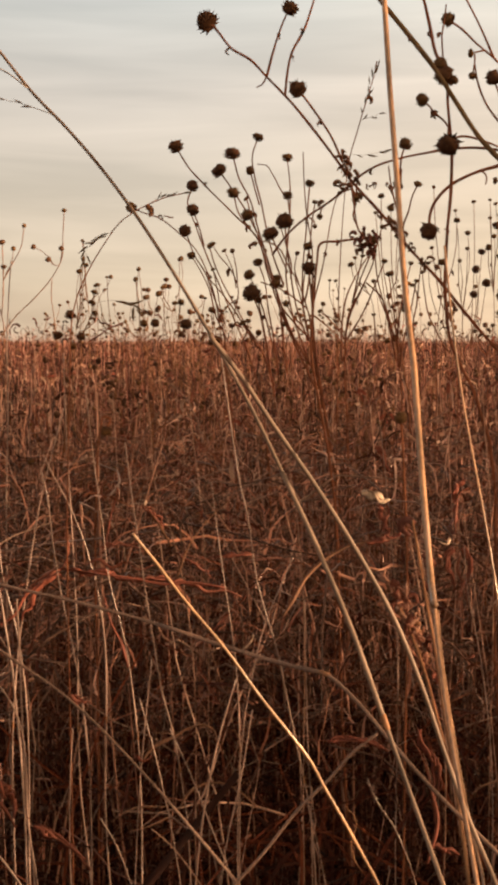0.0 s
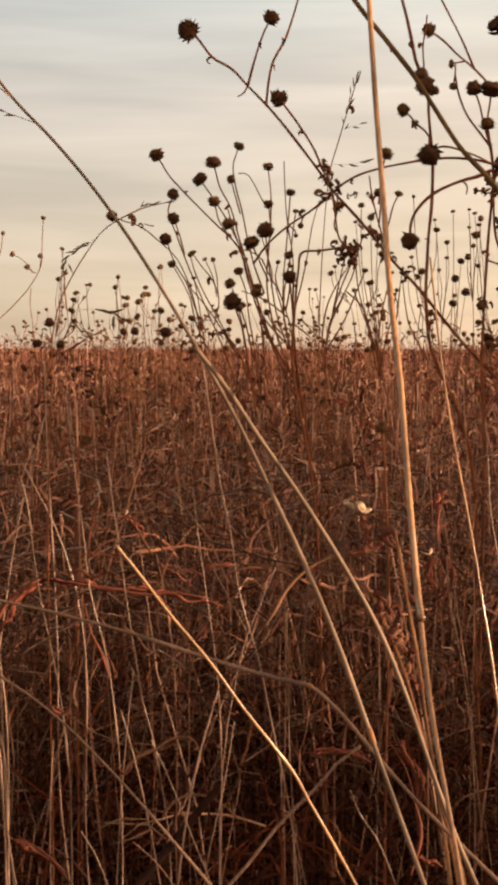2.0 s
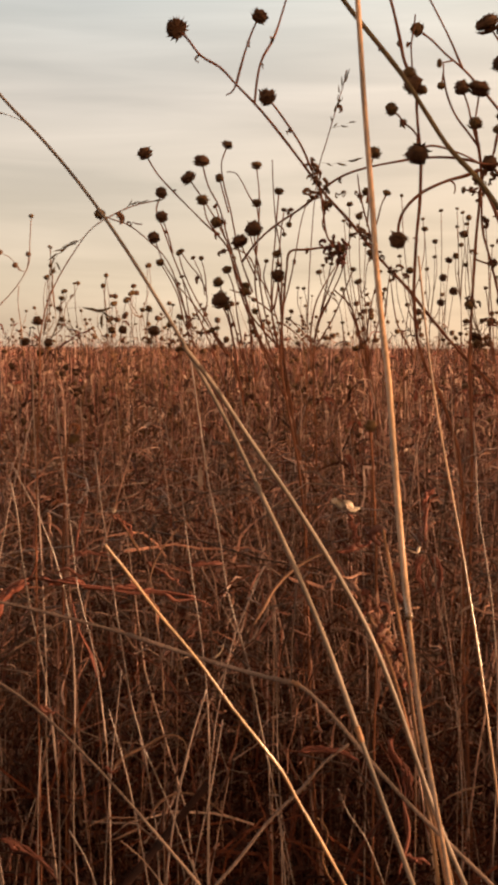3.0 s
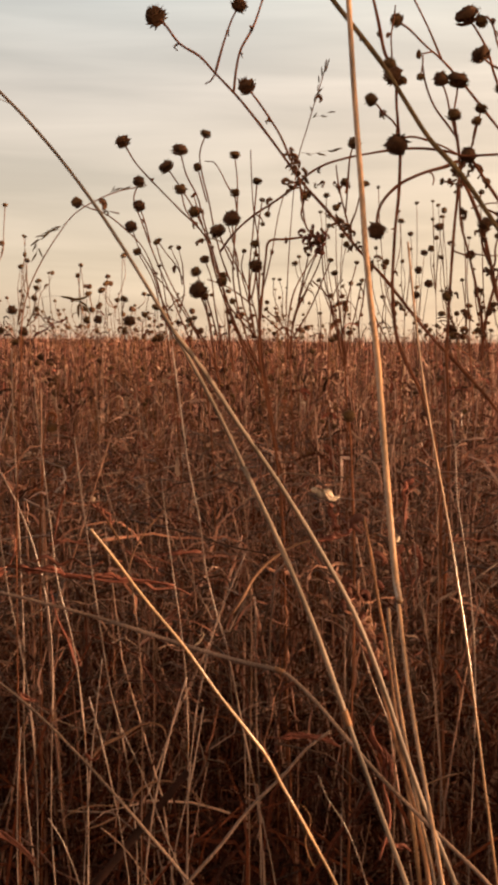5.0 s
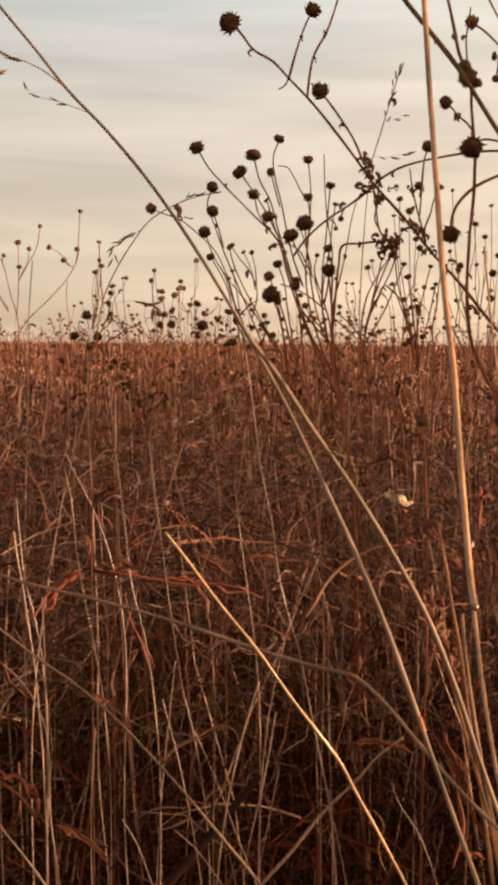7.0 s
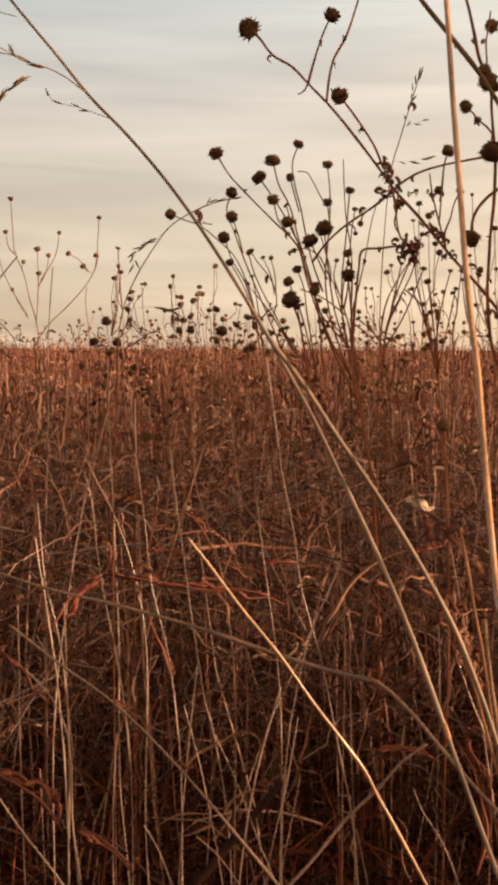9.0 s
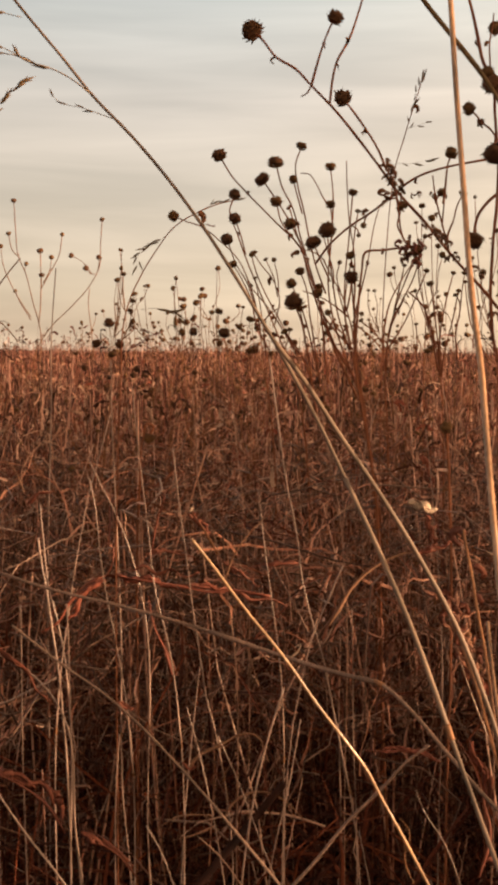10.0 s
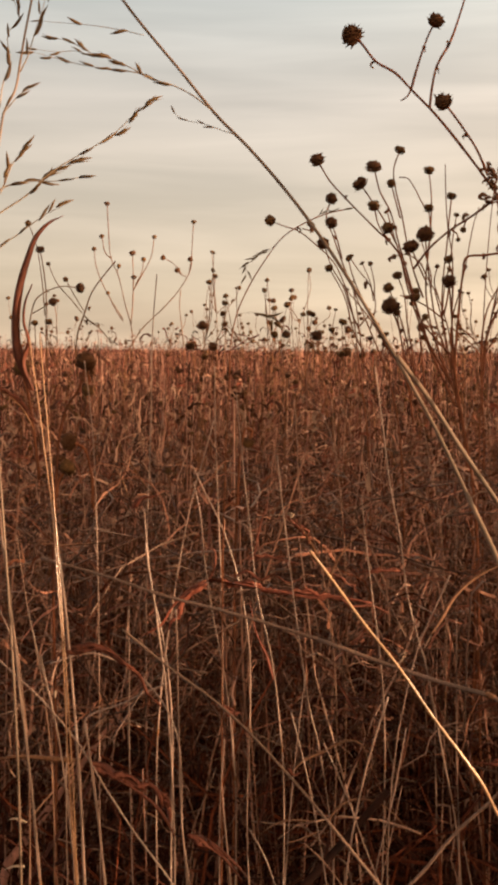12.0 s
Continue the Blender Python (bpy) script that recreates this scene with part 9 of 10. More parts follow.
spray(culm_m, [(0.0923, 0.6, 0.9121), (0.0891, 0.6, 0.9298), (0.086, 0.6, 0.9459), (0.0835, 0.6, 0.9619)], 0.0005, 12, 0.006, 2, red_leaf_mat)
part("blade", blade([(0.1165, 0.62, 0.9104), (0.1154, 0.62, 0.9196), (0.1174, 0.62, 0.9287), (0.1166, 0.62, 0.9378), (0.1142, 0.62, 0.9423)], 0.00236, 5, 0.4, 3, 0.5, 0.25), red_leaf_mat, thing("curled_leaf", (0.1165, 0.62, 0.9104), "crumpled red leaf hanging on a stalk", "dry leaf", "narrow grass leaves"))
part("blade", blade([(0.111, 0.62, 0.912), (0.1133, 0.62, 0.9226), (0.1107, 0.62, 0.9302), (0.1121, 0.62, 0.9378)], 0.00207, 5, 0.4, 3, 0.5, 0.25), red_leaf_mat, thing("curled_leaf", (0.111, 0.62, 0.912), "crumpled red leaf hanging on a stalk", "dry leaf", "narrow grass leaves"))
part("blade", blade([(-0.057, 0.7, 0.9172), (-0.0654, 0.7, 0.9145), (-0.0737, 0.7, 0.9192), (-0.0821, 0.7, 0.9158), (-0.0905, 0.7, 0.9206), (-0.0972, 0.7, 0.9172), (-0.1039, 0.7, 0.92)], 0.00267, 5, 0.4, 4, 0.5, 0.25), red_leaf_mat, thing("red_leaf", (-0.057, 0.7, 0.9172), "crinkled red leaf lying across the grass", "dry leaf", "narrow grass leaves"))
part("blade", blade([(-0.1167, 0.7, 0.9139), (-0.1241, 0.7, 0.9098), (-0.1316, 0.7, 0.903), (-0.1377, 0.7, 0.8945)], 0.003, 5, 0.4, 1, 0.5, 0.25), red_leaf_mat, thing("red_leaf", (-0.1167, 0.7, 0.9139), "broad red leaf bent over a stalk", "dry leaf", "narrow grass leaves"))
_ = stalk("grass_stalk", "pale dry grass stalk standing in the tangle", [(-0.1473, 0.52, 0), (-0.1573, 0.51, 0.5226), (-0.1673, 0.5, 0.871), (-0.1693, 0.5, 0.8876), (-0.1722, 0.5, 0.913), (-0.1746, 0.5, 0.9382), (-0.1765, 0.5, 0.9558), (-0.179, 0.5, 0.9708)], 0.00085, 0.00051, pale_culm_mat, nodes=0.16, group="single grass stalks")
_ = stalk("grass_stalk", "pale dry grass stalk standing in the tangle", [(-0.1329, 0.52, 0), (-0.1429, 0.51, 0.5268), (-0.1529, 0.5, 0.878), (-0.1554, 0.5, 0.8912), (-0.1585, 0.5, 0.9046), (-0.1615, 0.5, 0.9184)], 0.0006, 0.00036, pale_culm_mat, nodes=0.16, group="single grass stalks")
_ = stalk("grass_stalk", "pale dry grass stalk standing in the tangle", [(-0.1126, 0.52, 0), (-0.1226, 0.51, 0.4891), (-0.1326, 0.5, 0.8151), (-0.1346, 0.5, 0.8352), (-0.1372, 0.5, 0.8557), (-0.1392, 0.5, 0.8722), (-0.1412, 0.5, 0.8882)], 0.0007, 0.00042, pale_culm_mat, nodes=0.16, group="single grass stalks")
_ = stalk("grass_stalk", "pale dry grass stalk standing in the tangle", [(-0.1126, 0.64, 0), (-0.1226, 0.63, 0.5526), (-0.1326, 0.62, 0.921), (-0.1351, 0.62, 0.9348), (-0.137, 0.62, 0.9495)], 0.0009, 0.00054, pale_culm_mat, nodes=0.16, group="single grass stalks")
_ = stalk("grass_stalk", "pale dry grass stalk standing in the tangle", [(-0.1297, 0.52, 0), (-0.1397, 0.51, 0.5604), (-0.1497, 0.5, 0.934), (-0.151, 0.5, 0.9465), (-0.1532, 0.5, 0.9652), (-0.1554, 0.5, 0.9838)], 0.0009, 0.00054, pale_culm_mat, nodes=0.16, group="single grass stalks")
def ragged_leaf(label, points, width, material):
    """A crinkled, torn dry leaf: two folded strips that part and twist round one another."""
    ob = thing("red_leaf", points[0], label, "dry leaf", "ragged red leaves")
    line = glide(points, 3)
    wild = np.random.RandomState(int(abs(points[0][0]) * 1e4))
    for k, share in enumerate((0.75, 0.55, 0.4)):
        path = line[: max(4, int(len(line) * (1.0 - 0.18 * k)))] + wild.normal(0, width * 0.2, (max(4, int(len(line) * (1.0 - 0.18 * k))), 3))
        part("blade", blade(path, width * share, 2, 0.3, wild.uniform(-0.9, 0.9), wild.uniform(-0.5, 0.5), 0.3), material, ob)
    return ob


ragged_leaf("crinkled red leaf strung across the grass", [(-0.1116, 0.745, 0.9067), (-0.1037, 0.745, 0.9034), (-0.0943, 0.745, 0.9045), (-0.0847, 0.745, 0.9005), (-0.0714, 0.745, 0.8979)], 0.0052, red_leaf_mat)
ragged_leaf("crinkled red leaf strung across the grass", [(-0.0731, 0.74, 0.8997), (-0.0573, 0.74, 0.9008), (-0.0459, 0.74, 0.8982), (-0.0323, 0.74, 0.8968), (-0.0173, 0.74, 0.8931), (-0.0037, 0.74, 0.8895)], 0.0045, red_leaf_mat)
ragged_leaf("broad red leaf bent down over a straw", [(-0.1193, 0.735, 0.9064), (-0.1286, 0.735, 0.9007), (-0.1366, 0.735, 0.8892), (-0.1425, 0.735, 0.8754)], 0.0056, red_leaf_mat)
ragged_leaf("dull red leaf curled among the straws", [(-0.0664, 0.75, 0.9458), (-0.0607, 0.75, 0.9407), (-0.0557, 0.75, 0.9353), (-0.0536, 0.75, 0.9298)], 0.0052, dark_red_leaf_mat)
ragged_leaf("narrow red leaf lying level in the tangle", [(-0.0941, 0.75, 0.9196), (-0.0868, 0.75, 0.9218), (-0.0778, 0.75, 0.9211), (-0.0695, 0.75, 0.9203)], 0.0034, red_leaf_mat)
ragged_leaf("narrow red leaf lying level in the tangle", [(-0.0437, 0.74, 0.9163), (-0.0341, 0.74, 0.9098), (-0.0259, 0.74, 0.9055), (-0.0216, 0.74, 0.9004)], 0.004, dark_red_leaf_mat)
ragged_leaf("narrow red leaf lying level in the tangle", [(-0.0162, 0.74, 0.9156), (-0.0073, 0.74, 0.9163), (0.0027, 0.74, 0.9149)], 0.0036, red_leaf_mat)
ragged_leaf("torn red leaf hanging from a stalk", [(0.079, 0.71, 0.9514), (0.0804, 0.71, 0.9449), (0.0832, 0.71, 0.9383), (0.0826, 0.71, 0.9307)], 0.005, red_leaf_mat)
ragged_leaf("pinkish red leaf stretched between stalks", [(0.0707, 0.7, 0.9304), (0.0801, 0.7, 0.9324), (0.0875, 0.7, 0.9344), (0.0928, 0.7, 0.9378)], 0.004, red_leaf_mat)
ragged_leaf("curled red leaf hanging among the stalks", [(0.1109, 0.64, 0.9387), (0.1085, 0.64, 0.9319), (0.1099, 0.64, 0.9231), (0.1131, 0.64, 0.9147)], 0.0044, red_leaf_mat)
ragged_leaf("curled red leaf hanging among the stalks", [(0.1165, 0.64, 0.9375), (0.1209, 0.64, 0.9313), (0.1204, 0.64, 0.9231), (0.1162, 0.64, 0.9156)], 0.0044, red_leaf_mat)
ragged_leaf("upright red leaf among the stalks", [(0.1274, 0.7, 0.9677), (0.1234, 0.7, 0.9629), (0.1229, 0.7, 0.9541), (0.1251, 0.7, 0.9419)], 0.004, red_leaf_mat)
ragged_leaf("long red leaf hanging down by a spike of seeds", [(0.0767, 0.52, 0.8754), (0.0808, 0.52, 0.8665), (0.084, 0.52, 0.8566), (0.0831, 0.52, 0.8456)], 0.0044, red_leaf_mat)
ragged_leaf("long red leaf hanging down by a spike of seeds", [(0.0819, 0.52, 0.8665), (0.086, 0.52, 0.8587), (0.0857, 0.52, 0.8482), (0.0828, 0.52, 0.8324)], 0.0036, dark_red_leaf_mat)
ragged_leaf("red leaf stretched across the dark grass", [(0.0342, 0.5, 0.8781), (0.0439, 0.5, 0.8791), (0.0513, 0.5, 0.8781), (0.0586, 0.5, 0.8746)], 0.003, red_leaf_mat)
ragged_leaf("short red leaf low in the tangle", [(0.0817, 0.5, 0.8306), (0.0862, 0.5, 0.8291), (0.0916, 0.5, 0.827)], 0.0036, red_leaf_mat)
ragged_leaf("dull red leaf in the dark grass", [(-0.0913, 0.6, 0.8677), (-0.0863, 0.6, 0.8653), (-0.082, 0.6, 0.8635)], 0.0045, red_leaf_mat)
ragged_leaf("dull red leaf in the dark grass", [(-0.0568, 0.58, 0.8424), (-0.0523, 0.58, 0.8407), (-0.0489, 0.58, 0.8424)], 0.003, red_leaf_mat)
ragged_leaf("dark red leaf sunk in the grass", [(-0.1177, 0.55, 0.8393), (-0.1134, 0.55, 0.8338), (-0.1109, 0.55, 0.824)], 0.0055, dark_red_leaf_mat)
ragged_leaf("dark red leaf sunk in the grass", [(-0.1029, 0.55, 0.8182), (-0.0935, 0.55, 0.8148), (-0.0841, 0.55, 0.8087)], 0.005, dark_red_leaf_mat)
ragged_leaf("red leaf standing out of the meadow", [(0.0979, 0.9, 0.9709), (0.1031, 0.9, 0.9614), (0.1067, 0.9, 0.9502)], 0.005, red_leaf_mat)
ragged_leaf("dark red leaf leaning among the stalks", [(-0.1543, 0.5, 0.9187), (-0.1467, 0.5, 0.9202), (-0.1354, 0.5, 0.9219), (-0.1253, 0.5, 0.9172), (-0.1152, 0.5, 0.9075), (-0.1077, 0.5, 0.8982)], 0.004, dark_red_leaf_mat)
ragged_leaf("red leaf bent at its middle", [(-0.1694, 0.75, 0.9505), (-0.1635, 0.75, 0.9566), (-0.1546, 0.75, 0.959)], 0.0034, red_leaf_mat)
ragged_leaf("dark red leaf sunk in the grass", [(-0.1439, 0.52, 0.8624), (-0.1333, 0.52, 0.8583), (-0.1202, 0.52, 0.8542), (-0.1097, 0.52, 0.8453)], 0.0062, dark_red_leaf_mat)
ragged_leaf("red leaf bowed over in front of the meadow", [(-0.1805, 0.5, 1.0357), (-0.174, 0.5, 1.0328), (-0.1678, 0.5, 1.0268), (-0.1625, 0.5, 1.0202)], 0.003, dark_red_leaf_mat)
forb("fan_plant", "dry plant with thin stalks that fan out from one foot", [
    ([(0.1132, 1.32, 0), (0.1113, 1.312, 0.3811), (0.1096, 1.304, 0.7431), (0.1086, 1.3, 0.9527), (0.105, 1.3, 1.027), (0.107, 1.3, 1.064), (0.114, 1.3, 1.095), (0.1246, 1.3, 1.126), (0.1335, 1.3, 1.147)], 0.0016, 0.0008, 0, False),
    ([(0.1746, 1.32, 0), (0.1721, 1.312, 0.3863), (0.1698, 1.304, 0.7532), (0.1685, 1.3, 0.9656), (0.1649, 1.3, 1.022), (0.158, 1.3, 1.059), (0.147, 1.3, 1.086), (0.136, 1.3, 1.114)], 0.0013, 0.0007, 0.0046, False),
    ([(0.1637, 1.3, 1.022), (0.1629, 1.3, 1.065), (0.1684, 1.3, 1.102), (0.1759, 1.3, 1.133)], 0.0011, 0.0007, 0.0057, False),
    ([(0.1649, 1.3, 1.022), (0.1604, 1.3, 1.065), (0.1561, 1.3, 1.095), (0.1526, 1.3, 1.121)], 0.001, 0.0007, 0.0074, False),
    ([(0.1649, 1.3, 1.022), (0.1693, 1.3, 1.053), (0.1762, 1.3, 1.083), (0.1819, 1.3, 1.114)], 0.001, 0.0007, 0.0051, False),
    ([(0.1072, 1.3, 1.049), (0.0946, 1.3, 1.067), (0.0789, 1.3, 1.082)], 0.001, 0.0007, 0.0057, False),
    ([(0.1071, 1.3, 1.058), (0.0977, 1.3, 1.064), (0.0885, 1.3, 1.058)], 0.001, 0.0007, 0.0051, False),
    ([(0.1072, 1.3, 1.052), (0.1253, 1.3, 1.083), (0.1384, 1.3, 1.114), (0.1467, 1.3, 1.135)], 0.001, 0.0007, 0.0068, False),
    ([(0.1128, 1.3, 1.092), (0.1185, 1.3, 1.119), (0.1231, 1.3, 1.141)], 0.001, 0.0007, 0.0051, False),
])
forb("coneflower_plant", "slender dry coneflower plant with small round dark heads", [
    ([(0.2663, 1.32, 0), (0.2653, 1.312, 0.3715), (0.2643, 1.304, 0.7244), (0.2638, 1.3, 0.9287), (0.2619, 1.3, 0.9977), (0.2603, 1.3, 1.035), (0.2637, 1.3, 1.044), (0.2664, 1.3, 1.055), (0.2661, 1.3, 1.066)], 0.001, 0.0006, 0.0046, False),
    ([(0.2651, 1.323, 1.035), (0.258, 1.323, 1.042), (0.2554, 1.323, 1.051), (0.252, 1.323, 1.06)], 0.00075, 0.0005, 0.0046, False),
    ([(0.2571, 1.284, 1.035), (0.2571, 1.284, 1.041), (0.2562, 1.284, 1.047), (0.2569, 1.284, 1.054)], 0.00075, 0.0005, 0.0051, True),
])
forb("coneflower_plant", "slender dry coneflower plant with small round dark heads", [
    ([(0.3138, 1.32, 0), (0.3124, 1.312, 0.3716), (0.311, 1.304, 0.7246), (0.3103, 1.3, 0.929), (0.3076, 1.3, 0.9981), (0.3036, 1.3, 1.036), (0.2977, 1.3, 1.082), (0.296, 1.3, 1.136), (0.2911, 1.3, 1.189)], 0.001, 0.0006, 0.0051, True),
    ([(0.3073, 1.316, 1.035), (0.2972, 1.316, 1.041), (0.2911, 1.316, 1.047), (0.2888, 1.316, 1.054)], 0.00075, 0.0005, 0.0091, False),
    ([(0.3036, 1.3, 1.036), (0.2983, 1.3, 1.06), (0.2973, 1.3, 1.088), (0.2931, 1.3, 1.116)], 0.00075, 0.0005, 0.0046, False),
    ([(0.3054, 1.308, 1.035), (0.3039, 1.308, 1.051), (0.3011, 1.308, 1.07), (0.302, 1.308, 1.088)], 0.00075, 0.0005, 0.0057, False),
    ([(0.298, 1.277, 1.036), (0.2966, 1.277, 1.073), (0.2927, 1.277, 1.117), (0.2939, 1.277, 1.16)], 0.00075, 0.0005, 0.0046, False),
])
forb("coneflower_plant", "slender dry coneflower plant with small round dark heads", [
    ([(0.3354, 1.32, 0), (0.3339, 1.312, 0.3742), (0.3324, 1.304, 0.7297), (0.3316, 1.3, 0.9355), (0.3287, 1.3, 1.005), (0.3242, 1.3, 1.042), (0.3178, 1.3, 1.093), (0.3141, 1.3, 1.152), (0.3105, 1.3, 1.211)], 0.001, 0.0006, 0.0051, True),
    ([(0.3282, 1.316, 1.042), (0.3182, 1.316, 1.068), (0.3119, 1.316, 1.099), (0.3091, 1.316, 1.129)], 0.00075, 0.0005, 0.0046, False),
    ([(0.3242, 1.3, 1.042), (0.3178, 1.3, 1.048), (0.3163, 1.3, 1.054), (0.3123, 1.3, 1.061)], 0.00075, 0.0005, 0.008, False),
    ([(0.3182, 1.277, 1.042), (0.3133, 1.277, 1.06), (0.3076, 1.277, 1.082), (0.3084, 1.277, 1.103)], 0.00075, 0.0005, 0.0057, False),
    ([(0.3202, 1.284, 1.042), (0.3214, 1.284, 1.048), (0.3212, 1.284, 1.054), (0.3222, 1.284, 1.061)], 0.00075, 0.0005, 0.0057, False),
])
forb("coneflower_plant", "slender dry coneflower plant with small round dark heads", [
    ([(0.368, 1.32, 0), (0.3661, 1.312, 0.3743), (0.3642, 1.304, 0.7298), (0.3631, 1.3, 0.9357), (0.3595, 1.3, 1.005), (0.3526, 1.3, 1.042), (0.3432, 1.3, 1.089), (0.3344, 1.3, 1.143), (0.3335, 1.3, 1.196)], 0.001, 0.0006, 0.0057, False),
    ([(0.3569, 1.316, 1.042), (0.3438, 1.316, 1.056), (0.3358, 1.316, 1.073), (0.3325, 1.316, 1.089)], 0.00075, 0.0005, 0.0068, True),
    ([(0.3461, 1.277, 1.042), (0.3377, 1.277, 1.063), (0.3299, 1.277, 1.087), (0.3299, 1.277, 1.11)], 0.00075, 0.0005, 0.0057, False),
    ([(0.3461, 1.277, 1.042), (0.3399, 1.277, 1.069), (0.3333, 1.277, 1.1), (0.3336, 1.277, 1.131)], 0.00075, 0.0005, 0.0057, False),
    ([(0.3461, 1.277, 1.042), (0.3405, 1.277, 1.048), (0.3346, 1.277, 1.054), (0.3357, 1.277, 1.061)], 0.00075, 0.0005, 0.0068, True),
])
forb("twig_plant", "dry twig with withered buds among the taller plants", [
    ([(0.1506, 1.15, 1.144), (0.1447, 1.15, 1.166), (0.1401, 1.15, 1.182), (0.1353, 1.15, 1.203), (0.1334, 1.15, 1.217)], 0.0011, 0.0007, 0, False),
    ([(0.1431, 1.15, 1.168), (0.1448, 1.15, 1.193), (0.146, 1.15, 1.214)], 0.0009, 0.0006, 0, False),
    ([(0.1372, 1.15, 1.19), (0.1377, 1.15, 1.195), (0.1409, 1.15, 1.199)], 0.0009, 0.0007, 0.0081, True),
], [((0.1419, 1.15, 1.2), 0.02), ((0.1355, 1.15, 1.197), 0.016)])
forb("coneflower_plant", "thin dry coneflower stalk with a single dark head", [
    ([(-0.3754, 2.32, 0), (-0.3755, 2.312, 0.3284), (-0.3757, 2.304, 0.6405), (-0.3758, 2.3, 0.8211), (-0.3764, 2.3, 0.9423), (-0.3847, 2.3, 1.008), (-0.3972, 2.3, 1.018), (-0.4074, 2.3, 1.029), (-0.4072, 2.3, 1.041)], 0.0012, 0.0006, 0.0091, True),
], material=grey_stem_mat)
forb("coneflower_plant", "slender dry coneflower plant with small round dark heads", [
    ([(-0.3445, 2.32, 0), (-0.3436, 2.312, 0.3554), (-0.3428, 2.304, 0.693), (-0.3424, 2.3, 0.8884), (-0.3395, 2.3, 1.009), (-0.3331, 2.3, 1.074), (-0.325, 2.3, 1.124), (-0.3198, 2.3, 1.182), (-0.3174, 2.3, 1.239)], 0.0012, 0.0006, 0.006, True),
    ([(-0.3271, 2.259, 1.074), (-0.324, 2.259, 1.105), (-0.3261, 2.259, 1.142), (-0.3209, 2.259, 1.179)], 0.0009, 0.0005, 0.0101, False),
    ([(-0.3271, 2.259, 1.074), (-0.3198, 2.259, 1.112), (-0.3194, 2.259, 1.157), (-0.3132, 2.259, 1.201)], 0.0009, 0.0005, 0.0071, False),
    ([(-0.3351, 2.314, 1.074), (-0.3247, 2.314, 1.11), (-0.321, 2.314, 1.152), (-0.3155, 2.314, 1.194)], 0.0009, 0.0005, 0.0081, False),
    ([(-0.3311, 2.286, 1.074), (-0.3205, 2.286, 1.084), (-0.3127, 2.286, 1.095), (-0.3117, 2.286, 1.106)], 0.0009, 0.0005, 0.006, True),
], material=grey_stem_mat)
forb("coneflower_plant", "slender dry coneflower plant with small round dark heads", [
    ([(-0.2473, 2.32, 0), (-0.2479, 2.312, 0.3532), (-0.2484, 2.304, 0.6887), (-0.2488, 2.3, 0.8829), (-0.2507, 2.3, 1.004), (-0.2622, 2.3, 1.069), (-0.2682, 2.3, 1.099), (-0.2716, 2.3, 1.135), (-0.2726, 2.3, 1.171)], 0.0012, 0.0006, 0.0071, False),
    ([(-0.2637, 2.314, 1.069), (-0.2844, 2.314, 1.085), (-0.2996, 2.314, 1.103), (-0.301, 2.314, 1.121)], 0.0009, 0.0005, 0.0091, True),
    ([(-0.2574, 2.259, 1.069), (-0.2764, 2.259, 1.09), (-0.2918, 2.259, 1.115), (-0.2915, 2.259, 1.14)], 0.0009, 0.0005, 0.0091, True),
    ([(-0.2622, 2.3, 1.069), (-0.2802, 2.3, 1.095), (-0.2866, 2.3, 1.125), (-0.2945, 2.3, 1.155)], 0.0009, 0.0005, 0.0081, False),
    ([(-0.2622, 2.3, 1.069), (-0.2804, 2.3, 1.079), (-0.287, 2.3, 1.09), (-0.2951, 2.3, 1.101)], 0.0009, 0.0005, 0.0091, True),
], material=grey_stem_mat)
forb("coneflower_plant", "slender dry coneflower plant with small round dark heads", [
    ([(-0.2612, 2.32, 0), (-0.2609, 2.312, 0.2947), (-0.2606, 2.304, 0.5747), (-0.2605, 2.3, 0.7368), (-0.2593, 2.3, 0.8587), (-0.2587, 2.3, 0.9247), (-0.2524, 2.3, 0.9451), (-0.2514, 2.3, 0.9689), (-0.2471, 2.3, 0.9926)], 0.0012, 0.0006, 0.0081, False),
    ([(-0.2571, 2.286, 0.9255), (-0.263, 2.286, 0.9353), (-0.2651, 2.286, 0.9467), (-0.2677, 2.286, 0.9582)], 0.0009, 0.0005, 0.0121, True),
], material=grey_stem_mat)
forb("coneflower_plant", "slender dry coneflower plant with small round dark heads", [
    ([(-0.2017, 2.32, 0), (-0.2014, 2.312, 0.3368), (-0.2011, 2.304, 0.6568), (-0.201, 2.3, 0.8421), (-0.2, 2.3, 0.9631), (-0.1991, 2.3, 1.029), (-0.2069, 2.3, 1.076), (-0.2156, 2.3, 1.131), (-0.2127, 2.3, 1.186)], 0.0012, 0.0006, 0.0071, False),
    ([(-0.1991, 2.3, 1.029), (-0.21, 2.3, 1.07), (-0.212, 2.3, 1.118), (-0.2183, 2.3, 1.166)], 0.0009, 0.0005, 0.0081, False),
    ([(-0.2003, 2.314, 1.028), (-0.2011, 2.314, 1.06), (-0.2042, 2.314, 1.096), (-0.2013, 2.314, 1.132)], 0.0009, 0.0005, 0.0091, True),
    ([(-0.1991, 2.3, 1.029), (-0.1892, 2.3, 1.038), (-0.1789, 2.3, 1.05), (-0.181, 2.3, 1.061)], 0.0009, 0.0005, 0.0091, True),
    ([(-0.1956, 2.259, 1.029), (-0.1827, 2.259, 1.061), (-0.179, 2.259, 1.098), (-0.1719, 2.259, 1.136)], 0.0009, 0.0005, 0.0101, False),
], material=grey_stem_mat)
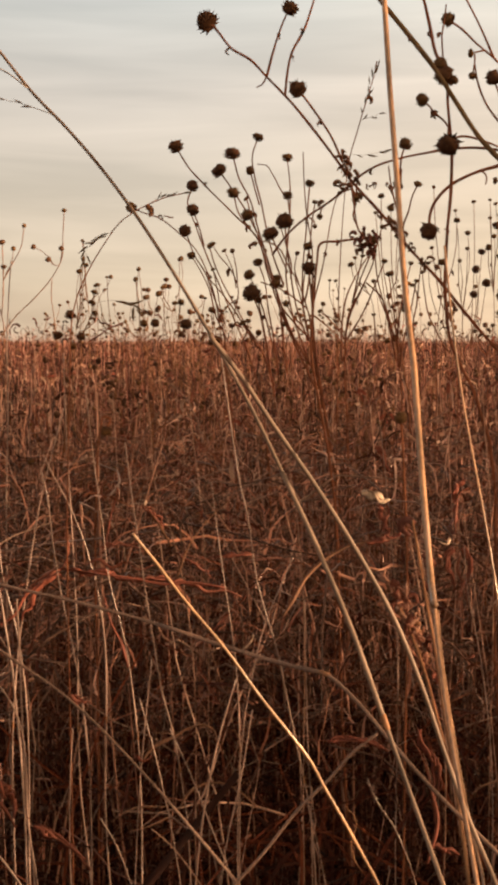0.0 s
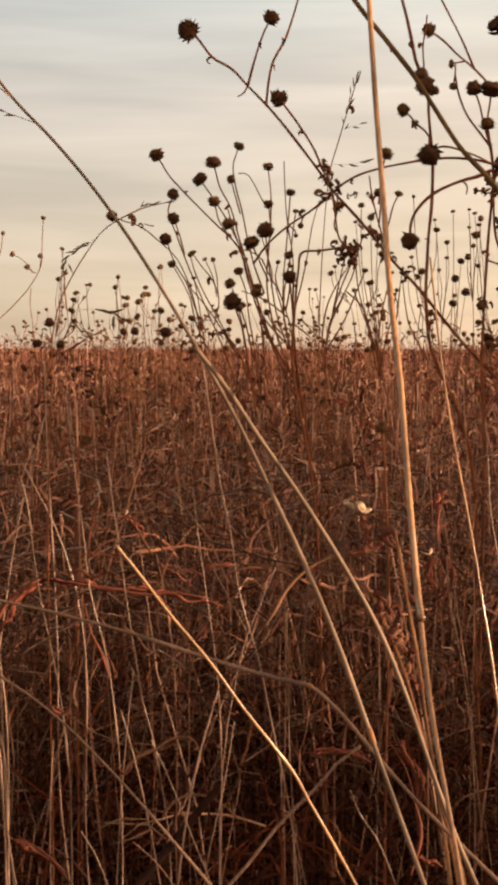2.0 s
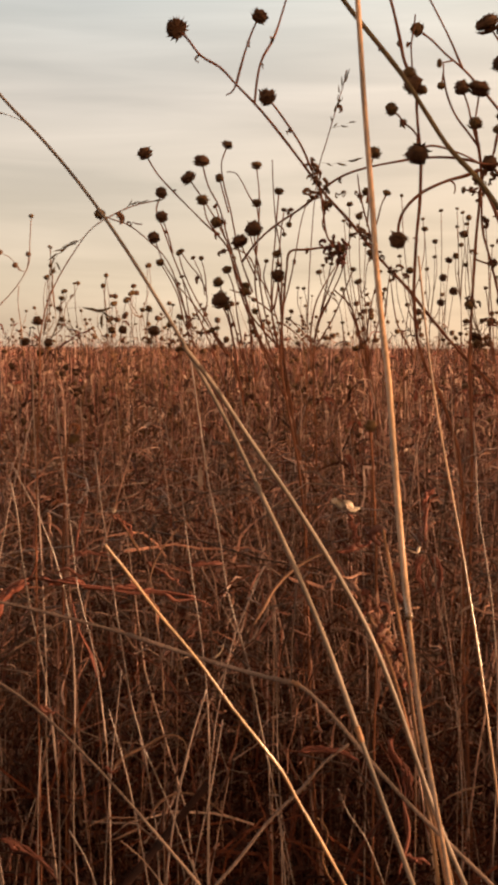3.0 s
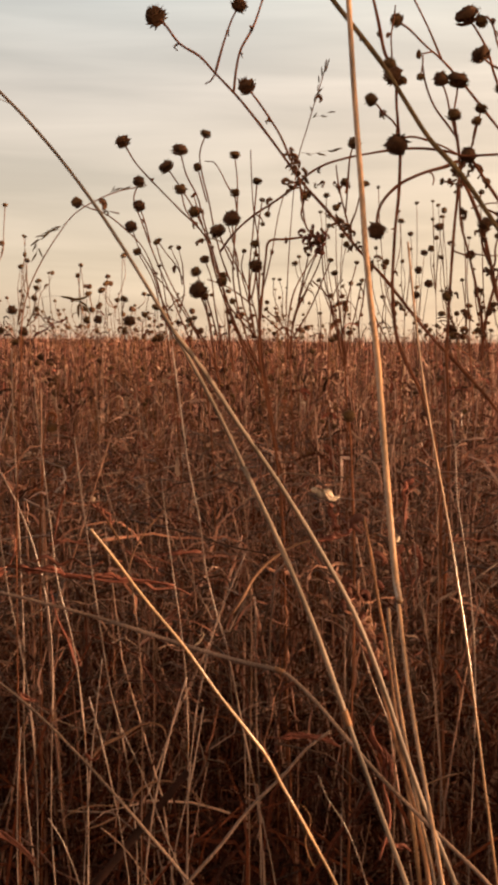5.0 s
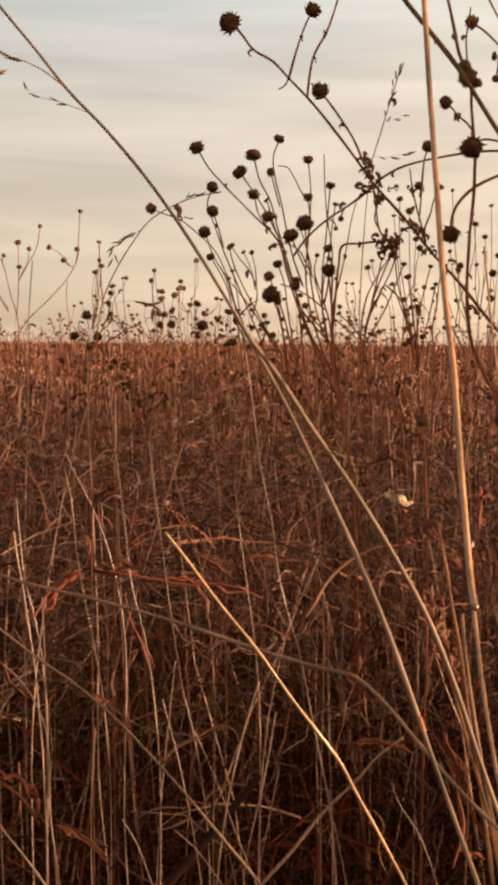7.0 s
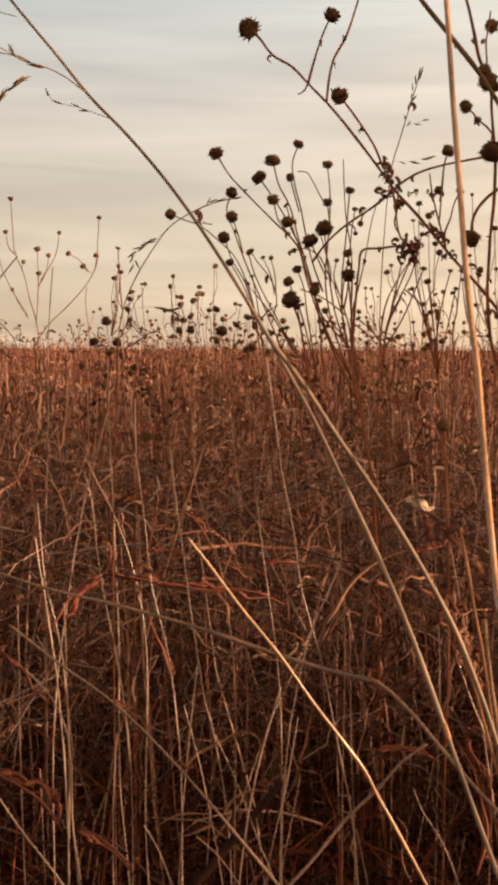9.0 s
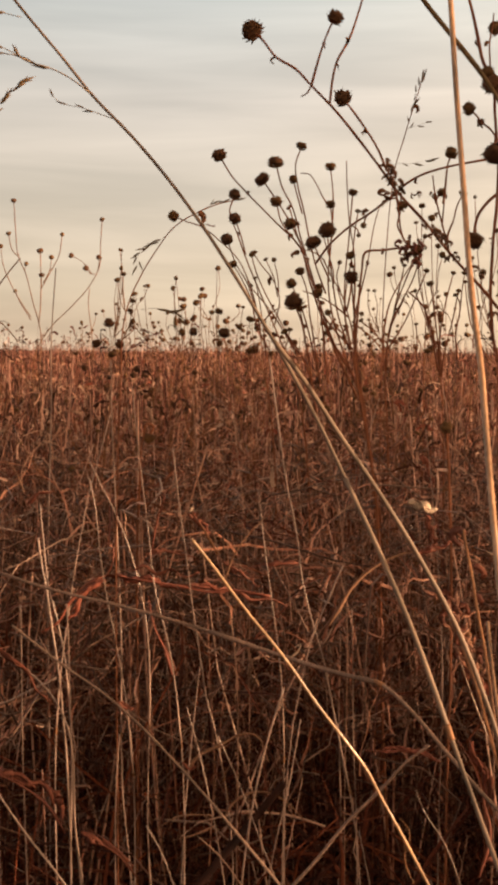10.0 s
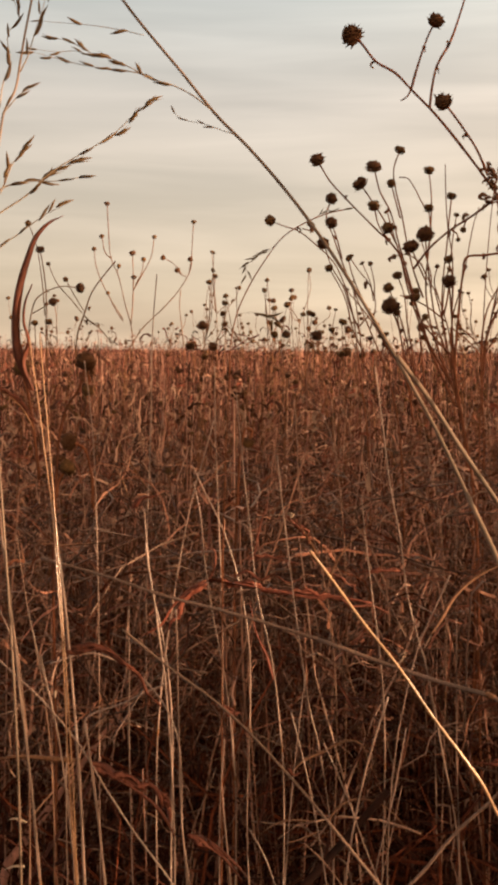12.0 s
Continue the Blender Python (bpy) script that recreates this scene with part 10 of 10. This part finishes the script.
forb("coneflower_plant", "slender dry coneflower plant with small round dark heads", [
    ([(-0.1193, 2.32, 0), (-0.1197, 2.312, 0.308), (-0.1201, 2.304, 0.6007), (-0.1203, 2.3, 0.7701), (-0.1219, 2.3, 0.8917), (-0.13, 2.3, 0.9576), (-0.1322, 2.3, 1.032), (-0.1346, 2.3, 1.119), (-0.1333, 2.3, 1.205)], 0.0012, 0.0006, 0.0081, False),
    ([(-0.1316, 2.328, 0.9565), (-0.1521, 2.328, 1.016), (-0.1641, 2.328, 1.084), (-0.1682, 2.328, 1.152)], 0.0009, 0.0005, 0.0081, False),
    ([(-0.1324, 2.341, 0.9559), (-0.147, 2.341, 0.9977), (-0.1527, 2.341, 1.046), (-0.1585, 2.341, 1.095)], 0.0009, 0.0005, 0.0071, False),
    ([(-0.1293, 2.286, 0.9582), (-0.1425, 2.286, 0.968), (-0.1489, 2.286, 0.9794), (-0.1532, 2.286, 0.9908)], 0.0009, 0.0005, 0.0111, False),
    ([(-0.13, 2.3, 0.9576), (-0.1371, 2.3, 1.007), (-0.1369, 2.3, 1.064), (-0.1425, 2.3, 1.121)], 0.0009, 0.0005, 0.0101, False),
], material=grey_stem_mat)
forb("coneflower_plant", "slender dry coneflower plant with small round dark heads", [
    ([(-0.1041, 2.32, 0), (-0.1045, 2.312, 0.3501), (-0.1049, 2.304, 0.6827), (-0.1051, 2.3, 0.8752), (-0.1064, 2.3, 0.9959), (-0.1135, 2.3, 1.061), (-0.1235, 2.3, 1.08), (-0.1323, 2.3, 1.101), (-0.1316, 2.3, 1.123)], 0.0012, 0.0006, 0.0111, False),
    ([(-0.1142, 2.314, 1.061), (-0.1243, 2.314, 1.071), (-0.1332, 2.314, 1.083), (-0.1325, 2.314, 1.094)], 0.0009, 0.0005, 0.0101, False),
], material=grey_stem_mat)
part("blade", blade([(-0.1373, 1.3, 1.071), (-0.1453, 1.3, 1.068), (-0.1546, 1.3, 1.064), (-0.1639, 1.3, 1.057), (-0.1745, 1.3, 1.051)], 0.00495, 5, 0.4, 2, 0.5, 0.25), red_leaf_mat, thing("grass_leaf", (-0.1373, 1.3, 1.071), "tattered red grass leaf leaning out of the meadow", "dry leaf", "narrow grass leaves"))
part("blade", blade([(-0.1454, 1.3, 1.066), (-0.1546, 1.3, 1.07), (-0.1638, 1.3, 1.071)], 0.00371, 5, 0.4, 2, 0.5, 0.25), red_leaf_mat, thing("grass_leaf", (-0.1454, 1.3, 1.066), "tattered red grass leaf leaning out of the meadow", "dry leaf", "narrow grass leaves"))
spray(arch, [(-0.151, 1.2, 1.09), (-0.1339, 1.2, 1.091), (-0.1226, 1.2, 1.087), (-0.1163, 1.2, 1.087), (-0.1141, 1.2, 1.082)], 0.0004, 7, 0.012)


# ---- flowering plants further off, in a few kinds, scattered by chance ----
dice = random.Random(5)


def wild_plant(x, y, tall, count):
    """A slim dry flowering plant with a handful of small heads."""
    k = dice.uniform(-0.06, 0.06)
    fork = np.array((x + k, y, tall * 0.72))
    top = np.array((x + 1.6 * k, y, tall))
    stalks = [([(x, y, 0), (x + 0.4 * k, y, tall * 0.4), tuple(fork), tuple(0.5 * (fork + top) + (0.006, 0, 0)), tuple(top)], 0.0016, 0.0007, dice.uniform(0.011, 0.016), False)]
    for q in range(count):
        s = dice.uniform(0.0, 0.7)
        foot = fork * (1 - s) + top * s
        tip = np.array((x + 1.2 * k + dice.uniform(-0.1, 0.1), y + dice.uniform(-0.08, 0.08), tall - dice.uniform(0.01, 0.17)))
        if tip[2] < foot[2] + 0.03:
            foot = foot - (0, 0, 0.1)
        mid = 0.5 * (foot + tip) + (0.35 * (tip[0] - foot[0]), 0, -0.01)
        stalks.append(([tuple(foot), tuple(mid), tuple(tip)], 0.0009, 0.0005, dice.uniform(0.009, 0.016), False))
    return forb("coneflower_plant", "slim dry coneflower plant with small dark heads above the meadow", stalks, group="coneflowers out in the meadow", material=grey_stem_mat)


kinds = [wild_plant(0.35 + 0.5 * k, 3.4 + 0.9 * k, 1.06 + 0.04 * k, 4 + k % 3) for k in range(5)]
for k in range(85):
    far = dice.uniform(2.6, 8.5)
    side = math.tan(dice.uniform(-0.32, 0.27)) * far
    kind = dice.choice(kinds)
    copy_thing(kind, pose(side, far, dice.uniform(-0.06, 0.03), 0, 0, dice.uniform(0, 360)))
# leaning bare ones closer by, whose thin stems cross
def bare_twig(x, y, tall, count):
    """A dry plant that has shed its heads: a crooked stem with thin bare twigs and a few small buds."""
    stalks = [([(x, y, 0), (x + 0.01, y, tall * 0.5), (x - 0.008, y, tall * 0.8), (x + 0.012, y, tall)], 0.0014, 0.0006, 0.0, False)]
    for q in range(count):
        z = tall * dice.uniform(0.72, 0.95)
        a, far = dice.uniform(0, 6.28), dice.uniform(0.03, 0.09)
        out = np.array((far * math.cos(a), far * math.sin(a), dice.uniform(0.05, 0.12)))
        foot = np.array((x, y, z))
        stalks.append(([tuple(foot), tuple(foot + 0.5 * out + (0.006, 0, -0.008)), tuple(foot + out)], 0.0008, 0.0005, dice.choice((0.0, 0.0055, 0.007)), False))
    return forb("bare_plant", "bare dry plant with thin crossing twigs and small buds", stalks, [((x, y, tall * 0.9), 0.012), ((x + 0.01, y, tall * 0.8), 0.014)], group="bare plants in the meadow", material=grey_stem_mat)


twigs = [bare_twig(-0.2 + 0.15 * k, 1.7 + 0.25 * k, 1.0 + 0.02 * k, 5 + k) for k in range(3)]
for k in range(85):
    far = dice.uniform(1.3, 3.6)
    side = math.tan(dice.uniform(-0.32, 0.27)) * far
    copy_thing(dice.choice(twigs), pose(side, far, dice.uniform(-0.06, 0.04), dice.uniform(-8, 8), dice.uniform(-17, 17), dice.uniform(0, 360)))
